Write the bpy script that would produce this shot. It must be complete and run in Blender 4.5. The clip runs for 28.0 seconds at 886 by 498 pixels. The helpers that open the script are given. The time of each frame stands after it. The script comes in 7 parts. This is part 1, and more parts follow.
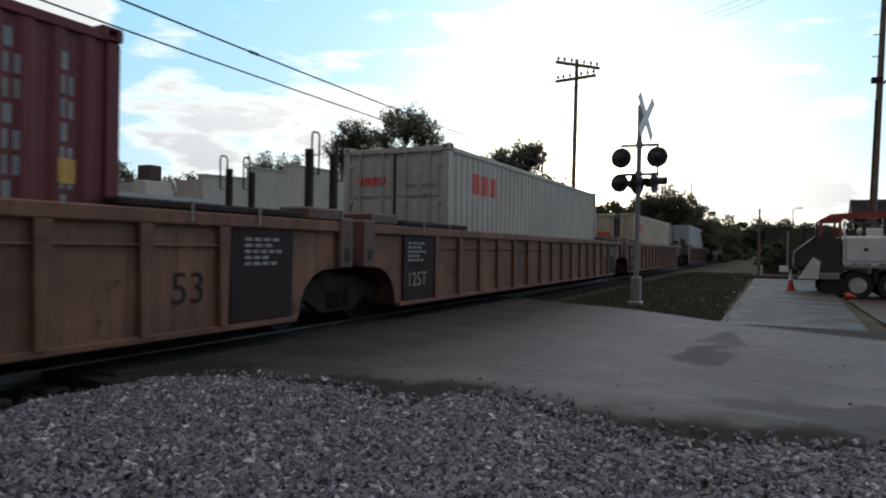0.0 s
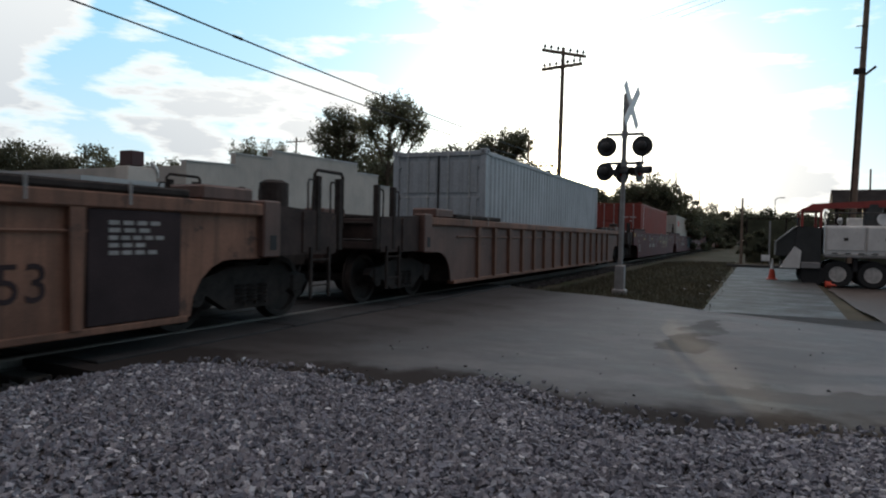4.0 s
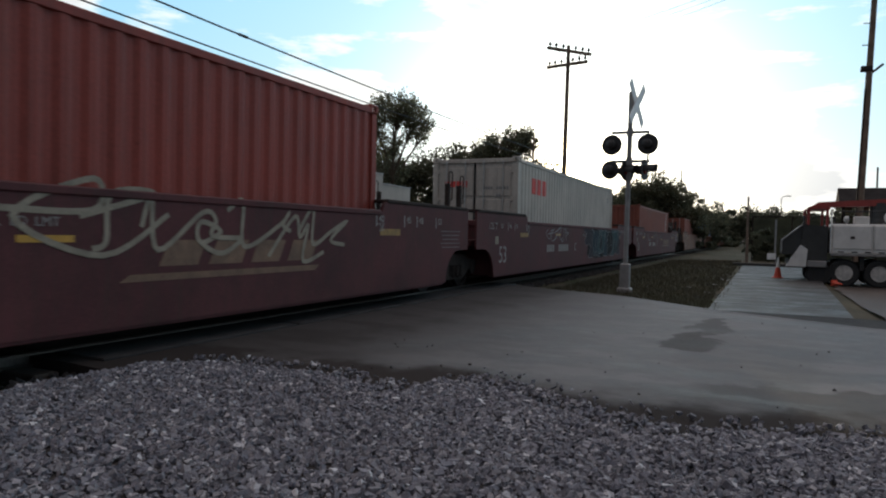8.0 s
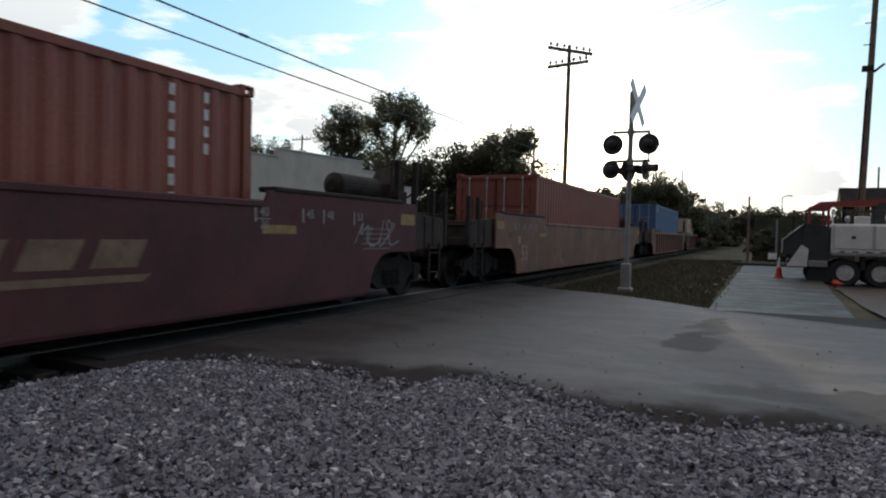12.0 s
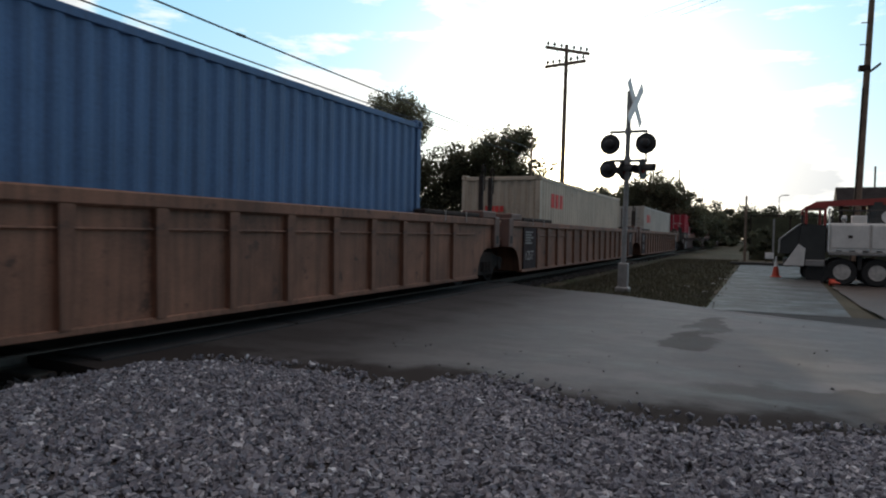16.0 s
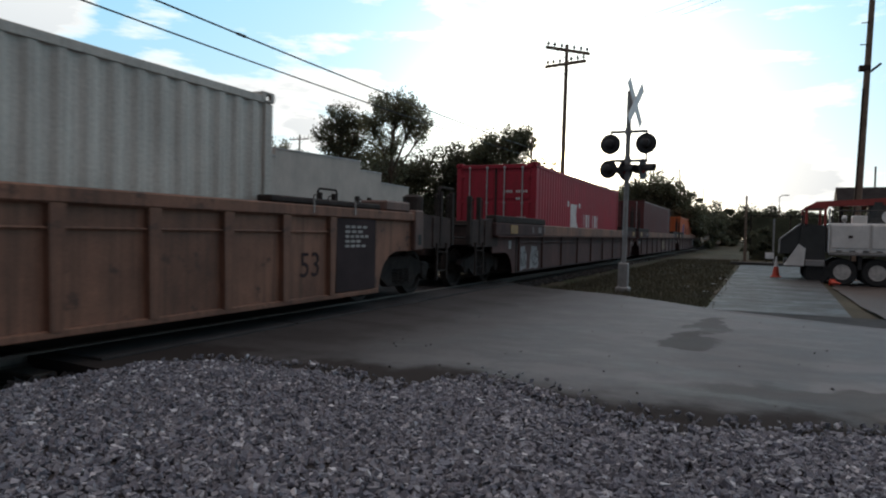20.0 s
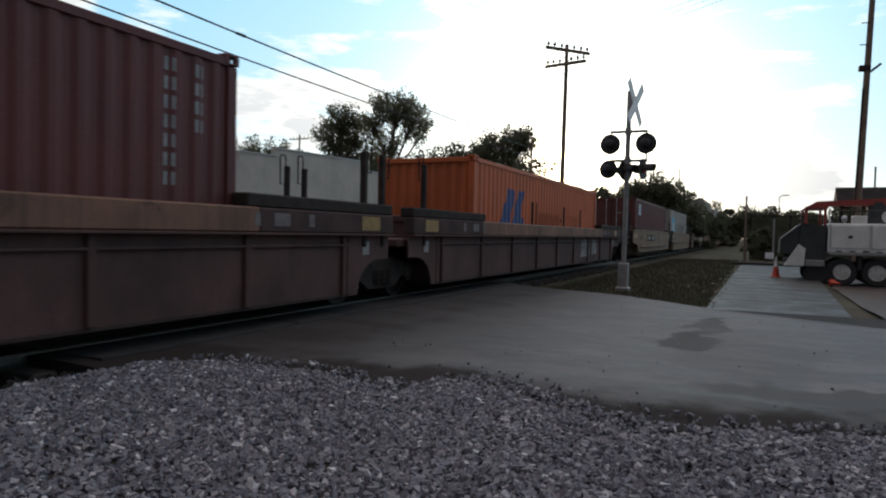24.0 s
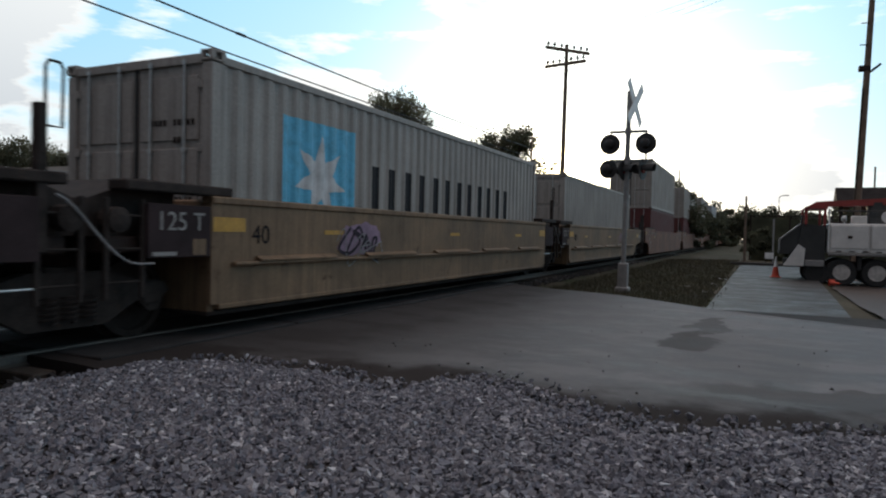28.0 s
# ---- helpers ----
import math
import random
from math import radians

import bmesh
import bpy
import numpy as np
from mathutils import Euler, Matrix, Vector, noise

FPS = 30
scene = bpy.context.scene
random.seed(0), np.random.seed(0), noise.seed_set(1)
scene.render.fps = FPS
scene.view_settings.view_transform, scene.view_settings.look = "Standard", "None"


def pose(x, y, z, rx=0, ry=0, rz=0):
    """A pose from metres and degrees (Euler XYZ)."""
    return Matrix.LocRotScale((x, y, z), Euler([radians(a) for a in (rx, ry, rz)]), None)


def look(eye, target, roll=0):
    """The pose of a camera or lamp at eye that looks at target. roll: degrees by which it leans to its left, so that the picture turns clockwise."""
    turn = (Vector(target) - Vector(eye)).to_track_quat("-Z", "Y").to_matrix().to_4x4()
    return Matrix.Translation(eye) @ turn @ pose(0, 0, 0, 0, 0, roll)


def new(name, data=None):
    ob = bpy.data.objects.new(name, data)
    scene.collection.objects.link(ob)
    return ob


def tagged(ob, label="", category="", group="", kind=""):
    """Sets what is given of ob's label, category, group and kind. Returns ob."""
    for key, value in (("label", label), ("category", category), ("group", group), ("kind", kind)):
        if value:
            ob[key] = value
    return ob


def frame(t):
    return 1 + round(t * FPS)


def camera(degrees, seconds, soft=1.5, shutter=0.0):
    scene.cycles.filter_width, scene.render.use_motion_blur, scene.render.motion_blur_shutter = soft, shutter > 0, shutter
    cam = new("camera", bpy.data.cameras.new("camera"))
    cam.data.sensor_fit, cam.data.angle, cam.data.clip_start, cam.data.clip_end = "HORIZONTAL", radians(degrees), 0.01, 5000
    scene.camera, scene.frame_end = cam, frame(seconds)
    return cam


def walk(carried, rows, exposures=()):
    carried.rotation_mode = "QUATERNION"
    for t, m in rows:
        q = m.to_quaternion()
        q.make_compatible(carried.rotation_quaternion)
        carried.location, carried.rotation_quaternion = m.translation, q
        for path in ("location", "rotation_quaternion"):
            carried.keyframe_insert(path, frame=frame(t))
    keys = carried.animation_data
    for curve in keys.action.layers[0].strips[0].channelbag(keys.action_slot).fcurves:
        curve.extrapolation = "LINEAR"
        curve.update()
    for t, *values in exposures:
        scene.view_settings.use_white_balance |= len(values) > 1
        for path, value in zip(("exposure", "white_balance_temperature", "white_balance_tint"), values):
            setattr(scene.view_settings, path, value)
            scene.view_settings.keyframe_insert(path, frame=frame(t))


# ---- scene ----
# Camera: hand-held at a fixed spot beside a grade crossing; the track runs along +Y, west of it.
cam = camera(67.35, 28.0, soft=2.05, shutter=0.12)
EYE = (0.0, 0.0, 1.25)


def aim(yaw, pitch, roll):
    """Camera pose from degrees: left of the track's direction, up, and lean to the left."""
    return Matrix.Translation(EYE) @ pose(0, 0, 0, 0, 0, yaw) @ pose(0, 0, 0, 90 + pitch, 0, 0) @ pose(0, 0, 0, 0, 0, roll)


walk(cam, [(t, aim(a, b, c)) for t, a, b, c in (
    (0.0, 26.141, -0.198, 0.955), (0.5, 25.478, -0.105, 1.037), (1.0, 24.848, -0.243, 1.231), (1.5, 24.444, -0.552, 1.311),
    (2.0, 24.301, -0.79, 1.305), (2.5, 24.334, -0.982, 1.326), (3.0, 24.471, -1.083, 1.338), (3.5, 24.695, -1.156, 1.25),
    (5.5, 25.146, -1.363, 1.28), (6.5, 25.225, -1.386, 1.27), (8.0, 25.285, -1.39, 1.25), (10.0, 25.325, -1.406, 1.235),
    (12.5, 25.35, -1.42, 1.28), (14.5, 24.766, -0.98, 0.80), (15.0, 24.792, -1.0, 0.91), (15.5, 24.961, -0.99, 0.967),
    (15.8, 25.13, -1.43, 1.19), (16.5, 25.15, -1.436, 1.21), (20.0, 25.153, -1.444, 1.231), (24.0, 25.146, -1.451, 1.255), (28.0, 25.128, -1.454, 1.283))])

# ---- light ----
SUN_AZ, SUN_EL = -14.45, 5.5          # degrees from +Y towards +X, and above the horizon
sun_dir = Vector((math.sin(radians(SUN_AZ)) * math.cos(radians(SUN_EL)), math.cos(radians(SUN_AZ)) * math.cos(radians(SUN_EL)), math.sin(radians(SUN_EL))))
sun = new("sun", bpy.data.lights.new("sun", "SUN"))
sun.data.energy, sun.data.angle, sun.data.color = 1.4, radians(0.6), (1.0, 0.80, 0.55)
sun.matrix_world = look(sun_dir * 60, (0, 0, 0))
scene.view_settings.exposure = 0.24


def make_world():
    w = bpy.data.worlds.new("world")
    scene.world = w
    w.use_nodes = True
    nt = w.node_tree
    nt.nodes.clear()
    N = lambda kind: nt.nodes.new("ShaderNode" + kind)
    L = nt.links.new

    def op(kind, a, b=None, c=None, clamp=False):
        n = N("Math")
        n.operation, n.use_clamp = kind, clamp
        for i, v in enumerate((a, b, c)):
            if v is None:
                continue
            if isinstance(v, (int, float)):
                n.inputs[i].default_value = v
            else:
                L(v, n.inputs[i])
        return n.outputs[0]

    def mix(fac, a, b, kind="MIX"):
        n = N("MixRGB")
        n.blend_type = kind
        for i, v in enumerate((fac, a, b)):
            if isinstance(v, (int, float)):
                n.inputs[i].default_value = v
            elif isinstance(v, tuple):
                n.inputs[i].default_value = (*v, 1)
            else:
                L(v, n.inputs[i])
        return n.outputs[0]

    sky = N("TexSky")
    sky.sky_type, sky.sun_disc = "NISHITA", False
    sky.sun_elevation, sky.sun_rotation = radians(SUN_EL), radians(SUN_AZ)
    sky.air_density, sky.dust_density, sky.ozone_density = 1.0, 0.6, 2.0
    co = N("TexCoord")
    sep = N("SeparateXYZ")
    L(co.outputs["Generated"], sep.inputs[0])
    # clouds: fine noise over the sky, gathered into the banks that stand there
    mp = N("Mapping")
    mp.inputs["Scale"].default_value = (1.0, 1.0, 4.2)
    L(co.outputs["Generated"], mp.inputs[0])
    big = N("TexNoise")
    big.inputs["Scale"].default_value, big.inputs["Detail"].default_value, big.inputs["Roughness"].default_value = 7.5, 9, 0.60
    L(mp.outputs[0], big.inputs["Vector"])
    field = big.outputs[0]

    def towards(v):
        n = N("VectorMath")
        n.operation = "DOT_PRODUCT"
        L(co.outputs["Generated"], n.inputs[0])
        n.inputs[1].default_value = v
        return n.outputs["Value"]

    for az, el, wide, lift in ((-58.5, 17.0, 7.2, 0.46), (-64.0, 19.0, 8.0, 0.3), (-60.0, 10.8, 3.4, 0.34), (-48.0, 9.0, 5.5, 0.17), (-57.0, 7.0, 5.0, 0.18), (-44.0, 7.2, 5.5, 0.18), (2.0, 5.2, 5.5, 0.16),
                               (-49.0, 15.2, 3.2, 0.13), (7.0, 19.3, 3.2, 0.13), (1.5, 5.0, 3.4, 0.22), (5.0, 3.6, 2.2, 0.26), (-42.0, 10.5, 3.0, 0.12), (-36.0, 10.5, 6.5, 0.24), (-20.0, 17.5, 8.0, 0.12), (-3.0, 9.0, 8.0, 0.15), (3.0, 9.5, 4.0, 0.1)):
        v = Vector((math.sin(radians(az)) * math.cos(radians(el)), math.cos(radians(az)) * math.cos(radians(el)), math.sin(radians(el))))
        r = N("MapRange")
        r.interpolation_type = "SMOOTHSTEP"
        r.inputs["From Min"].default_value, r.inputs["From Max"].default_value = math.cos(radians(wide)), 1.0
        r.inputs["To Max"].default_value = lift
        L(towards(v), r.inputs[0])
        field = op("ADD", field, r.outputs[0])
    dens = N("ValToRGB")
    dens.color_ramp.elements[0].position, dens.color_ramp.elements[1].position = 0.57, 0.76
    L(field, dens.inputs[0])
    core = N("ValToRGB")
    core.color_ramp.elements[0].position, core.color_ramp.elements[1].position = 0.66, 0.80
    L(field, core.inputs[0])
    low_cloud = op("MULTIPLY", core.outputs[0], op("SUBTRACT", 1.0, op("MULTIPLY", op("MAXIMUM", sep.outputs[2], 0.0), 2.2, clamp=True)))
    cloud = mix(low_cloud, (1.0, 0.98, 0.93), (0.37, 0.41, 0.47))
    # daylight colour, dimmer away from the sun, plus the bright haze round it
    dot = towards(sun_dir)
    near = op("MAXIMUM", dot, 0.0)
    wide = op("POWER", near, 8.0)
    mid = op("POWER", near, 62.0)
    tight = op("POWER", near, 1500.0)
    base = mix(1.0, sky.outputs[0], (SKY_K, SKY_K, SKY_K), "MULTIPLY")
    low = op("POWER", op("SUBTRACT", 1.0, op("MAXIMUM", sep.outputs[2], 0.0)), 6.0)
    blue = mix(low, (0.30, 0.70, 1.0), (0.80, 0.87, 0.87))
    base = mix(0.80, base, blue)
    body = mix(op("MULTIPLY", dens.outputs[0], 0.9), base, cloud)
    over = N("MapRange")
    over.interpolation_type = "SMOOTHSTEP"
    over.inputs["From Min"].default_value, over.inputs["From Max"].default_value = 0.36, 0.80
    L(sep.outputs[2], over.inputs[0])
    body = mix(over.outputs[0], body, SKY_TOP)
    fade = N("MapRange")
    fade.interpolation_type = "SMOOTHSTEP"
    fade.inputs["From Min"].default_value, fade.inputs["From Max"].default_value = -0.25, 0.62
    fade.inputs["To Min"].default_value, fade.inputs["To Max"].default_value = SKY_BACK, 1.0
    L(towards((sun_dir * 0.8 + Vector((0, 0, 0.6)))), fade.inputs[0])
    dusk = mix(1.0, body, (1.30, 0.98, 0.94), "MULTIPLY")
    body = mix(fade.outputs[0], dusk, body)
    body = mix(1.0, body, fade.outputs[0], "MULTIPLY")
    glow = mix(1.0, body, mix(1.0, (0.30, 0.26, 0.20), wide, "MULTIPLY"), "ADD")
    glow = mix(1.0, glow, mix(1.0, (2.3, 2.05, 1.6), mid, "MULTIPLY"), "ADD")
    glow = mix(1.0, glow, mix(1.0, (12.0, 9.5, 5.0), tight, "MULTIPLY"), "ADD")
    bg = N("Background")
    L(glow, bg.inputs[0])
    bg.inputs[1].default_value = 1.0
    out = N("OutputWorld")
    L(bg.outputs[0], out.inputs[0])


SKY_K, SKY_BACK, SKY_TOP = 0.10, 0.25, (0.71, 0.64, 0.645)      # strength, share left opposite the sun, colour added overhead, out of view, to light the ground
make_world()

# ---- materials ----


def mat(name, col, rough=0.6, metal=0.0, var=0.25, scale=2.0, fine=40.0, bump=0.15, wear=None, wear_at=0.62, streak=0.0, spread=0.0, tints=None, spec=0.5):
    """A worn surface: broad staining, fine grain, optional wear colour in patches, vertical streaks, change from piece
    to piece.
    """
    m = bpy.data.materials.new(name)
    m.use_nodes = True
    nt = m.node_tree
    L = nt.links.new
    bsdf = nt.nodes["Principled BSDF"]

    def N(kind, **kw):
        n = nt.nodes.new("ShaderNode" + kind)
        for k, v in kw.items():
            n.inputs[k].default_value = v
        return n

    co = N("TexCoord")
    src = co.outputs["Object"]
    a = N("TexNoise", Scale=scale, Detail=6, Roughness=0.6)
    L(src, a.inputs["Vector"])
    b = N("TexNoise", Scale=fine, Detail=4, Roughness=0.6)
    L(src, b.inputs["Vector"])
    hi = tuple(min(1.0, c * (1 + var)) for c in col)
    lo = tuple(c * (1 - var) for c in col)
    r1 = N("ValToRGB")
    r1.color_ramp.elements[0].position, r1.color_ramp.elements[1].position = 0.32, 0.68
    r1.color_ramp.elements[0].color, r1.color_ramp.elements[1].color = (*lo, 1), (*hi, 1)
    L(a.outputs[0], r1.inputs[0])
    grain = N("MixRGB", Fac=0.35)
    grain.blend_type = "OVERLAY"
    L(r1.outputs[0], grain.inputs[1])
    L(b.outputs[0], grain.inputs[2])
    colour = grain.outputs[0]
    if streak:
        mp = N("Mapping", Scale=(9.0, 9.0, 0.35))
        L(src, mp.inputs[0])
        s = N("TexNoise", Scale=1.6, Detail=5, Roughness=0.65)
        L(mp.outputs[0], s.inputs["Vector"])
        r2 = N("ValToRGB")
        r2.color_ramp.elements[0].position, r2.color_ramp.elements[1].position = 0.45, 0.72
        L(s.outputs[0], r2.inputs[0])
        k = N("Math")
        k.operation = "MULTIPLY"
        k.inputs[1].default_value = streak
        L(r2.outputs[0], k.inputs[0])
        mx = N("MixRGB")
        L(k.outputs[0], mx.inputs[0])
        L(colour, mx.inputs[1])
        mx.inputs[2].default_value = (0.05, 0.035, 0.025, 1)
        colour = mx.outputs[0]
    if wear:
        c = N("TexNoise", Scale=scale * 2.3, Detail=9, Roughness=0.7)
        off = N("Mapping", Location=(7.3, 2.1, 4.4))
        L(src, off.inputs[0])
        L(off.outputs[0], c.inputs["Vector"])
        r3 = N("ValToRGB")
        r3.color_ramp.elements[0].position, r3.color_ramp.elements[1].position = wear_at, wear_at + 0.07
        L(c.outputs[0], r3.inputs[0])
        mx = N("MixRGB")
        L(r3.outputs[0], mx.inputs[0])
        L(colour, mx.inputs[1])
        mx.inputs[2].default_value = (*wear, 1)
        colour = mx.outputs[0]
    if tints:
        isl = N("NewGeometry")
        r4 = N("ValToRGB")
        r4.color_ramp.elements[0].color, r4.color_ramp.elements[1].color = (*tints[0], 1), (*tints[-1], 1)
        for i, t in enumerate(tints[1:-1]):
            e = r4.color_ramp.elements.new((i + 1) / (len(tints) - 1))
            e.color = (*t, 1)
        L(isl.outputs["Random Per Island"], r4.inputs[0])
        mx = N("MixRGB", Fac=0.85)
        L(colour, mx.inputs[1])
        L(r4.outputs[0], mx.inputs[2])
        gr = N("MixRGB", Fac=0.5)
        gr.blend_type = "OVERLAY"
        L(mx.outputs[0], gr.inputs[1])
        L(b.outputs[0], gr.inputs[2])
        colour = gr.outputs[0]
    if spread:
        info = N("ObjectInfo")
        geo = N("NewGeometry")
        add = N("Math")
        add.operation = "ADD"
        L(info.outputs["Random"], add.inputs[0])
        L(geo.outputs["Random Per Island"], add.inputs[1])
        rg = N("MapRange")
        rg.inputs["From Max"].default_value = 2.0
        rg.inputs["To Min"].default_value, rg.inputs["To Max"].default_value = 1 - spread, 1 + spread
        L(add.outputs[0], rg.inputs[0])
        mx = N("MixRGB", Fac=1.0)
        mx.blend_type = "MULTIPLY"
        L(colour, mx.inputs[1])
        L(rg.outputs[0], mx.inputs[2])
        colour = mx.outputs[0]
    L(colour, bsdf.inputs["Base Color"])
    rr = N("MapRange")
    rr.inputs["To Min"].default_value, rr.inputs["To Max"].default_value = max(0.03, rough - 0.12), min(1.0, rough + 0.12)
    L(a.outputs[0], rr.inputs[0])
    L(rr.outputs[0], bsdf.inputs["Roughness"])
    bsdf.inputs["Metallic"].default_value = metal
    bsdf.inputs["Specular IOR Level"].default_value = spec
    if bump:
        bp = N("Bump", Strength=bump, Distance=0.02)
        L(b.outputs[0], bp.inputs["Height"])
        L(bp.outputs[0], bsdf.inputs["Normal"])
    return m


M = dict(
    brown=mat("brown_car_paint", (0.195, 0.096, 0.062), 0.68, var=0.35, scale=1.2, wear=(0.08, 0.045, 0.033), wear_at=0.575, streak=0.6, spec=0.35),
    maroon=mat("maroon_car_paint", (0.088, 0.028, 0.030), 0.7, var=0.3, scale=1.2, wear=(0.06, 0.032, 0.028), wear_at=0.62, streak=0.4, spec=0.3),
    umber=mat("dark_umber_car_paint", (0.13, 0.075, 0.06), 0.62, var=0.3, scale=1.2, wear=(0.07, 0.045, 0.035), wear_at=0.60, streak=0.45, spec=0.35),
    cabgrey=mat("dusty_dark_grey_paint", (0.032, 0.033, 0.032), 0.5, var=0.25, scale=3),
    dark=mat("weathered_dark_car_paint", (0.088, 0.047, 0.042), 0.8, var=0.35, scale=1.2, wear=(0.10, 0.055, 0.038), wear_at=0.62, streak=0.4, spec=0.3),
    yellow=mat("dusty_yellow_car_paint", (0.20, 0.130, 0.076), 0.65, var=0.3, scale=1.2, wear=(0.11, 0.065, 0.035), wear_at=0.60, streak=0.5, spec=0.35),
    black=mat("black_stencil_panel", (0.038, 0.026, 0.027), 0.85, var=0.3, scale=2, spec=0.2),
    steel=mat("grimy_dark_steel", (0.036, 0.029, 0.026), 0.85, var=0.4, scale=5, wear=(0.07, 0.045, 0.03), spec=0.18),
    wheel=mat("grimy_wheel_steel", (0.034, 0.028, 0.025), 0.8, var=0.35, scale=6, spec=0.2),
    rail=mat("worn_rail_steel", (0.16, 0.145, 0.13), 0.55, metal=0.5, var=0.2, scale=6),
    tie=mat("creosoted_tie", (0.06, 0.045, 0.035), 0.9, var=0.4, scale=4, bump=0.5, spread=0.3),
    white=mat("faded_white_lettering", (0.28, 0.265, 0.25), 0.7, var=0.2, scale=8, wear=(0.2, 0.15, 0.12), wear_at=0.66),
    tagwhite=mat("pale_spray_paint", (0.25, 0.245, 0.245), 0.7, var=0.3, scale=4),
    tagblue=mat("blue_spray_paint", (0.016, 0.030, 0.042), 0.8, var=0.5, spec=0.25, scale=4),
    tagpink=mat("mauve_spray_paint", (0.26, 0.17, 0.24), 0.7, var=0.3, scale=4),
    tagblack=mat("black_spray_paint", (0.014, 0.013, 0.015), 0.85, var=0.3, scale=4, spec=0.15),
    amber=mat("amber_reflector", (0.48, 0.26, 0.03), 0.4, var=0.15, scale=8),
    logored=mat("faded_red_logo_paint", (0.62, 0.06, 0.05), 0.55, var=0.2, scale=5),
    logoblue=mat("blue_logo_paint", (0.022, 0.045, 0.17), 0.55, var=0.2, scale=5),
    logosky=mat("sky_blue_logo_paint", (0.10, 0.42, 0.62), 0.55, var=0.2, scale=5),
    rubber=mat("black_rubber", (0.02, 0.02, 0.02), 0.8, var=0.3, scale=8),
    chrome=mat("galvanised_bar", (0.45, 0.45, 0.44), 0.4, metal=0.7, var=0.2, scale=8),
    gravel=mat("ballast_stone", (0.24, 0.245, 0.28), 0.8, var=0.25, scale=9, fine=140, bump=0.5, tints=((0.045, 0.044, 0.052), (0.13, 0.132, 0.162), (0.215, 0.205, 0.215), (0.10, 0.102, 0.13), (0.27, 0.265, 0.28), (0.07, 0.066, 0.076), (0.16, 0.155, 0.186), (0.60, 0.59, 0.60))),
    bed=mat("dark_gravel_bed", (0.034, 0.030, 0.029), 0.95, var=0.4, scale=6, fine=60, bump=1.0),
    patch=mat("dark_asphalt_patch", (0.036, 0.034, 0.034), 0.9, var=0.35, scale=2, fine=90, bump=0.5, spec=0.2),
    soil=mat("dry_grass_and_soil", (0.066, 0.056, 0.038), 0.95, var=0.45, scale=0.35, fine=12, bump=0.8, wear=(0.042, 0.048, 0.022), wear_at=0.5, spec=0.1),
    lot=mat("damp_gravel_lot", (0.062, 0.046, 0.037), 0.7, var=0.3, scale=0.6, fine=50, bump=0.6),
    grass=mat("verge_grass", (0.052, 0.046, 0.028), 0.8, var=0.4, scale=1.5, spread=0.45, bump=0),
    leaf=mat("tree_leaves", (0.115, 0.12, 0.072), 0.6, var=0.35, scale=0.8, spread=0.5, bump=0),
    bark=mat("tree_bark", (0.10, 0.075, 0.055), 0.9, var=0.35, scale=4, bump=0.6),
    pole=mat("weathered_pole_wood", (0.16, 0.115, 0.085), 0.85, var=0.3, scale=3, bump=0.5, streak=0.3),
    wire=mat("black_cable", (0.025, 0.025, 0.028), 0.6, var=0.2),
    stucco=mat("off_white_painted_wall", (0.45, 0.41, 0.365), 0.8, var=0.12, scale=0.8, bump=0.3, streak=0.12),
    metalroof=mat("pale_metal_roof", (0.42, 0.42, 0.41), 0.45, var=0.15, scale=0.8),
    brickred=mat("brown_brick", (0.17, 0.085, 0.06), 0.85, var=0.25, scale=3, bump=0.5),
    roof=mat("dark_shingle_roof", (0.038, 0.034, 0.033), 0.95, var=0.3, scale=2, bump=0.5, spec=0.08),
    signal=mat("aluminium_signal_paint", (0.24, 0.235, 0.23), 0.6, metal=0.1, var=0.2, scale=6),
    signalblack=mat("black_signal_paint", (0.025, 0.024, 0.024), 0.6, var=0.25, scale=6),
    signwhite=mat("reflective_white_sign", (0.72, 0.72, 0.71), 0.45, var=0.12, scale=5),
    redlens=mat("dark_red_lens", (0.20, 0.01, 0.01), 0.15, var=0.1, bump=0),
    truckwhite=mat("dusty_white_truck_paint", (0.66, 0.65, 0.62), 0.35, var=0.12, scale=2, wear=(0.35, 0.30, 0.25), wear_at=0.64),
    truckred=mat("red_boom_paint", (0.27, 0.042, 0.034), 0.55, var=0.2, scale=3),
    cone=mat("orange_cone_plastic", (0.55, 0.065, 0.03), 0.5, var=0.12, scale=6),
    conewhite=mat("white_reflective_band", (0.75, 0.75, 0.73), 0.4, var=0.1, scale=6),
    hedge=mat("hedge_leaves", (0.085, 0.090, 0.056), 0.7, var=0.35, scale=0.8, spread=0.45, bump=0),
)


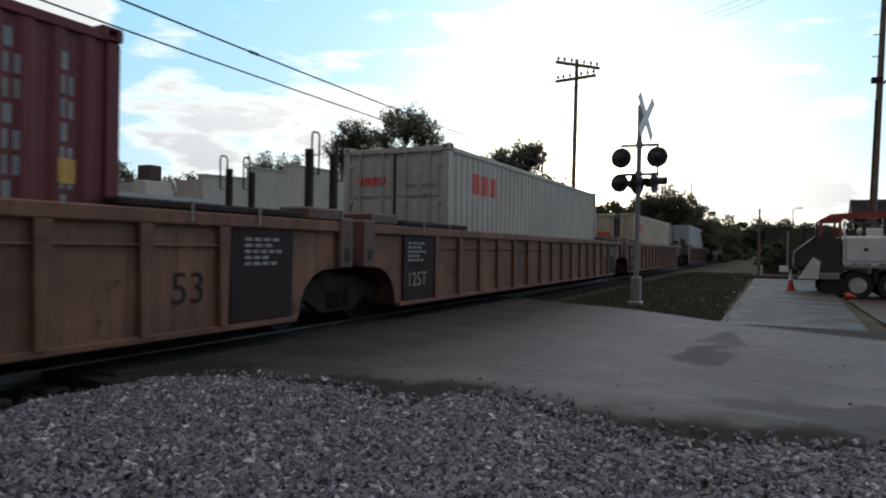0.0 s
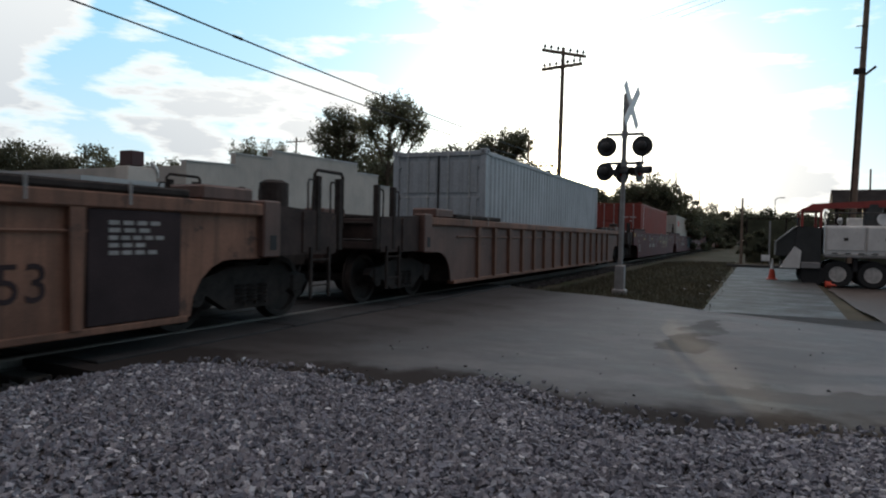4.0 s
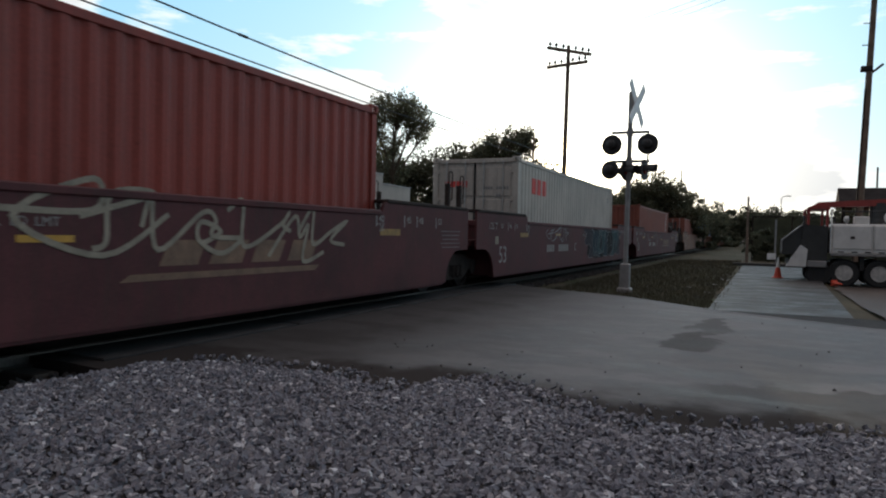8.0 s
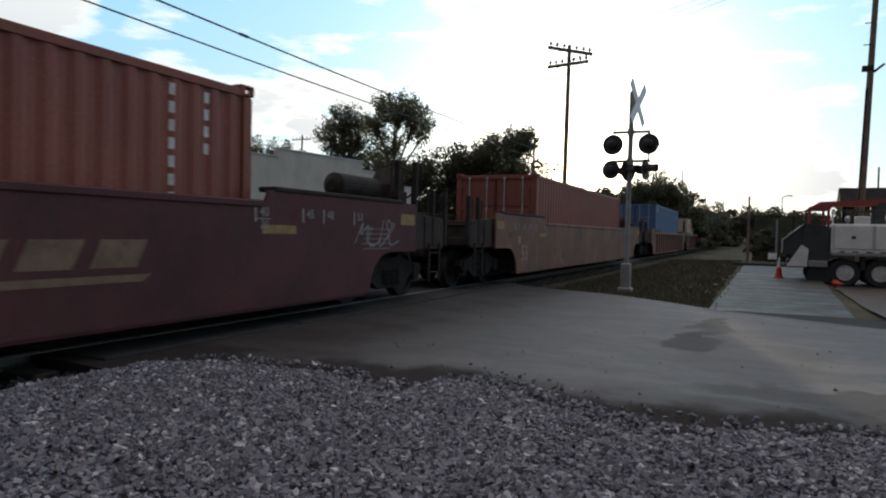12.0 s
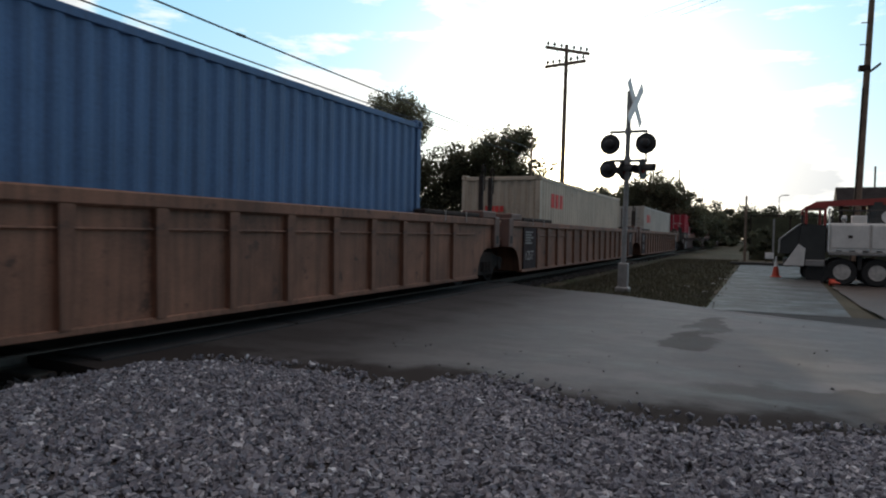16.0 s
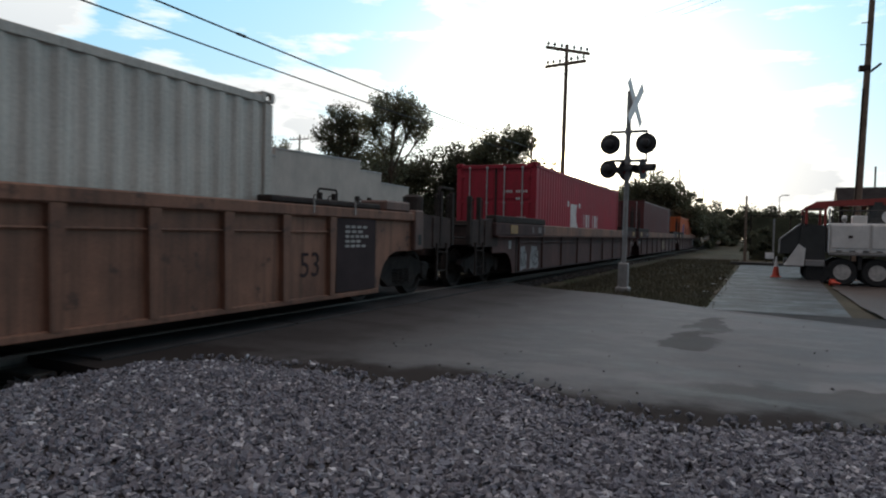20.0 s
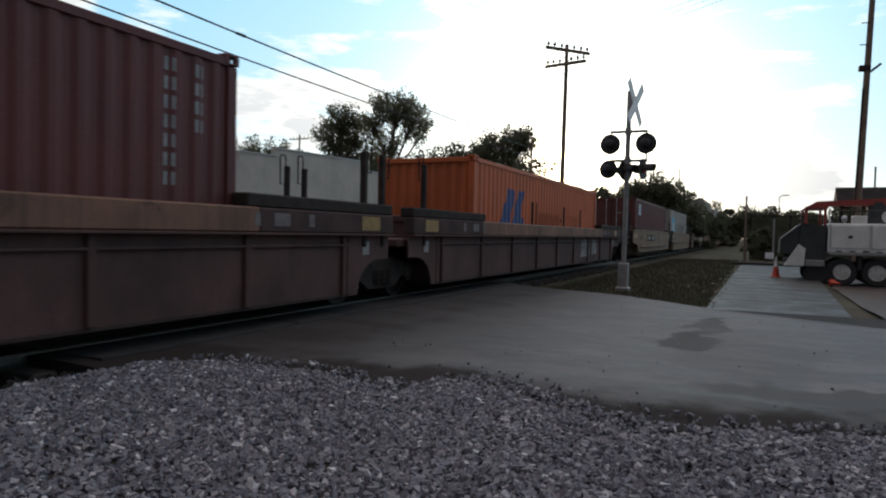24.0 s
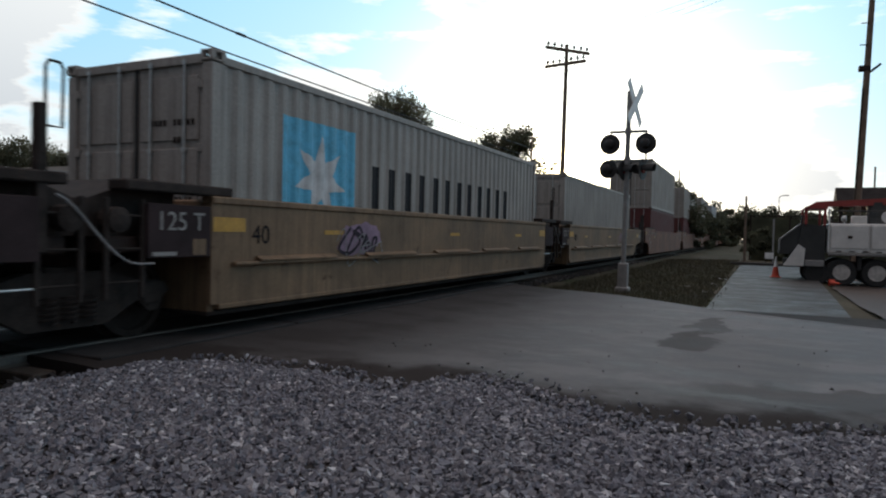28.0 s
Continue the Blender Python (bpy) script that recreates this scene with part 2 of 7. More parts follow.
def banded(name, dry, damp, along=(0.16, 1.1), stains_shade=False, wet=False):
    """Worn asphalt with long streaks of damp and dust along the road, small stones in the surface."""
    m = bpy.data.materials.new(name)
    m.use_nodes = True
    nt = m.node_tree
    L = nt.links.new
    bsdf = nt.nodes["Principled BSDF"]
    co = nt.nodes.new("ShaderNodeTexCoord")

    def noise_at(scale, size, detail, rough=0.6):
        mp = nt.nodes.new("ShaderNodeMapping")
        mp.inputs["Scale"].default_value = scale
        mp.inputs["Rotation"].default_value = (0, 0, radians(14))
        L(co.outputs["Object"], mp.inputs[0])
        n = nt.nodes.new("ShaderNodeTexNoise")
        n.inputs["Scale"].default_value, n.inputs["Detail"].default_value, n.inputs["Roughness"].default_value = size, detail, rough
        L(mp.outputs[0], n.inputs["Vector"])
        return n.outputs[0]

    streaks = noise_at((along[0], along[1], 1), 1.5, 12, 0.74)
    blots = noise_at((0.8, 1.3, 1), 1.0, 8, 0.7)
    grit = noise_at((1, 1, 1), 110, 3)
    specks = noise_at((1, 1, 1), 26, 2)
    both = nt.nodes.new("ShaderNodeMath")
    both.operation = "MULTIPLY_ADD"
    both.inputs[1].default_value = 0.55
    k = nt.nodes.new("ShaderNodeMath")
    k.operation = "MULTIPLY"
    k.inputs[1].default_value = 0.45
    L(blots, k.inputs[0])
    L(streaks, both.inputs[0])
    L(k.outputs[0], both.inputs[2])
    ramp = nt.nodes.new("ShaderNodeValToRGB")
    ramp.color_ramp.elements[0].position, ramp.color_ramp.elements[1].position = 0.455, 0.545
    ramp.color_ramp.elements[0].color, ramp.color_ramp.elements[1].color = (*damp, 1), (*dry, 1)
    L(both.outputs[0], ramp.inputs[0])
    dots = nt.nodes.new("ShaderNodeValToRGB")
    dots.color_ramp.elements[0].position, dots.color_ramp.elements[1].position = 0.27, 0.33
    dots.color_ramp.elements[0].color = (0.45, 0.45, 0.45, 1)
    L(specks, dots.inputs[0])
    mul = nt.nodes.new("ShaderNodeMixRGB")
    mul.blend_type = "MULTIPLY"
    mul.inputs[0].default_value = 1.0
    L(ramp.outputs[0], mul.inputs[1])
    L(dots.outputs[0], mul.inputs[2])
    over = nt.nodes.new("ShaderNodeMixRGB")
    over.blend_type = "OVERLAY"
    over.inputs[0].default_value = 0.4
    L(mul.outputs[0], over.inputs[1])
    L(grit, over.inputs[2])
    final = over.outputs[0]
    if stains_shade:
        # soil washed along the gravel's edge, painted shade beside the train, old dark repair
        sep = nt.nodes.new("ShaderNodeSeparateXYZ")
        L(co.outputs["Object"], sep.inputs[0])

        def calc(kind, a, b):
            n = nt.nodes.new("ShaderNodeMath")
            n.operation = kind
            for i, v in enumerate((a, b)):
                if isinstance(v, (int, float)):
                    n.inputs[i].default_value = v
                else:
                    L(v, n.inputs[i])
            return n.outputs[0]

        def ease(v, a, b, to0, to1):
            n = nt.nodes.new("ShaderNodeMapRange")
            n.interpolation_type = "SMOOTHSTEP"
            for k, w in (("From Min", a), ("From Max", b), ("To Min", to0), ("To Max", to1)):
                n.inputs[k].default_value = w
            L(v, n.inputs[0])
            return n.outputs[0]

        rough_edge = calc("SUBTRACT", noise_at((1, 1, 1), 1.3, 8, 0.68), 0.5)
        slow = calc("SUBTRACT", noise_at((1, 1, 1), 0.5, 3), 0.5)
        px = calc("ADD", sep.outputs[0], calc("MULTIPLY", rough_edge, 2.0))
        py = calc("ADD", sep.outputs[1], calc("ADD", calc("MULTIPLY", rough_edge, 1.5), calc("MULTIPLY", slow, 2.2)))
        # second term: shade beside the train, put into the road's colour
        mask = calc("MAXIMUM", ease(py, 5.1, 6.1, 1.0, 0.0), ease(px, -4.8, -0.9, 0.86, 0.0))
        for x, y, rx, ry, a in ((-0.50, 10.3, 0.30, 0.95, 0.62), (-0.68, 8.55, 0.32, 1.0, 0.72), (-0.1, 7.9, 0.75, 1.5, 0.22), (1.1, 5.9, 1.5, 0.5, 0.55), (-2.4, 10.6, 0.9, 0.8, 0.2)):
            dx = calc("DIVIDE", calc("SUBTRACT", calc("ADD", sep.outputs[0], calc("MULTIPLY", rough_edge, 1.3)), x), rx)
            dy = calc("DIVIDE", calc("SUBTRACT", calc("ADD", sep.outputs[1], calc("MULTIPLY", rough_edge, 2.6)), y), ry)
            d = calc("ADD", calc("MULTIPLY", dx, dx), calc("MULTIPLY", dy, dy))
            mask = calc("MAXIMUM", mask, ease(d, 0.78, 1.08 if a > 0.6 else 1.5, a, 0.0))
        darken = nt.nodes.new("ShaderNodeMixRGB")
        L(mask, darken.inputs[0])
        L(final, darken.inputs[1])
        darken.inputs[2].default_value = (0.033, 0.028, 0.026, 1)
        final = darken.outputs[0]
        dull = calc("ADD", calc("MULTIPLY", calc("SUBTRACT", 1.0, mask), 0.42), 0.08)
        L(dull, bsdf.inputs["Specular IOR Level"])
    L(final, bsdf.inputs["Base Color"])
    rr = nt.nodes.new("ShaderNodeMapRange")
    rr.inputs["From Min"].default_value, rr.inputs["From Max"].default_value = 0.42, 0.58
    rr.inputs["To Min"].default_value, rr.inputs["To Max"].default_value = (0.58, 0.92) if stains_shade else (0.50, 0.80) if wet else (0.62, 0.85)
    if not stains_shade:
        bsdf.inputs["Specular IOR Level"].default_value = 0.5 if wet else 0.35
    L(both.outputs[0], rr.inputs[0])
    if stains_shade:
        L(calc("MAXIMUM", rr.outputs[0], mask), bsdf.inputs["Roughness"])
    else:
        L(rr.outputs[0], bsdf.inputs["Roughness"])
    bp = nt.nodes.new("ShaderNodeBump")
    bp.inputs["Strength"].default_value, bp.inputs["Distance"].default_value = 0.35, 0.01
    L(grit, bp.inputs["Height"])
    L(bp.outputs[0], bsdf.inputs["Normal"])
    return m



def thin_leaf(m, share=0.4):
    """Lets light through leaves."""
    nt = m.node_tree
    bsdf = nt.nodes["Principled BSDF"]
    tr = nt.nodes.new("ShaderNodeBsdfTranslucent")
    nt.links.new(bsdf.inputs["Base Color"].links[0].from_socket, tr.inputs[0])
    mx = nt.nodes.new("ShaderNodeMixShader")
    mx.inputs[0].default_value = share
    nt.links.new(bsdf.outputs[0], mx.inputs[1])
    nt.links.new(tr.outputs[0], mx.inputs[2])
    nt.links.new(mx.outputs[0], nt.nodes["Material Output"].inputs[0])


for key in ("leaf", "hedge", "grass"):
    thin_leaf(M[key], 0.45)

M["asphalt"] = banded("worn_damp_asphalt", (0.150, 0.145, 0.146), (0.060, 0.057, 0.058), (0.5, 1.0), stains_shade=True)
M["concrete"] = banded("damp_sidewalk_concrete", (0.042, 0.037, 0.033), (0.022, 0.020, 0.019), (0.9, 0.8), wet=True)
M["gold"] = mat("faded_gold_logo_paint", (0.17, 0.10, 0.062), 0.65, var=0.3, scale=4, wear=(0.10, 0.04, 0.035), wear_at=0.6)
M["tagcream"] = mat("faded_cream_spray_paint", (0.26, 0.225, 0.17), 0.7, var=0.3, scale=4)
M["sillend"] = mat("dark_purple_brown_paint", (0.066, 0.042, 0.040), 0.85, var=0.3, scale=2, spec=0.2)
M["dullamber"] = mat("dusty_amber_reflector", (0.26, 0.15, 0.035), 0.5, var=0.3, scale=8)
M["faded"] = mat("nearly_gone_white_paint", (0.15, 0.13, 0.125), 0.75, var=0.3, scale=8)
M["boxmaroon"] = mat("dark_maroon_sheet_metal", (0.055, 0.022, 0.022), 0.7, var=0.2, scale=3)
M["tagteal"] = mat("teal_spray_paint", (0.022, 0.052, 0.058), 0.8, var=0.5, scale=3, spec=0.25)
M["tagviolet"] = mat("dull_violet_spray_paint", (0.034, 0.026, 0.036), 0.8, var=0.5, scale=3, spec=0.25)
M["letterwhite"] = mat("white_container_lettering", (0.62, 0.60, 0.58), 0.6, var=0.15, scale=6)
# darker paint for the car ends, with the shade there in its colour
M["enddark"] = mat("shade_darkened_brown_paint", (0.048, 0.034, 0.03), 0.8, var=0.35, scale=3, wear=(0.09, 0.06, 0.045), wear_at=0.6, spec=0.2)
M["rim"] = mat("dusty_pale_rim", (0.46, 0.44, 0.41), 0.6, var=0.3, scale=6)
M["stencil"] = mat("faded_grey_stencil", (0.22, 0.23, 0.23), 0.6, var=0.2, scale=6)

# ---- mesh building ----


class Geo:
    """Collects points and faces for one mesh."""

    def __init__(self):
        self.v, self.f = [], []

    def add(self, verts, faces, m=None):
        k = len(self.v)
        self.v += [tuple(m @ Vector(p)) for p in verts] if m else [tuple(p) for p in verts]
        self.f += [tuple(i + k for i in q) for q in faces]
        return self

    def box(self, x0, x1, y0, y1, z0, z1, b=0.0, m=None):
        """A box, its edges chamfered by b."""
        b = min(b, abs(x1 - x0) * 0.45, abs(y1 - y0) * 0.45, abs(z1 - z0) * 0.45)
        if b <= 0:
            vs = [(x, y, z) for x in (x0, x1) for y in (y0, y1) for z in (z0, z1)]
            return self.add(vs, [(0, 1, 3, 2), (4, 6, 7, 5), (0, 4, 5, 1), (2, 3, 7, 6), (0, 2, 6, 4), (1, 5, 7, 3)], m)
        vs, ix = [], {}
        X, Y, Z = (x0, x1), (y0, y1), (z0, z1)
        for i in (0, 1):
            for j in (0, 1):
                for k in (0, 1):
                    c, s = (X[i], Y[j], Z[k]), (1 - 2 * i, 1 - 2 * j, 1 - 2 * k)
                    for a in range(3):
                        ix[i, j, k, a] = len(vs)
                        vs.append(tuple(c[d] if d == a else c[d] + b * s[d] for d in range(3)))
        fs = []
        for a in range(3):
            for e in (0, 1):
                ring = []
                for p, q in ((0, 0), (1, 0), (1, 1), (0, 1)):
                    key = [0, 0, 0]
                    key[a], key[(a + 1) % 3], key[(a + 2) % 3] = e, p, q
                    ring.append(ix[(*key, a)])
                fs.append(tuple(ring if e else ring[::-1]))
        for a in range(3):
            b1, c1 = (a + 1) % 3, (a + 2) % 3
            for p in (0, 1):
                for q in (0, 1):
                    k0, k1 = [0, 0, 0], [0, 0, 0]
                    k0[b1], k0[c1], k1[b1], k1[c1] = p, q, p, q
                    k1[a] = 1
                    fs.append((ix[(*k0, b1)], ix[(*k1, b1)], ix[(*k1, c1)], ix[(*k0, c1)]))
        for i in (0, 1):
            for j in (0, 1):
                for k in (0, 1):
                    fs.append(tuple(ix[i, j, k, a] for a in range(3)))
        return self.add(vs, fs, m)

    def prism(self, pts, x0, x1, axis="x", m=None):
        """A flat outline given in the two other axes, drawn out from x0 to x1 along the axis."""
        n = len(pts)
        put = {"x": lambda a, p: (a, p[0], p[1]), "y": lambda a, p: (p[0], a, p[1]), "z": lambda a, p: (p[0], p[1], a)}[axis]
        vs = [put(x0, p) for p in pts] + [put(x1, p) for p in pts]
        fs = [tuple(range(n))[::-1], tuple(range(n, 2 * n))] + [(i, (i + 1) % n, n + (i + 1) % n, n + i) for i in range(n)]
        return self.add(vs, fs, m)

    def tube(self, pts, r, n=8, r1=None, caps=True):
        """A round bar along the points, its radius going from r to r1."""
        pts = [Vector(p) for p in pts]
        r1 = r if r1 is None else r1
        k0 = len(self.v)
        up = None
        for i, p in enumerate(pts):
            d = (pts[min(i + 1, len(pts) - 1)] - pts[max(i - 1, 0)]).normalized()
            if up is None:
                up = d.cross(Vector((0.13, 0.31, 0.94))).normalized()
            a = (up - d * up.dot(d)).normalized()
            up = a
            c = d.cross(a)
            rr = r + (r1 - r) * i / max(1, len(pts) - 1)
            for j in range(n):
                t = 2 * math.pi * j / n
                self.v.append(tuple(p + (a * math.cos(t) + c * math.sin(t)) * rr))
        for i in range(len(pts) - 1):
            for j in range(n):
                q = (j + 1) % n
                self.f.append((k0 + i * n + j, k0 + i * n + q, k0 + (i + 1) * n + q, k0 + (i + 1) * n + j))
        if caps:
            self.f.append(tuple(k0 + j for j in range(n))[::-1])
            self.f.append(tuple(k0 + (len(pts) - 1) * n + j for j in range(n)))
        return self

    def lathe(self, prof, n=24, axis="x", m=None, caps=True):
        """A turned shape: (along, radius) pairs round the axis."""
        put = {"x": lambda a, c, s: (a, c, s), "y": lambda a, c, s: (c, a, s), "z": lambda a, c, s: (c, s, a)}[axis]
        vs = [put(a, r * math.cos(2 * math.pi * j / n), r * math.sin(2 * math.pi * j / n)) for a, r in prof for j in range(n)]
        fs = [(i * n + j, i * n + (j + 1) % n, (i + 1) * n + (j + 1) % n, (i + 1) * n + j) for i in range(len(prof) - 1) for j in range(n)]
        if caps:
            fs += [tuple(range(n))[::-1], tuple((len(prof) - 1) * n + j for j in range(n))]
        return self.add(vs, fs, m)

    def mesh(self, name, material, smooth=False):
        me = bpy.data.meshes.new(name)
        me.from_pydata(self.v, [], self.f)
        me.materials.append(material)
        bm = bmesh.new()
        bm.from_mesh(me)
        bmesh.ops.recalc_face_normals(bm, faces=bm.faces)
        bm.to_mesh(me)
        bm.free()
        if smooth:
            me.polygons.foreach_set("use_smooth", [True] * len(me.polygons))
        return me


def part(name, geo, material, parent, label="", at=None, smooth=False):
    """One mesh object under a thing or a part."""
    ob = new(name, geo if isinstance(geo, bpy.types.Mesh) else geo.mesh(name, material, smooth))
    ob.parent = parent
    if at is not None:
        ob.matrix_basis = at
    if label:
        tagged(ob, label=label)
    return ob


def thing(name, label, category, at=None, group="", kind=""):
    ob = new(name)
    ob.empty_display_size = 0.3
    if at is not None:
        ob.matrix_basis = at
    return tagged(ob, label, category, group, kind)


def solid(name, geo, material, label, category, kind="", at=None, smooth=False, group=""):
    """A thing that is one mesh."""
    ob = new(name, geo.mesh(name, material, smooth))
    if at is not None:
        ob.matrix_basis = at
    return tagged(ob, label, category, group, kind)


def lettering(text, size, material, parent, at, name="stencil_number", label=""):
    """Raised built-in lettering, turned into a mesh."""
    cu = bpy.data.curves.new(name, "FONT")
    cu.body, cu.size, cu.extrude, cu.align_x, cu.align_y = text, size, 0.002, "CENTER", "CENTER"
    cu.resolution_u = 3
    tmp = bpy.data.objects.new(name, cu)
    me = bpy.data.meshes.new_from_object(tmp)
    bpy.data.objects.remove(tmp)
    joins = {v.index: v.index for v in me.vertices}

    def root(i):
        while joins[i] != i:
            i = joins[i]
        return i

    for e in me.edges:
        p, q = root(e.vertices[0]), root(e.vertices[1])
        joins[max(p, q)] = min(p, q)
    groups = {}
    for f in me.polygons:
        groups.setdefault(root(f.vertices[0]), []).append(tuple(f.vertices))
    for faces in groups.values():
        used = sorted({i for f in faces for i in f})
        spot = {i: k for k, i in enumerate(used)}
        one = bpy.data.meshes.new(name)
        one.from_pydata([tuple(me.vertices[i].co) for i in used], [], [tuple(spot[i] for i in f) for f in faces])
        one.materials.append(material)
        part(name, one, material, parent, label, at)


SIDE = Matrix(((0, 0, 1, 0), (1, 0, 0, 0), (0, 1, 0, 0), (0, 0, 0, 1)))     # lays x,y drawing on a wall that faces +X


def on_side(x, y, z):
    return Matrix.Translation((x, y, z)) @ SIDE

# ---- ground ----
TX, RAIL = -6.80, 0.06                # middle of the track, top of the rails


def smooth_step(a, b, x):
    t = min(1.0, max(0.0, (x - a) / (b - a)))
    return t * t * (3 - 2 * t)


def road_far(x):
    """Far edge of the crossing road."""
    return float(np.interp(x, (-60, -9, -5.5, -2.7, -0.75, 0.5, 1.5, 4.0, 8.0, 60), (17, 15.8, 15.5, 14.5, 12.75, 12.0, 11.4, 10.2, 9.4, 6.0)))


def gravel_edge(x):
    return float(np.interp(x, (-5.1, -4.9, -4.4, -3.6, -2.7, -2.45, -2.25, -2.05, -1.55, -0.9, -0.3, 0.3, 0.8, 2.0, 6.0),
                           (3.6, 4.2, 4.6, 4.65, 4.5, 4.75, 5.2, 5.4, 5.15, 4.72, 4.55, 4.68, 4.85, 5.0, 5.2)))


def ground_z(x, y):
    bed = 1 - smooth_step(1.9, 3.4, abs(x - TX))
    z = -0.05 - 0.10 * bed
    if 3.8 < y < road_far(x) - 0.2 and abs(x) < 40:
        return z - 0.12
    z -= 0.13 * smooth_step(1.6, 2.6, x) * smooth_step(13.5, 16.0, y) * (1 - smooth_step(60, 90, y))
    r = math.hypot(x, y)
    if r < 140:
        z += 0.05 * (noise.noise(Vector((x * 0.25, y * 0.25, 3.0))) - 0.4) * (1 - bed)
    return z


def build_ground():
    near = [-60 + i * 1.0 for i in range(0, 45)] + [-15 + i * 0.4 for i in range(0, 76)] + [16 + i * 2.0 for i in range(0, 23)]
    xs = [-3000, -1200, -500, -250, -120, -80] + near + [80, 120, 250, 500, 1200, 3000]
    ys = [-3000, -1000, -300, -100, -40, -20] + [-10 + i * 0.5 for i in range(0, 101)] + [42 + i * 3 for i in range(0, 30)] + [150, 220, 350, 600, 1200, 3000]
    g = Geo()
    g.v = [(x, y, ground_z(x, y)) for y in ys for x in xs]
    n = len(xs)
    g.f = [(j * n + i, j * n + i + 1, (j + 1) * n + i + 1, (j + 1) * n + i) for j in range(len(ys) - 1) for i in range(n - 1)]
    solid("ground", g, M["soil"], "rough ground of dry grass and soil", "ground", kind="structure", smooth=True)


def build_road():
    g = Geo()
    xs = [-40 + i * 0.5 for i in range(0, 161)]
    rows = 26
    for x in xs:
        y1 = road_far(x)
        for k in range(rows + 1):
            y = 3.9 + (y1 - 3.9) * k / rows
            g.v.append((x, y, road_z(x, y)))
    n = rows + 1
    top = len(g.v)
    g.v += [(x, y, -0.22) for (x, y, z) in g.v[:top]]
    for i in range(len(xs) - 1):
        for k in range(rows):
            g.f.append((i * n + k, (i + 1) * n + k, (i + 1) * n + k + 1, i * n + k + 1))
        for k in (0, rows):
            g.f.append((i * n + k, (i + 1) * n + k, top + (i + 1) * n + k, top + i * n + k))
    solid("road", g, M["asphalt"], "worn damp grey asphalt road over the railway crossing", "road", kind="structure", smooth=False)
    g = Geo()
    xs = [-0.85 + 0.25 * i for i in range(20)]
    for x in xs:
        for k in range(5):
            y = road_far(x) - 0.22 + (max(12.95, road_far(x) + 0.35) - road_far(x) + 0.25) * k / 4
            g.v.append((x, y, (road_z(x, y) + 0.004 if k == 0 else -0.038 + 0.01 * noise.noise(Vector((x * 2, y * 2, 4))))))
    g.f = [(i * 5 + k, (i + 1) * 5 + k, (i + 1) * 5 + k + 1, i * 5 + k + 1) for i in range(len(xs) - 1) for k in range(4)]
    solid("gutter", g, M["patch"], "dark gutter between road and sidewalk", "gutter", kind="structure", smooth=True)


def road_z(x, y):
    return 0.012 * noise.noise(Vector((x * 0.5, y * 0.5, 0.0))) + 0.035 * (1 - smooth_step(0.9, 2.6, abs(x - TX)))


def stones(name, count, place, size, material, label, category, seed):
    """Broken stones strewn by place(rnd) -> x, y, z."""
    rnd = np.random.RandomState(seed)
    cube = np.array([(x, y, z) for z in (-1, 1) for y in (-1, 1) for x in (-1, 1)]) * 0.62
    tri = np.array([(0, 2, 1), (1, 2, 3), (4, 5, 6), (5, 7, 6), (0, 1, 4), (1, 5, 4), (2, 6, 3), (3, 6, 7), (0, 4, 2), (2, 4, 6), (1, 3, 5), (3, 7, 5)])
    P = np.array([place(rnd) for _ in range(count)])
    k = (0.5 + 0.95 * rnd.uniform(0, 1, (count, 1, 1)) ** 1.6) * size
    body = (cube[None] + rnd.uniform(-0.36, 0.36, (count, 8, 3))) * np.stack([rnd.uniform(0.95, 1.55, count), rnd.uniform(0.7, 1.1, count), rnd.uniform(0.55, 0.95, count)], 1)[:, None, :] * k
    q = np.stack([np.ones(count), rnd.normal(0, 0.45, count), rnd.normal(0, 0.45, count), np.tan(rnd.uniform(-1.5, 1.5, count))], 1)
    q /= np.linalg.norm(q, axis=1, keepdims=True)
    w, x, y, z = q.T
    R = np.stack([np.stack([1 - 2 * (y * y + z * z), 2 * (x * y - z * w), 2 * (x * z + y * w)], -1),
                  np.stack([2 * (x * y + z * w), 1 - 2 * (x * x + z * z), 2 * (y * z - x * w)], -1),
                  np.stack([2 * (x * z - y * w), 2 * (y * z + x * w), 1 - 2 * (x * x + y * y)], -1)], 1)
    V = np.einsum("nij,nkj->nki", R, body) + P[:, None, :]
    F = (tri[None] + 8 * np.arange(count)[:, None, None]).reshape(-1, 3)
    me = bpy.data.meshes.new(name)
    me.from_pydata(V.reshape(-1, 3).tolist(), [], F.tolist())
    me.materials.append(material)
    return tagged(new(name, me), label, category, kind="stuff")


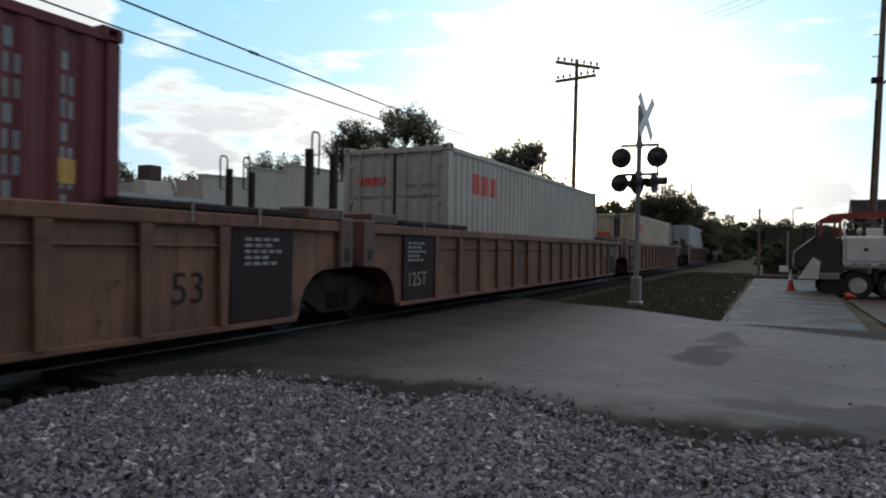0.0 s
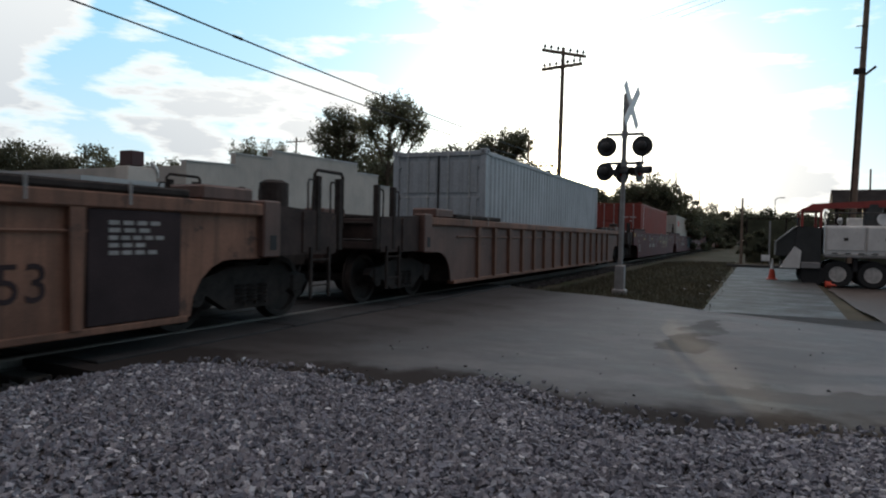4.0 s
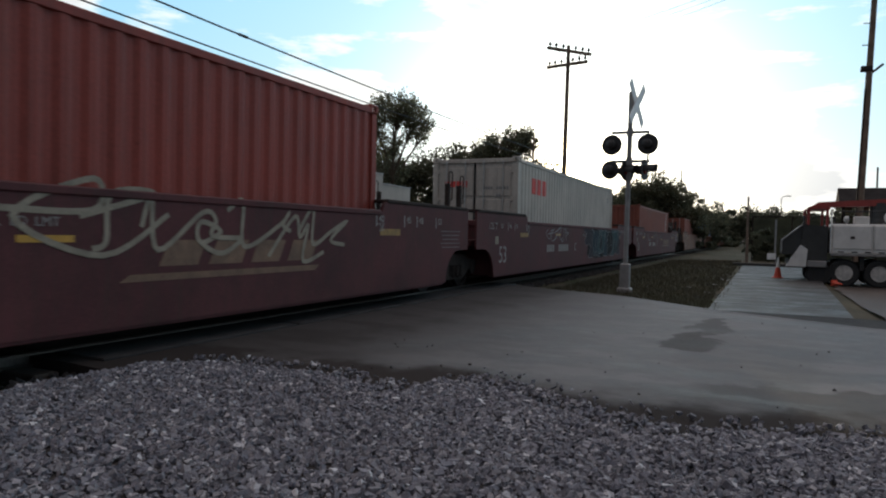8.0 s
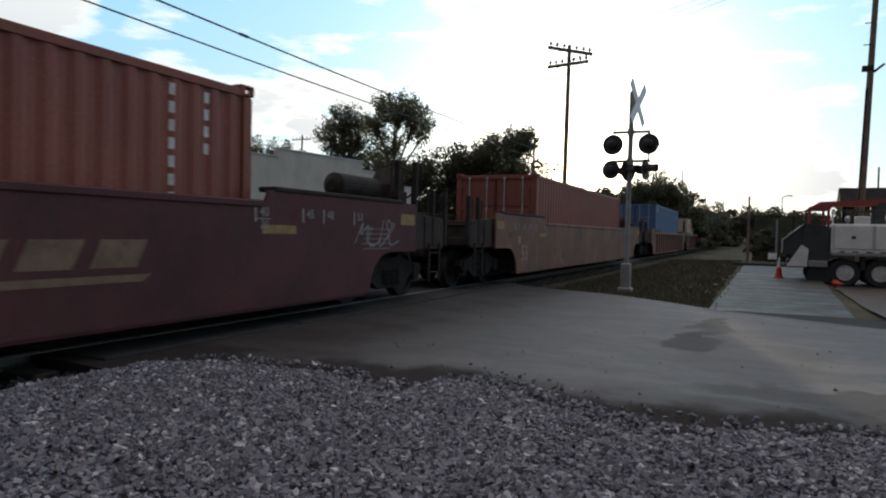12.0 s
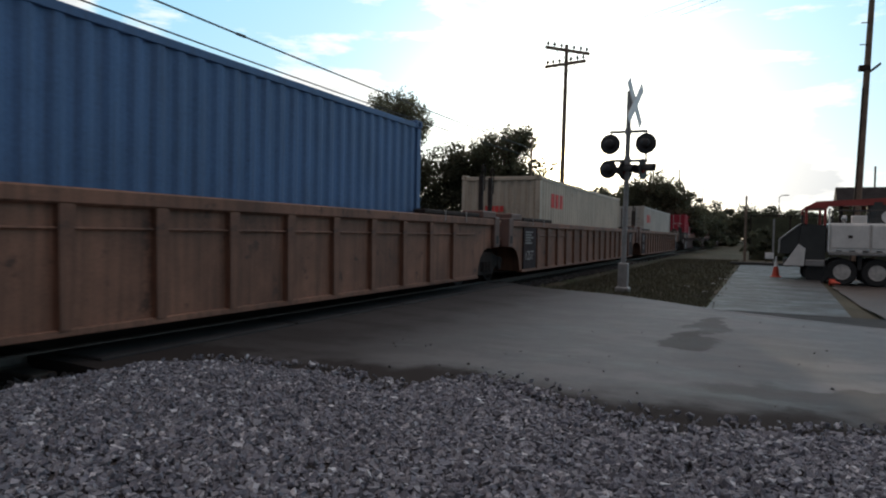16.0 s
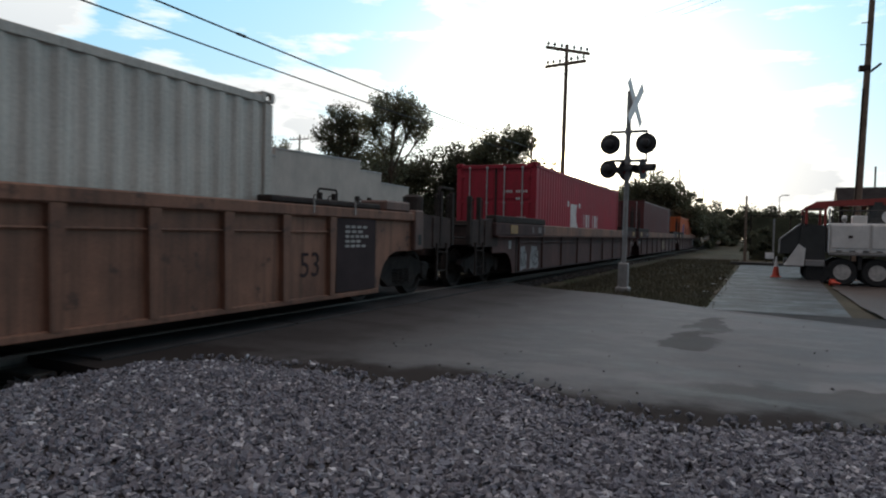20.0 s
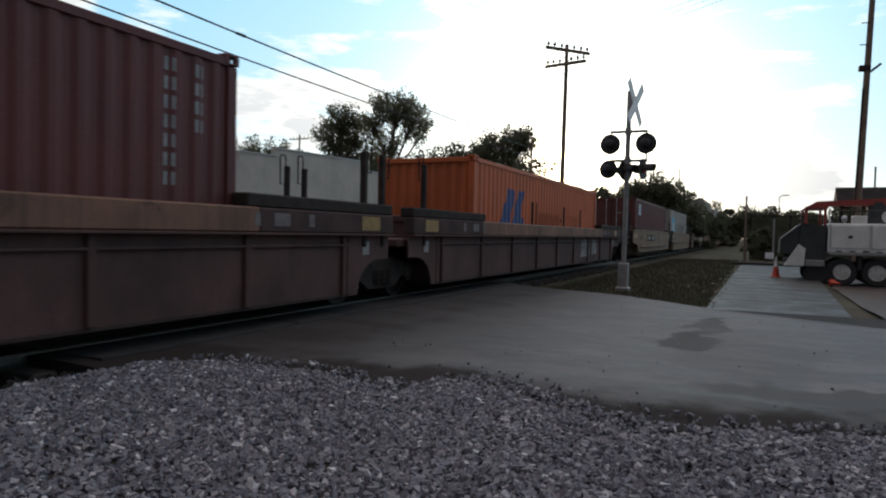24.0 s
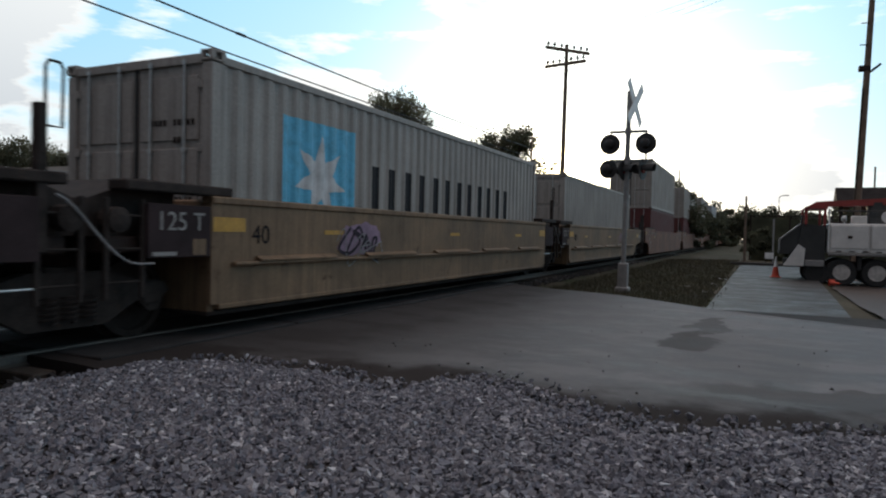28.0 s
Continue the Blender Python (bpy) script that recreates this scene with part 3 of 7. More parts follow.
def build_gravel():
    g = Geo()
    xs = [-5.2 + i * 0.12 for i in range(0, 95)]
    rows = 40
    for x in xs:
        y1 = gravel_edge(x) + 0.06 * noise.noise(Vector((x * 6, 1, 0)))
        for k in range(rows + 1):
            y = -4 + (y1 + 4) * k / rows
            z = 0.022 + 0.02 * noise.noise(Vector((x * 1.3, y * 1.3, 5))) - 0.11 * smooth_step(0.85, 1.0, k / rows) * 0.3 - 0.12 * (1 - smooth_step(-5.2, -4.9, x))
            g.v.append((x, y, z))
    n = rows + 1
    g.f = [(i * n + k, (i + 1) * n + k, (i + 1) * n + k + 1, i * n + k + 1) for i in range(len(xs) - 1) for k in range(rows)]
    solid("gravel_bed", g, M["bed"], "dark fine grit under the loose gravel", "gravel", kind="structure")

    def spot(rnd):
        while True:
            x, y = rnd.uniform(-5.10, 2.6), 1.0 + 4.6 * rnd.uniform() ** 0.8
            e = gravel_edge(x)
            if -2.6 < x < -0.2 and e - 0.42 < y and rnd.uniform() < 0.72:
                continue
            if y < e - 0.03 or (y < e + 0.35 and rnd.uniform() < 0.10):
                if x > -0.9 * y - 2.6 and x < 0.30 * y + 0.4 and x > -4.93 + 0.08 * max(0.0, y - 3.2) + 0.12 * noise.noise(Vector((y * 3, 7, 0))):
                    return x, y, 0.03 + 0.012 * rnd.uniform() + 0.02 * noise.noise(Vector((x * 1.3, y * 1.3, 5)))

    stones("gravel", 40000, spot, 0.0195, M["gravel"], "loose grey crushed-stone gravel beside the road", "gravel", 11)

    def wide_spot(rnd):
        while True:
            x, y = rnd.uniform(-5.0, 6.0), rnd.uniform(-3.9, 4.8)
            if y < gravel_edge(x) - 0.1 and not (y > 1.0 and -0.9 * y - 2.6 < x < 0.30 * y + 0.4):
                return x, y, 0.03 + 0.02 * rnd.uniform() + 0.02 * noise.noise(Vector((x * 1.3, y * 1.3, 5)))

    stones("gravel", 62000, wide_spot, 0.029, M["gravel"], "loose grey crushed-stone gravel behind the road's edge", "gravel", 13)

    def road_spot(rnd):
        x = rnd.uniform(-4.2, 2.4)
        y = gravel_edge(x) + 0.2 + 6.5 * rnd.uniform() ** 2.2
        return x, y, road_z(x, y) + 0.006

    stones("loose_pebbles", 70, road_spot, 0.011, M["bed"], "small dark pebbles strewn over the asphalt", "pebbles", 14)

    def bedspot(rnd):
        x, y = rnd.uniform(-8.6, -4.95), rnd.uniform(0.5, 30)
        while 3.9 < y < road_far(x):
            y = rnd.uniform(0.5, 30)
        return x, y, -0.12 + 0.02 * rnd.uniform() + 0.06 * smooth_step(-6.0, -5.0, x)

    # near-black stone colour also holds the shade of the strip by the train
    stones("track_ballast", 9000, bedspot, 0.03, M["bed"], "dark oily ballast stones along the track, darkened further for shade", "ballast", 12)


def build_track():
    tr = thing("railroad_track", "single railroad track with worn steel rails on wooden ties", "track", kind="structure")
    prof = [(-0.07, -0.12), (0.07, -0.12), (0.07, -0.105), (0.012, -0.09), (0.012, -0.03), (0.037, -0.02), (0.037, -0.004), (0.03, 0.0), (-0.03, 0.0), (-0.037, -0.004), (-0.037, -0.02), (-0.012, -0.03), (-0.012, -0.09), (-0.07, -0.105)]
    for s in (-1, 1):
        g = Geo()
        g.prism([(TX + s * 0.753 + a, RAIL + b) for a, b in prof], -60, 900, "y")
        part("rail", g, M["rail"], tr)
    tie = Geo().box(-1.3, 1.3, -0.115, 0.115, -0.18, 0.0, 0.012).mesh("tie", M["tie"])
    rnd = random.Random(2)
    rest = Geo()
    for i in range(-20, 420):
        y = i * 0.53
        if 4.0 < y < 15.6:
            continue
        if i < 160:
            part("tie", tie, None, tr, at=pose(TX + rnd.uniform(-0.04, 0.04), y + rnd.uniform(-0.02, 0.02), -0.045, 0, 0, rnd.uniform(-1, 1)))
        else:
            rest.box(TX - 1.3, TX + 1.3, y - 0.115, y + 0.115, -0.2, -0.045)
    tagged(part("tie_run", rest, M["tie"], tr), kind="stuff")
    # timber and rubber crossing panels between and beside the rails
    for x0, x1 in ((-0.68, -0.02), (0.02, 0.68), (0.83, 1.5), (-1.5, -0.83)):
        for k in range(4):
            y0 = 4.1 + k * 2.85
            part("crossing_panel", Geo().box(TX + x0, TX + x1, y0, y0 + 2.8, -0.1, RAIL - 0.012, 0.01), M["patch"], tr)


build_ground()
build_road()
build_gravel()
build_track()

# ---- train ----
# front of each container along the track at the start; the train draws nearer and speeds up a little
SPEED = ((0, 9.977), (4, 10.208), (8, 10.259), (12, 10.531), (16, 10.832), (20, 10.838), (24, 11.112), (28, 11.199))


def run(t):
    """How far the train has come by t seconds."""
    d = 0.0
    for (a, va), (b, vb) in zip(SPEED, SPEED[1:]):
        if t <= a:
            break
        e = min(t, b)
        ve = va + (vb - va) * (e - a) / (b - a)
        d += (e - a) * (va + ve) / 2
    return d


rolling, wheelsets = [], []           # (thing, middle along the track at the start), (wheelset, pose, unit's middle)

WHEEL = 0.42


def wheel_mesh():
    g = Geo()
    for s in (-1, 1):
        prof = [(0.66, 0.06), (0.66, 0.45), (0.69, 0.45), (0.70, 0.42), (0.80, 0.415), (0.80, 0.35), (0.745, 0.33), (0.74, 0.14), (0.82, 0.12), (0.82, 0.06)]
        g.lathe([(s * a, r) for a, r in prof], 28)
    g.lathe([(-1.02, 0.075), (1.02, 0.075)], 12)
    for s in (-1, 1):
        g.lathe([(s * 1.0, 0.05), (s * 1.0, 0.12), (s * 1.09, 0.12), (s * 1.09, 0.05)], 12)
        for j in range(3):
            a = 2 * math.pi * j / 3
            g.lathe([(s * 1.085, 0.016), (s * 1.105, 0.016)], 6, m=Matrix.Translation((0, 0.07 * math.cos(a), 0.07 * math.sin(a))))
    return g.mesh("wheelset", M["wheel"])


WHEELS = wheel_mesh()


def frame_mesh():
    """Cast side frame of a bogie, in the plane of the wheels."""
    g = Geo()
    out = [(-1.16, 0.50), (-1.10, 0.60), (-0.75, 0.64), (-0.40, 0.74), (0.40, 0.74), (0.75, 0.64), (1.10, 0.60), (1.16, 0.50), (1.02, 0.40), (0.75, 0.42), (0.40, 0.22), (-0.40, 0.22), (-0.75, 0.42), (-1.02, 0.40)]
    g.prism(out, -0.07, 0.07, "x")
    for s in (-1, 1):
        g.box(-0.10, 0.10, s * 0.92 - 0.13, s * 0.92 + 0.13, 0.36, 0.62, 0.03)
    return g.mesh("side_frame", M["steel"])


FRAMES = frame_mesh()


def spring_mesh():
    g = Geo()
    for k in (-0.2, 0.0, 0.2):
        g.tube([(0.03 + 0.075 * math.cos(a), k + 0.075 * math.sin(a), 0.28 + 0.24 * a / (10 * math.pi)) for a in [i * math.pi / 5 for i in range(51)]], 0.014, 5)
    return g.mesh("spring", M["steel"])


SPRINGS = spring_mesh()


def bogie(car, y, mid):
    """Two wheelsets in a cast frame, under the car at y."""
    b = part("bogie", Geo().box(-1.0, 1.0, -0.2, 0.2, 0.45, 0.78, 0.04).box(-0.55, 0.55, -0.75, 0.75, 0.55, 0.66, 0.02), M["steel"], car, at=pose(0, y, RAIL))
    for s in (-1, 1):
        part("side_frame", FRAMES, None, b, at=pose(s * 1.0, 0, 0))
        part("spring", SPRINGS, None, b, at=pose(s * 1.06 - 0.03, 0, 0))
        w = part("wheelset", WHEELS, None, b, at=pose(0, s * 0.92, WHEEL))
        wheelsets.append((w, s * 0.92, mid + y))
    return b


def grab_post(x, y, top, loop, s):
    """An upright post with a bent grab iron beside it."""
    g = Geo().box(x - 0.045, x + 0.045, y - 0.045, y + 0.045, 1.0, top, 0.008)
    h = [(x, y + s * 0.03, loop - 0.55), (x, y + s * 0.20, loop - 0.55), (x, y + s * 0.21, loop - 0.05), (x, y + s * 0.18, loop), (x, y + s * 0.08, loop), (x, y + s * 0.05, loop - 0.05), (x, y + s * 0.05, top - 0.3)]
    g.tube(h, 0.014, 6)
    return g


def ladder(x, y, z0, z1, w=0.42, n=4):
    g = Geo()
    for s in (-1, 1):
        g.box(x - 0.02, x + 0.02, y + s * w / 2 - 0.025, y + s * w / 2 + 0.025, z0, z1, 0.005)
    for i in range(n):
        z = z0 + (z1 - z0) * (i + 0.5) / n
        g.tube([(x, y - w / 2, z), (x, y + w / 2, z)], 0.013, 6)
    return g


def side_outline(half, bottom, top, drop, high=None, cut=8.42, arch=0.92, ends=(0.0, 0.0)):
    """Outline (along, up) of a well car's side: wheel arches cut out of both ends, ends raised where high is given."""
    a, b = half + ends[0], half + ends[1]
    bow = [(cut + 0.60 * (1 - math.cos(radians(q))), bottom + (arch - bottom) * math.sin(radians(q))) for q in (0, 20, 40, 60, 78, 90)]
    pts = [(-cut, bottom)] + bow + [(b, arch), (b, (high or top))]
    if high:
        pts += [(drop + 0.12, high), (drop, high - 0.02), (drop - 0.06, top), (-drop + 0.06, top), (-drop, high - 0.02), (-drop - 0.12, high)]
    pts += [(-a, (high or top)), (-a, arch)] + [(-u, v) for u, v in bow[:0:-1]]
    return pts


def end_deck(car, s, paint, coupled, tall, start=9.4, stand=False, both=False, drum=True):
    """What stands over the bogie at one end: draught beam or coupler, deck, posts with grab irons, brake gear."""
    reach = 11.15 if coupled else 9.6
    g = Geo().box(-1.30, 1.30, min(s * 8.3, s * reach), max(s * 8.3, s * reach), 0.98, 1.12, 0.02)
    g.box(-0.35, 0.35, min(s * 8.2, s * (reach + 0.1)), max(s * 8.2, s * (reach + 0.1)), 0.72, 1.0, 0.03)
    # deck takes a darker paint, standing for the shade over the bogie
    part("end_deck", g, M["enddark" if coupled else "umber" if paint == "brown" else paint], car)
    if coupled:
        for x in (1.36, -1.36):
            part("end_side", Geo().prism([(s * (start - 0.3), 0.95), (s * 11.12, 0.95), (s * 11.16, 1.02), (s * 11.14, 1.52), (s * (start - 0.3), 1.60)], x - 0.05, x + 0.05, "x"), M["enddark"], car)
            part("end_side_rib", Geo().box(x - 0.075, x + 0.075, s * 10.4 - 0.05, s * 10.4 + 0.05, 0.97, 1.52, 0.01), M["enddark"], car)
    if coupled and s > 0 and not stand:
        for x in (1.38, -1.38):
            part("hand_rail", Geo().tube([(x, 10.62, 1.5), (x, 10.66, 2.05), (x, 10.72, 2.10), (x, 11.3, 2.10), (x, 11.34, 2.05), (x, 11.34, 1.3)], 0.024, 6), M["steel"], car)
        if drum:
            part("brake_drum", Geo().lathe([(1.50, 0.10), (1.54, 0.19), (1.88, 0.19), (1.92, 0.12)], 18, "z", pose(1.1, 10.15, 0)), M["steel"], car)
    if coupled:
        c = Geo().box(-0.11, 0.11, min(s * reach, s * 11.62), max(s * reach, s * 11.62), 0.78, 0.98, 0.03)
        c.prism([(-0.16, s * 11.45), (0.16, s * 11.45), (0.20, s * 11.78), (0.02, s * 11.74), (-0.04, s * 11.62), (-0.18, s * 11.72)], 0.72, 1.04, "z")
        part("coupler", c, M["steel"], car)
        e = Geo().tube([(-1.3, s * 11.1, 1.42), (1.3, s * 11.1, 1.42)], 0.02, 6)
        part("end_rail", e, M["steel"], car)
        part("cross_walk", Geo().box(-1.3, 1.3, s * 10.95 - 0.2, s * 10.95 + 0.2, 1.12, 1.15, 0.006), M["steel"], car)
        part("sill_step", ladder(1.42, s * 10.75, 0.35, 1.05, 0.42, 2), M["steel"], car)
        a = Geo().tube([(0.12, s * 11.5, 0.75), (0.14, s * 11.65, 0.45), (0.13, s * 11.75, 0.36), (0.12, s * 11.85, 0.5)], 0.022, 6)
        part("air_hose", a, M["rubber"], car)
        if s > 0 and stand:
            b = Geo().lathe([(-0.45, 0.11), (-0.42, 0.13), (0.42, 0.13), (0.45, 0.11)], 16, "x", pose(0.3, s * 10.6, 1.42))
            part("brake_reservoir", b, M["steel"], car)
            part("brake_stand", Geo().prism([(9.62, 1.12), (10.12, 1.12), (10.12, 2.1), (10.0, 2.28), (9.86, 2.36), (9.74, 2.22), (9.62, 2.05)], 0.72, 1.12, "x").box(1.12, 1.22, 9.7, 10.05, 1.55, 1.95, 0.02), M["steel"], car)
            part("grab_post", grab_post(1.30, 9.55, 2.44, 2.40, -1), M["steel"], car)
            part("grab_post", grab_post(1.30, 10.18, 2.48, 2.44, 1), M["steel"], car)
            w = Geo().tube([(0.95 + 0.27 * math.cos(a), s * 10.36, 2.12 + 0.27 * math.sin(a)) for a in [i * math.pi / 12 for i in range(25)]], 0.018, 6, caps=False)
            for i in range(3):
                a = 2 * math.pi * i / 3
                w.tube([(0.95, s * 10.36, 2.12), (0.95 + 0.27 * math.cos(a), s * 10.36, 2.12 + 0.27 * math.sin(a))], 0.013, 5)
            w.tube([(0.95, 10.0, 2.12), (0.95, 10.38, 2.12)], 0.03, 8)
            part("brake_wheel", w, M["steel"], car)
    for x in (1.38, -1.38):
        if coupled:
            for yy in (10.72, 11.24):
                part("grab_post", grab_post(x, s * yy, 2.02, 1.96, -s), M["steel"], car)
        elif s * x > 0 or (both and x > 0):
            for yy in ((8.66, 9.2) if s * x > 0 else (8.83,)):
                part("grab_post", grab_post(x, s * yy, tall, tall + (0.24 if yy < 9 else 0.20), s), M["steel"], car)


def well_floor(car, half, paint, coupled=(False, False)):
    g = Geo().box(-1.40, 1.40, -half, half, 0.27, 0.325, 0.01)
    part("well_floor", g, M["steel"], car)
    for s in (-1, 1):
        b = Geo().box(-1.42, 1.42, s * half - 0.06, s * half + 0.06, 0.3, 1.5, 0.02)
        b.box(-1.42, 1.42, s * half - 0.1, s * half + 0.1, 1.42, 1.56, 0.02)
        # bulkhead at a coupled end is darkened in colour for its shade
        part("bulkhead", b, M["enddark" if coupled[s > 0] else paint], car)


def stroke(g, pts, w, x):
    """A painted ribbon of width w on the plane x, through (along, up) points; it rises a hair along its length."""
    pts = [p for i, p in enumerate(pts) if i == 0 or math.hypot(p[0] - pts[i - 1][0], p[1] - pts[i - 1][1]) > 1e-3]
    vs = []
    for i, (y, z) in enumerate(pts):
        ways = [Vector((q[0] - p[0], q[1] - p[1])).normalized() for p, q in ((pts[max(i - 1, 0)], pts[max(i, 1)]), (pts[min(i, len(pts) - 2)], pts[min(i + 1, len(pts) - 1)]))]
        d = ways[0] + ways[1]
        d = d.normalized() if d.length > 0.2 else ways[0]
        k = w / 2 / max(0.5, d.dot(ways[0]))
        h = x + 0.00018 * i
        vs += [(h, y - d.y * k, z + d.x * k), (h, y + d.y * k, z - d.x * k)]
    g.add(vs, [(2 * i, 2 * i + 2, 2 * i + 3, 2 * i + 1) for i in range(len(pts) - 1)])


GLYPHS = (((-0.2, 0.55), (0.1, 0.9), (0.1, 0.0), (0.5, 0.5), (0.85, 0.7), (0.7, 0.2), (1.1, 0.1)),
          ((0.9, 0.95), (0.3, 1.0), (0.35, 0.6), (0.8, 0.35), (0.3, -0.1), (-0.3, 0.1)),
          ((0.5, 1.0), (0.05, 0.5), (0.4, 0.0), (0.8, 0.4), (0.5, 0.75), (0.9, 0.9), (1.2, 0.6)),
          ((-0.1, 0.3), (0.6, 0.65), (0.4, 1.0), (0.1, 0.5), (0.5, -0.1), (1.1, 0.25)),
          ((-0.2, -0.1), (0.25, 0.95), (0.4, 0.2), (0.6, 0.8), (0.75, -0.1), (1.2, -0.2)),
          ((-0.2, 0.7), (0.9, 1.05), (0.4, 0.85), (0.5, 0.1), (0.1, -0.15)))


def graffiti(car, x, y0, y1, z0, z1, seed, m, n, w=0.03, angular=False, label="sprayed graffiti"):
    """Looping or angular letter-like strokes across a stretch of the side, unreadable."""
    rnd = random.Random(seed)
    W = (y1 - y0) / n
    for k in range(n):
        a = y0 + k * W
        if angular:
            P = [(a + W * rnd.uniform(0, 0.25), z1 - rnd.uniform(0, 0.1) * (z1 - z0)), (a + W * rnd.uniform(0.5, 0.8), z1 - rnd.uniform(0, 0.1) * (z1 - z0)), (a + W * rnd.uniform(0.45, 0.7), z0 + rnd.uniform(0.4, 0.7) * (z1 - z0)),
                 (a + W * rnd.uniform(0.8, 1.1), z0 + rnd.uniform(0.1, 0.3) * (z1 - z0)), (a + W * rnd.uniform(0.5, 0.9), z0 + rnd.uniform(0.0, 0.1) * (z1 - z0)), (a + W * rnd.uniform(0.1, 0.4), z0 + rnd.uniform(0.2, 0.5) * (z1 - z0)), (a + W * rnd.uniform(0.0, 0.2), z1 - rnd.uniform(0.2, 0.3) * (z1 - z0))]
            P.append(P[0])
        else:
            form = rnd.choice(GLYPHS)
            slant, fat, drop = rnd.uniform(0.0, 0.6), rnd.uniform(1.0, 2.4), rnd.uniform(-0.28, 0.18)
            Q = [(a + W * (0.08 + fat * 0.82 * u + slant * v * 0.5 + rnd.uniform(-0.3, 0.3)), z0 + (v + drop + rnd.uniform(-0.26, 0.26)) * (z1 - z0)) for u, v in form]
            n_pts = len(Q)
            P = []
            for i in range(n_pts - 1):
                p0, p1, p2, p3 = Q[max(0, i - 1)], Q[i], Q[i + 1], Q[min(n_pts - 1, i + 2)]
                for j in range(6):
                    t = j / 6
                    P.append(tuple(0.5 * (2 * p1[q] + (p2[q] - p0[q]) * t + (2 * p0[q] - 5 * p1[q] + 4 * p2[q] - p3[q]) * t * t + (3 * p1[q] - p0[q] - 3 * p2[q] + p3[q]) * t ** 3) for q in (0, 1)))
            P.append(Q[-1])
        g = Geo()
        stroke(g, P, w, x)
        part("graffiti_letter", g, M[m], car, label)


def blot(car, x, pts, m, seed, label="sprayed paint fill"):
    """A filled patch of paint with a wavering outline."""
    rnd = random.Random(seed)
    out = []
    for i in range(len(pts)):
        (y0, z0), (y1, z1) = pts[i], pts[(i + 1) % len(pts)]
        for k in range(5):
            out.append((y0 + (y1 - y0) * k / 5 + rnd.uniform(-0.03, 0.03), z0 + (z1 - z0) * k / 5 + rnd.uniform(-0.025, 0.025)))
    return part("graffiti_fill", Geo().prism(out, x - 0.002, x, "x"), M[m], car, label)


def jagged_shapes(car, x, y0, y1, z0, z1, seed, fills, n, edge):
    """Jagged overlapping sprayed shapes with a pale outline."""
    rnd = random.Random(seed)
    W = (y1 - y0) / n
    slabs = (((0.30, 0.02), (0.62, 0.0), (0.58, 0.30), (0.70, 0.52), (0.98, 0.46), (1.0, 0.62), (0.80, 0.66), (0.84, 0.84), (1.04, 0.84), (1.04, 1.0), (0.52, 1.0), (0.44, 0.66), (0.36, 1.0), (0.0, 1.0), (0.02, 0.86), (0.18, 0.84), (0.30, 0.5)),
             ((0.08, 0.0), (0.44, 0.02), (0.42, 0.16), (0.34, 0.2), (0.40, 0.62), (0.60, 0.64), (0.56, 0.22), (0.48, 0.06), (0.86, 0.02), (0.98, 0.18), (0.84, 0.30), (0.90, 0.82), (1.0, 0.86), (0.98, 1.0), (0.04, 1.0), (0.0, 0.84), (0.16, 0.78), (0.20, 0.24)),
             ((0.26, 0.06), (0.70, -0.02), (0.92, 0.22), (0.90, 0.9), (1.0, 1.0), (0.60, 1.0), (0.64, 0.34), (0.50, 0.26), (0.38, 0.40), (0.42, 0.88), (0.50, 1.0), (0.02, 1.0), (0.0, 0.86), (0.14, 0.80), (0.12, 0.26)))
    for k in range(n):
        flip, tilt = rnd.random() < 0.5, rnd.uniform(-0.2, 0.2)
        out = []
        for u, v in slabs[(0, 1, 2, 0, 2, 1, 0)[k % 7]]:
            u, v = (1 - u if flip else u) + rnd.uniform(-0.14, 0.14), min(1.02, max(-0.03, v + rnd.uniform(-0.09, 0.09)))
            out.append((y0 + W * (k - 0.35 + 1.7 * u + tilt * v * 1.9), z0 + (z1 - z0) * v))
        lift = 0.0012 * (k % 3)
        p = part("graffiti_shape", Geo().prism(out, x - 0.002, x + lift, "x"), M[fills[k % len(fills)]], car, "dark sprayed jagged shape with a pale outline")
        g = Geo()
        stroke(g, out + out[:1], edge, x + lift + 0.001)
        part("shape_outline", g, M["tagwhite"], p)


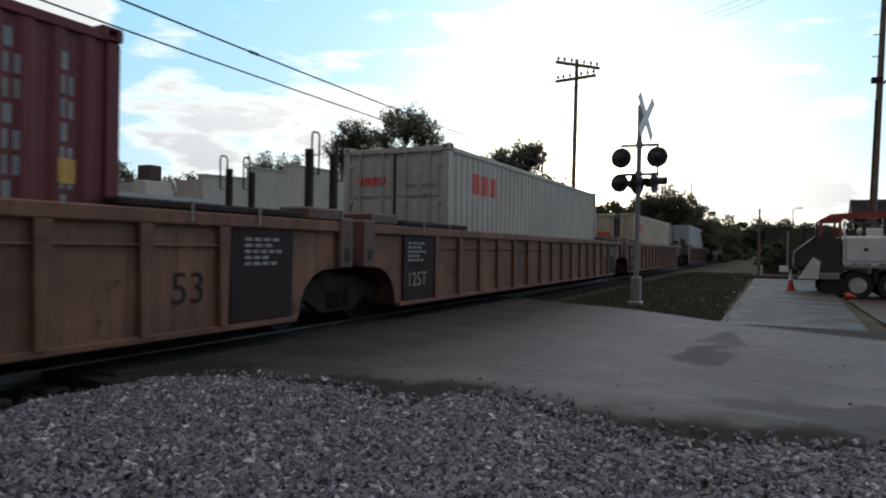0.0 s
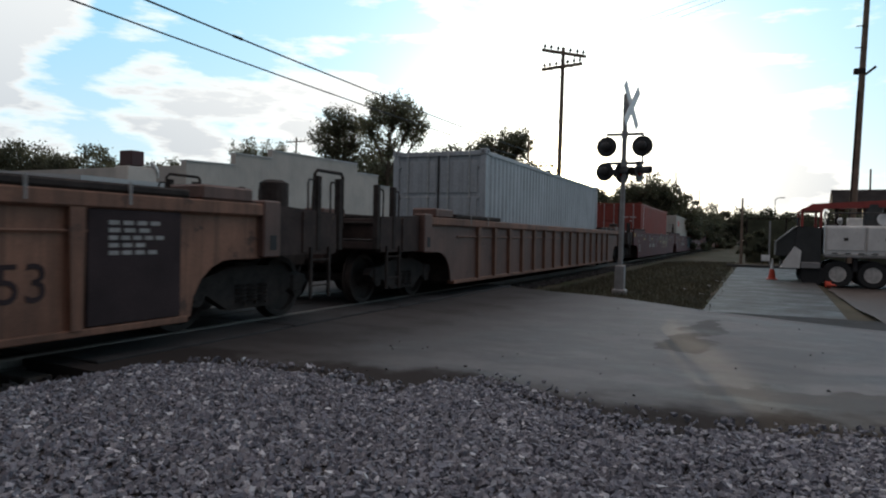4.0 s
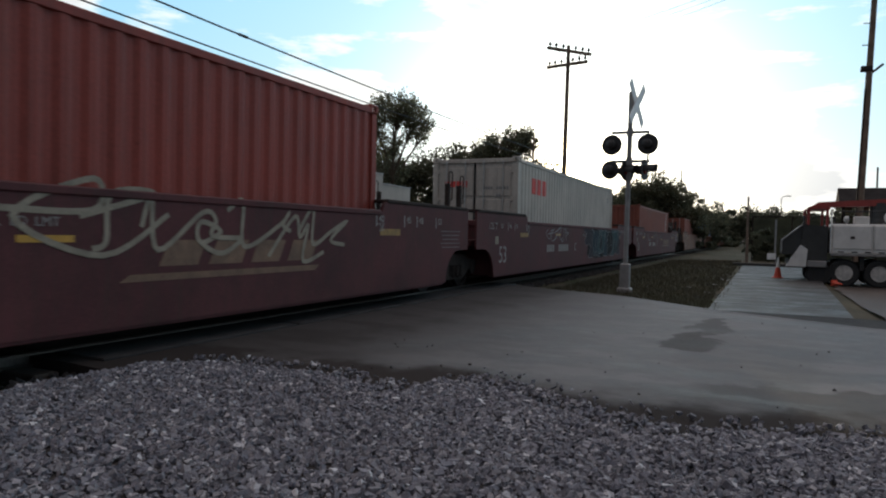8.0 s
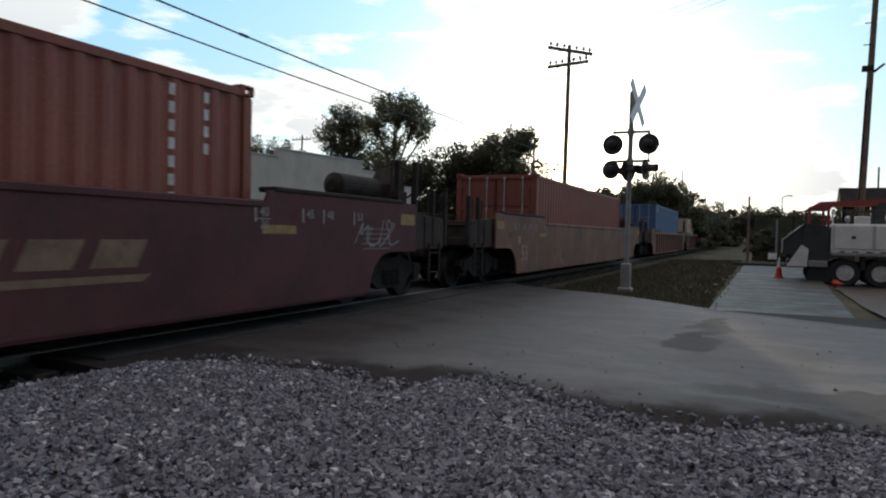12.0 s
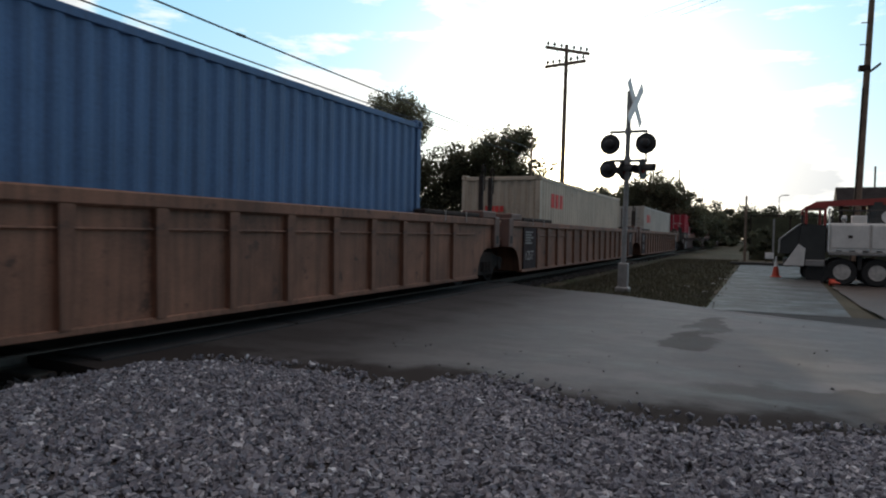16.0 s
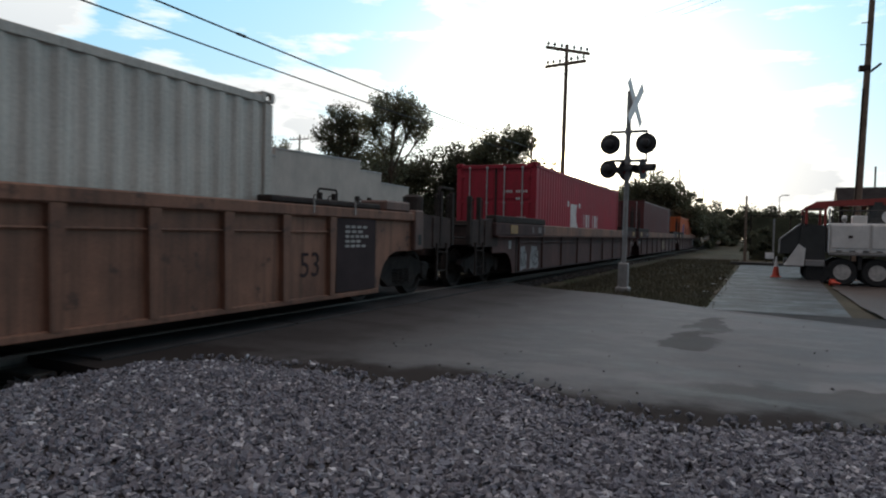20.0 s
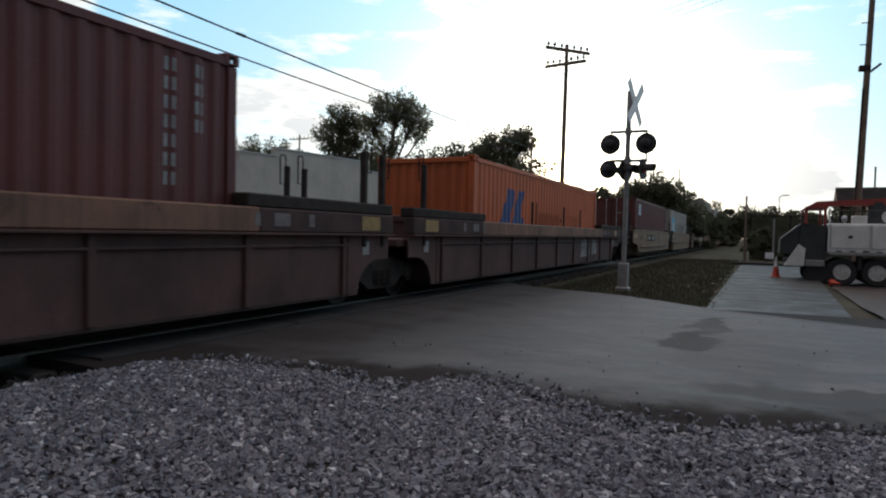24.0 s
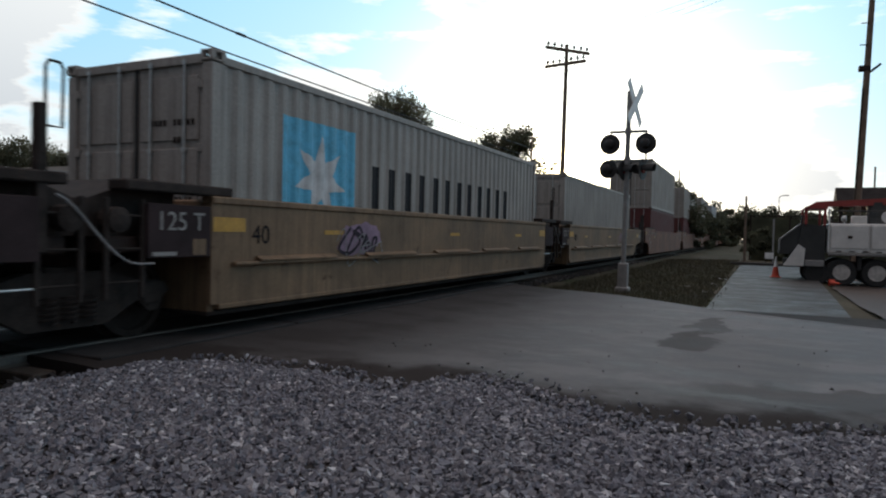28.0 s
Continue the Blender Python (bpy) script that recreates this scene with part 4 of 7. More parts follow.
def ribbed_car(mid, coupled, paint="brown", marks=True, sheet="brown"):
    """Well car unit with an outside-ribbed side under a square top chord."""
    car = thing("well_car", "brown ribbed intermodal well car unit, grimy and rust-streaked" if paint == "brown" else "dark weathered ribbed intermodal well car unit", "railcar", pose(TX, mid, 0), "train cars")
    rib = Geo().prism([(-0.055, 0.34), (0.055, 0.34), (0.075, 1.2), (0.075, 1.43), (-0.075, 1.43), (-0.075, 1.2)], -0.035, 0.04, "x").mesh("rib", M[paint])
    reach = (0.28 if coupled[0] else 0.0, 0.28 if coupled[1] else 0.0)
    for s in (1, -1):
        part("side_sheet", Geo().prism(side_outline(9.35, 0.33, 1.44, 0, cut=8.42, ends=reach), s * 1.40, s * 1.43, "x"), M[sheet], car)
        part("top_chord", Geo().box(min(s * 1.33, s * 1.50), max(s * 1.33, s * 1.50), -9.4 - reach[0], 9.4 + reach[1], 1.425, 1.575, 0.018), M[paint], car)
        part("bottom_chord", Geo().box(min(s * 1.32, s * 1.475), max(s * 1.32, s * 1.475), -8.35, 8.35, 0.28, 0.35, 0.01), M[paint], car)
        part("pipe_run", Geo().tube([(s * 1.455, -8.2, 1.22), (s * 1.455, 8.2, 1.22)], 0.014, 6), M[paint], car)
        for k in range(-7, 8):
            part("rib", rib, None, car, at=pose(s * 1.455, k * 1.01, 0))
        for e in (-1, 1):
            h = 9.35 + reach[e > 0]
            part("guide_rail", Geo().box(min(s * 1.25, s * 1.49), max(s * 1.25, s * 1.49), min(e * 5.75, e * 8.35), max(e * 5.75, e * 8.35), 1.58, 1.665, 0.02), M["steel"], car)
            part("end_post", Geo().box(min(s * 1.3, s * 1.52), max(s * 1.3, s * 1.52), e * h - 0.16, e * h + 0.16, 0.93, 1.62, 0.02).box(min(s * 1.0, s * 1.5), max(s * 1.0, s * 1.5), min(e * 8.5, e * 9.3), max(e * 8.5, e * 9.3), 1.575, 1.74, 0.025), M["umber"], car)
            # no opening: a thin black plate gives the pocket its inner shade
            part("jacking_pocket", Geo().box(min(s * 1.515, s * 1.524), max(s * 1.515, s * 1.524), e * h - 0.05, e * h + 0.07, 1.02, 1.20, 0.002), M["rubber"], car)
            for yy in (6.6, 7.6):
                part("marker_stripe", Geo().box(min(s * 1.49, s * 1.506), max(s * 1.49, s * 1.506), e * yy - 0.012, e * yy + 0.012, 1.47, 1.68, 0.0), M["white"], car)
    if marks:
        for e in (-1, 1):
            p = part("stencil_panel", Geo().box(1.43, 1.475, e * 7.71 - 0.53, e * 7.71 + 0.53, 0.36, 1.42, 0.006), M["black"], car, "black stencil panel with white numbers")
            if e > 0:
                lettering("53", 0.47, M["black"], car, on_side(1.435, 6.62, 0.76))
            if e < 0:
                lettering("125T", 0.33, M["white"], p, on_side(1.477, -7.78, 0.69))
            for w, z, n in ((0.62, 1.30, 4), (0.50, 1.23, 3), (0.66, 1.16, 5), (0.44, 1.09, 3), (0.58, 1.02, 4)):
                for k in range(n):
                    u = e * 7.75 - 0.36 + k * w / n
                    part("stencil_bar", Geo().box(1.474, 1.479, u, u + 0.72 * w / n, z - 0.02, z + 0.02), M["white"], p)
    well_floor(car, 8.25, paint, coupled)
    finish_car(car, mid, coupled, paint, 2.50, start=9.65)
    return car


def finish_car(car, mid, coupled, paint, tall, start=9.4, stand=False, both=False, drum=True):
    """Ends and bogies; a unit carries the shared bogie at its trailing joint."""
    end_deck(car, -1, paint, coupled[0], tall, start, stand, both, drum)
    end_deck(car, 1, paint, coupled[1], tall, start, stand, both, drum)
    if coupled[0]:
        bogie(car, -9.75, mid)
    bogie(car, 9.77, mid)
    rolling.append((car, mid))


def flush_car(mid, coupled, paint="maroon", letter="", logo=False, tags=0):
    """Well car unit with a flat sheeted side, raised at both ends."""
    car = thing("well_car", "maroon flat-sided intermodal well car unit with graffiti" if paint == "maroon" else "rust-brown flat-sided intermodal well car unit", "railcar", pose(TX, mid, 0), "train cars")
    for s in (1, -1):
        part("side_sheet", Geo().prism(side_outline(9.45, 0.31, 1.56, 6.1, 1.72, cut=8.42, arch=0.92, ends=(0.45 if coupled[0] else 0.0, 0.45 if coupled[1] else 0.0)), s * 1.44, s * 1.485, "x"), M[paint], car)
        part("top_chord", Geo().box(min(s * 1.30, s * 1.505), max(s * 1.30, s * 1.505), -6.0, 6.0, 1.50, 1.585, 0.015), M[paint], car)
        part("bottom_chord", Geo().box(min(s * 1.32, s * 1.47), max(s * 1.32, s * 1.47), -8.35, 8.35, 0.27, 0.33, 0.01), M[paint], car)
        for e in (-1, 1):
            part("guide_rail", Geo().box(min(s * 1.22, s * 1.50), max(s * 1.22, s * 1.50), min(e * 6.2, e * 9.4), max(e * 6.2, e * 9.4), 1.70, 1.765, 0.015), M["steel"], car)
            part("reflector", Geo().box(min(s * 1.484, s * 1.489), max(s * 1.484, s * 1.489), e * 6.3 - 0.32, e * 6.3 + 0.32, 1.19, 1.295), M["dullamber"], car)
            if coupled[e > 0]:
                part("reflector", Geo().box(min(s * 1.484, s * 1.489), max(s * 1.484, s * 1.489), e * 9.6 - 0.24, e * 9.6 + 0.24, 1.36, 1.54), M["dullamber"], car)
    p = part("stencil_patch", Geo().box(1.484, 1.488, -8.35, -8.15, 1.02, 1.20), M["tagcream"], car, "dull cream inspection stencil")
    lettering("53", 0.55, M["white"], car, on_side(1.488, -7.85, 0.76))
    lettering("125 T", 0.22, M["white"], car, on_side(1.488, -8.5, 1.42))
    lettering("53", 0.16, M["white"], car, on_side(1.488, -7.92, 1.44))
    for y0, word in ((-7.38, "48"), (-6.91, "45"), (-6.0, "40"), (8.1, "53"), (7.35, "48"), (6.9, "45"), (6.0, "40")):
        part("stencil_bar", Geo().box(1.484, 1.488, y0 - 0.15, y0 - 0.12, 1.33, 1.52), M["white"], car)
        lettering(word, 0.16, M["white"], car, on_side(1.488, y0 + 0.02, 1.445))
        if word == "40":
            part("stencil_bar", Geo().box(1.484, 1.488, y0 - 0.12, y0 + 0.13, 1.365, 1.375), M["white"], car)
            lettering("20", 0.14, M["white"], car, on_side(1.488, y0 + 0.02, 1.30))
    for k in range(5):
        w = 0.55 - 0.05 * (k % 3)
        part("stencil_line", Geo().box(1.484, 1.488, 8.62 - w * 0.8, 8.62 + w * 0.8, 1.27 - 0.075 * k, 1.29 - 0.075 * k), M["faded"], car)
    if letter:
        for y0, w, n in ((-3.9, 0.75, 4), (-2.5, 1.15, 6)):
            for k in range(n):
                part("reporting_mark", Geo().box(1.484, 1.488, y0 - w / 2 + k * w / n, y0 - w / 2 + (k + 0.72) * w / n, 0.78, 0.98), M["white"], car)
        lettering(letter, 0.34, M["white"], car, on_side(1.488, -1.1, 0.89))
        for word, u in (("WELL", 0.08), ("LD", 0.37), ("LMT", 0.61)):
            lettering(word, 0.115, M["white"], car, on_side(1.488, u, 1.27), "stencil_text")
        part("reflector", Geo().box(1.484, 1.489, 0.35, 0.85, 1.10, 1.16), M["amber"], car)
        part("reflector", Geo().box(1.484, 1.489, -3.4, -2.9, 1.24, 1.30), M["amber"], car)
    if logo:
        for k in range(4):
            y0 = 1.75 + k * 0.66
            part("logo_block", Geo().prism([(y0, 0.86), (y0 + 0.50, 0.86), (y0 + 0.62, 1.12), (y0 + 0.12, 1.12)], 1.484, 1.488, "x"), M["gold"], car)
        part("logo_underline", Geo().prism([(1.30, 0.72), (4.3, 0.72), (4.4, 0.79), (1.42, 0.79)], 1.484, 1.488, "x"), M["gold"], car)
    if tags == 1:
        graffiti(car, 1.490, 0.3, 4.6, 1.08, 1.54, 41, "tagcream", 7, 0.055)
        graffiti(car, 1.490, -3.1, -0.2, 1.14, 1.45, 42, "tagwhite", 8, 0.022)
        graffiti(car, 1.490, -4.8, -3.6, 1.15, 1.5, 43, "tagwhite", 3, 0.03)
    if tags == 2:
        blot(car, 1.4875, ((0.6, 0.60), (2.0, 0.46), (4.4, 0.50), (6.2, 0.62), (6.6, 1.0), (6.2, 1.44), (3.4, 1.50), (0.8, 1.48)), "tagblack", 3, "black sprayed ground")
        jagged_shapes(car, 1.4905, 0.7, 6.5, 0.52, 1.50, 4, ("tagviolet", "tagblue", "tagteal", "tagblue", "tagblack", "tagteal"), 7, 0.015)
        graffiti(car, 1.491, -4.4, -2.0, 1.12, 1.46, 45, "tagwhite", 6, 0.024)
    if tags == 3:
        graffiti(car, 1.490, -3.0, -0.65, 1.14, 1.48, 46, "faded", 8, 0.018)
        graffiti(car, 1.490, -5.2, -4.2, 1.1, 1.42, 47, "tagwhite", 3, 0.022)
        graffiti(car, 1.490, 8.0, 9.2, 1.1, 1.4, 48, "tagwhite", 4, 0.02)
    if coupled[1]:
        part("air_tank", Geo().lathe([(8.15, 0.09), (8.21, 0.19), (9.29, 0.19), (9.35, 0.09)], 20, "y", pose(0.95, 0, 1.94)).box(0.8, 1.1, 8.3, 9.2, 1.70, 1.80, 0.01), M["steel"], car)
    well_floor(car, 8.25, paint, coupled)
    finish_car(car, mid, coupled, paint, 2.20, start=9.9, stand=paint == "maroon")
    return car


def sill_car(mid, coupled, paint="dark", tags=0):
    """Well car unit with a deep top sill and a recessed lower side."""
    car = thing("well_car", "dark weathered intermodal well car unit with a deep rusty top sill", "railcar", pose(TX, mid, 0), "train cars")
    post = Geo().box(-0.03, 0.03, -0.045, 0.045, 0.32, 1.2, 0.01).mesh("side_post", M[paint])
    for s in (1, -1):
        part("side_sheet", Geo().prism(side_outline(9.4, 0.28, 1.2, 0, cut=8.5, arch=0.8, ends=(0.5 if coupled[0] else 0.0, 0.5 if coupled[1] else 0.0)), s * 1.37, s * 1.40, "x"), M[paint], car)
        part("top_sill", Geo().box(min(s * 1.3, s * 1.50), max(s * 1.3, s * 1.50), -6.2, 6.2, 1.20, 1.50, 0.02), M["brown"], car, "rust-brown top sill")
        for e in (-1, 1):
            h = 9.95 if coupled[e > 0] else 9.4
            part("sill_end", Geo().box(min(s * 1.3, s * 1.497), max(s * 1.3, s * 1.497), min(e * 6.205, e * h), max(e * 6.205, e * h), 1.20, 1.497, 0.02), M["sillend"], car, "dark purple-brown sill end")
        part("sill_lip", Geo().box(min(s * 1.3, s * 1.53), max(s * 1.3, s * 1.53), -9.4 - 0.5 * coupled[0], 9.4 + 0.5 * coupled[1], 1.17, 1.20, 0.006), M[paint], car)
        part("pipe_run", Geo().tube([(s * 1.43, -8.2, 1.03), (s * 1.43, 8.2, 1.03)], 0.018, 6), M[paint], car)
        for k in range(-4, 5):
            part("side_post", post, None, car, at=pose(s * 1.42, k * 2.02, 0))
        for e in (-1, 1):
            h = 9.9 if coupled[e > 0] else 9.4
            part("guide_rail", Geo().box(min(s * 1.22, s * 1.48), max(s * 1.22, s * 1.48), min(e * 6.0, e * h), max(e * 6.0, e * h), 1.50, 1.665, 0.02), M["steel"], car)
            part("reflector", Geo().box(min(s * 1.498, s * 1.504), max(s * 1.498, s * 1.504), e * 8.7 - 0.26, e * 8.7 + 0.26, 1.25, 1.46), M["dullamber"], car)
            for y0, w in ((7.2, 0.12), (6.6, 0.3), (6.15, 0.1)):
                part("stencil_bar", Geo().box(min(s * 1.498, s * 1.504), max(s * 1.498, s * 1.504), e * y0 - w / 2, e * y0 + w / 2, 1.28, 1.44), M["faded"], car)
            part("inspection_plate", Geo().box(min(s * 1.398, s * 1.404), max(s * 1.398, s * 1.404), e * 8.72 - 0.09, e * 8.72 + 0.09, 0.88, 1.08), M["white"], car)
    if tags == 1:
        for y0, y1 in ((-8.12, -7.40), (-7.14, -6.36)):
            blot(car, 1.4065, ((y0, 0.32), (y1, 0.34), (y1 - 0.02, 0.70), (y1 - 0.2, 0.93), (y0 + 0.1, 0.94)), "tagwhite", int(y0 * 10))
        graffiti(car, 1.408, -8.0, -7.45, 0.4, 0.8, 51, "tagblack", 2, 0.025, True)
        graffiti(car, 1.408, -7.05, -6.5, 0.5, 0.85, 52, "tagblack", 2, 0.02)
    if tags == 2:
        for y0, y1 in ((0.2, 1.18), (1.38, 2.5)):
            part("service_panel", Geo().box(1.40, 1.41, y0, y1, 0.48, 0.98, 0.004), M["yellow"], car, "dusty yellow painted panel")
        for k in range(3):
            part("logo_block", Geo().box(1.41, 1.413, 1.62 + k * 0.26, 1.80 + k * 0.26, 0.66, 0.92), M["dark"], car)
    if tags == 3:
        blot(car, 1.4065, ((3.05, 0.50), (4.35, 0.52), (4.3, 0.80), (4.1, 1.08), (3.2, 1.08)), "tagwhite", 61)
        blot(car, 1.4065, ((4.78, 0.56), (5.55, 0.58), (5.5, 0.9), (5.4, 1.08), (4.8, 1.08)), "tagwhite", 62)
        graffiti(car, 1.408, 3.2, 4.2, 0.6, 1.02, 53, "tagblack", 3, 0.025)
        graffiti(car, 1.408, 4.85, 5.4, 0.65, 1.02, 54, "tagblack", 2, 0.025, True)
    well_floor(car, 8.25, paint, coupled)
    finish_car(car, mid, coupled, paint, 2.45, start=9.9, both=True, drum=False)
    return car


def short_car(mid, coupled, letter="", numbered=False, tagged_side=False, bottom=0.42, ledge=0.82):
    """Yellow well car unit for one forty-foot box."""
    car = thing("well_car", "dusty yellow short intermodal well car unit with black lettering panels", "railcar", pose(TX, mid, 0), "train cars")
    a, b = (8.05 if coupled[0] else 6.32), (8.05 if coupled[1] else 6.32)
    for s in (1, -1):
        out = [(-6.30, bottom), (6.30, bottom)]
        out += [(6.55, 0.60), (6.7, 0.83), (b, 0.95), (b, 1.56)] if coupled[1] else [(b, bottom + 0.02), (b, 1.56)]
        out += [(-a, 1.56), (-a, 0.95), (-6.7, 0.83), (-6.55, 0.60)] if coupled[0] else [(-a, 1.56), (-a, bottom + 0.02)]
        part("side_sheet", Geo().prism(out, s * 1.42, s * 1.46, "x"), M["yellow"], car)
        part("side_ledge", Geo().box(min(s * 1.40, s * 1.53), max(s * 1.40, s * 1.53), -6.0, 6.0, ledge - 0.04, ledge, 0.01), M["yellow"], car)
        part("bottom_chord", Geo().box(min(s * 1.32, s * 1.47), max(s * 1.32, s * 1.47), -6.2, 6.2, bottom - 0.06, bottom, 0.01), M["yellow"], car)
        part("top_chord", Geo().box(min(s * 1.3, s * 1.485), max(s * 1.3, s * 1.485), -a, b, 1.50, 1.585, 0.015), M["yellow"], car)
        for k in range(-2, 3):
            part("tread_plate", Geo().prism([(s * 1.46, ledge + 0.06), (s * 1.55, ledge + 0.02), (s * 1.55, ledge + 0.004), (s * 1.46, ledge + 0.035)], k * 2.4 - 0.8, k * 2.4 + 0.8, "y"), M["yellow"], car)
        for y0 in (-7.14 if coupled[0] else -6.04, 7.14 if coupled[1] else 6.04):
            part("reflector", Geo().box(min(s * 1.458, s * 1.464), max(s * 1.458, s * 1.464), y0 - 0.25, y0 + 0.25, 1.20, 1.36), M["amber"], car)
        for y0 in (-4.0, 0.15, 4.0):
            part("reflector", Geo().box(min(s * 1.458, s * 1.464), max(s * 1.458, s * 1.464), y0 - 0.22, y0 + 0.22, 1.18, 1.24), M["amber"], car)
    if numbered:
        p = part("number_panel", Geo().box(1.459, 1.465, -3.55, -0.37, 1.0, 1.34, 0.002), M["black"], car, "black reporting panel with white bars")
        for y0, w, n in ((-2.75, 1.15, 4), (-1.1, 1.0, 6)):
            for k in range(n):
                u, v = y0 - w / 2 + k * w / n, y0 - w / 2 + (k + 0.74) * w / n
                part("reporting_mark", Geo().prism([(u, 1.07), (v, 1.07), (v + 0.05, 1.28), (u + 0.05, 1.28)], 1.465, 1.468, "x"), M["white"], p)
    lettering("40", 0.32, M["tagblack"], car, on_side(1.464, -5.52, 1.16))
    if letter:
        lettering(letter, 0.30, M["tagblack"], car, on_side(1.464, 1.0, 1.17))
    if tagged_side:
        blot(car, 1.464, ((-3.95, 1.0), (-3.6, 0.88), (-3.0, 0.92), (-2.72, 1.05), (-2.8, 1.28), (-3.2, 1.38), (-3.7, 1.30)), "tagpink", 70)
        graffiti(car, 1.467, -3.9, -2.8, 0.95, 1.3, 71, "tagviolet", 3, 0.05)
        graffiti(car, 1.474, -3.95, -2.75, 0.9, 1.34, 72, "tagwhite", 2, 0.016)
    else:
        graffiti(car, 1.464, 2.0, 2.9, 1.05, 1.35, 73, "tagpink", 3, 0.03)
    part("well_floor", Geo().box(-1.40, 1.40, -6.3, 6.3, 0.27, 0.325, 0.01), M["steel"], car)
    for e in (-1, 1):
        c = coupled[0 if e < 0 else 1]
        far = 9.3 if c else 7.5
        part("bulkhead", Geo().box(-1.40, 1.40, e * 6.25 - 0.05, e * 6.25 + 0.05, 0.3, 1.55, 0.02), M["yellow"], car)
        # deck and joint casting are coloured dark for the shade at the ends
        part("end_deck", Geo().box(-1.3, 1.3, min(e * 6.3, e * far), max(e * 6.3, e * far), 0.98, 1.14, 0.02).box(-0.4, 0.4, min(e * 6.3, e * far), max(e * 6.3, e * far), 0.7, 1.0, 0.03), M["enddark"], car)
        part("end_casting", Geo().prism([(e * 6.6, 1.14), (e * 7.75, 1.14), (e * 7.6, 1.5), (e * 7.0, 1.72), (e * 6.6, 1.70)], -1.2, 1.2, "x"), M["yellow"] if c else M["steel"], car)
        for s in (-1, 1):
            part("guide_rail", Geo().box(min(s * 1.2, s * 1.47), max(s * 1.2, s * 1.47), min(e * 6.0, e * 7.4), max(e * 6.0, e * 7.4), 1.585, 1.69, 0.015), M["steel"], car)
        if not c:
            p = part("stencil_panel", Geo().box(1.40, 1.465, min(e * 6.33, e * 7.15), max(e * 6.33, e * 7.15), 0.93, 1.47, 0.006), M["black"], car, "black stencil panel")
            if e < 0:
                lettering("125 T", 0.27, M["white"], p, on_side(1.468, -6.74, 1.29))
                part("inspection_plate", Geo().box(1.465, 1.469, -6.58, -6.40, 0.95, 1.12), M["yellow"], p)
                part("stencil_bar", Geo().box(1.465, 1.469, -7.1, -6.8, 0.95, 0.99), M["white"], p)
                part("hose_line", Geo().tube([(1.47, -8.1 + 0.085 * i, 1.50 - 0.62 * math.sin(min(1, i / 10) * math.pi / 2) ** 1.5) for i in range(13)], 0.012, 6), M["tagwhite"], car, "pale sagging air hose")
            part("junction_valve", Geo().lathe([(-0.1, 0.05), (-0.08, 0.12), (0.08, 0.12), (0.1, 0.05)], 14, "x", pose(1.36, e * 7.45, 1.3)), M["steel"], car)
            for x in (1.40, -1.40):
                part("ladder", ladder(x, e * 8.02, 0.55, 1.5, 0.40, 3), M["steel"], car)
                for z in (0.70, 1.02, 1.34):
                    if e < 0:
                        part("rung", Geo().tube([(x, -8.95, z), (x, -8.2, z)], 0.013, 6), M["chrome"], car)
                if e * x < 0:
                    part("grab_post", grab_post(x, e * 7.85 if e > 0 else e * 8.2, 2.25, 2.62, 1), M["steel"], car)
        if c:
            part("coupler", Geo().box(-0.11, 0.11, min(e * far, e * 9.72), max(e * far, e * 9.72), 0.78, 0.98, 0.03), M["steel"], car)
            part("sill_step", ladder(1.42, e * 9.05, 0.35, 1.05, 0.42, 2), M["steel"], car)
            part("placard", Geo().box(1.46, 1.466, min(e * 7.5, e * 7.9), max(e * 7.5, e * 7.9), 1.16, 1.32), M["white"], car)
            for x in (1.38, -1.38):
                for yy in (8.8, 9.3):
                    part("grab_post", grab_post(x, e * yy, 2.38, 2.30, -e), M["steel"], car)
            r = Geo().tube([(1.38, e * 8.8, 1.22), (1.38, e * 9.3, 1.22)], 0.02, 6).tube([(1.38, e * 8.8, 0.93), (1.38, e * 9.3, 0.93)], 0.02, 6)
            part("hand_rail", r, M["chrome"], car)
            part("brake_reservoir", Geo().lathe([(-0.5, 0.12), (-0.46, 0.17), (0.46, 0.17), (0.5, 0.12)], 16, "y", pose(0.9, e * 8.2, 1.5)), M["enddark"], car)
        if c:
            bogie(car, e * 7.7, mid)
        elif e > 0:
            bogie(car, 7.69, mid)
    rolling.append((car, mid))
    return car


# ---- containers ----
def paint_of(name, col, **kw):
    return mat(name, col, 0.55, var=0.14, scale=0.9, fine=30, bump=0.08, wear=kw.get("wear", (col[0] * 0.45, col[1] * 0.38, col[2] * 0.34)), wear_at=kw.get("at", 0.66), streak=kw.get("streak", 0.26), spec=0.3)


BOX = dict(
    maroon=paint_of("maroon_container_paint", (0.15, 0.035, 0.04)),
    ivory=paint_of("grey_white_container_paint", (0.47, 0.44, 0.39)),
    cream=paint_of("stained_cream_container_paint", (0.50, 0.43, 0.34), wear=(0.30, 0.17, 0.09), at=0.64, streak=0.3),
    pale=paint_of("pale_grey_container_paint", (0.39, 0.42, 0.44)),
    red=paint_of("brick_red_container_paint", (0.255, 0.050, 0.036)),
    rust=paint_of("rust_red_container_paint", (0.24, 0.075, 0.052)),
    blue=paint_of("blue_container_paint", (0.068, 0.135, 0.265)),
    crimson=paint_of("crimson_container_paint", (0.34, 0.022, 0.040)),
    orange=paint_of("orange_container_paint", (0.50, 0.115, 0.035)),
    grey=paint_of("dull_grey_container_paint", (0.33, 0.31, 0.285), streak=0.35),
    brownred=paint_of("brown_red_container_paint", (0.112, 0.033, 0.032)),
)
M["pale_sign"] = mat("weathered_pale_paint", (0.55, 0.56, 0.56), 0.6, var=0.2, scale=4)
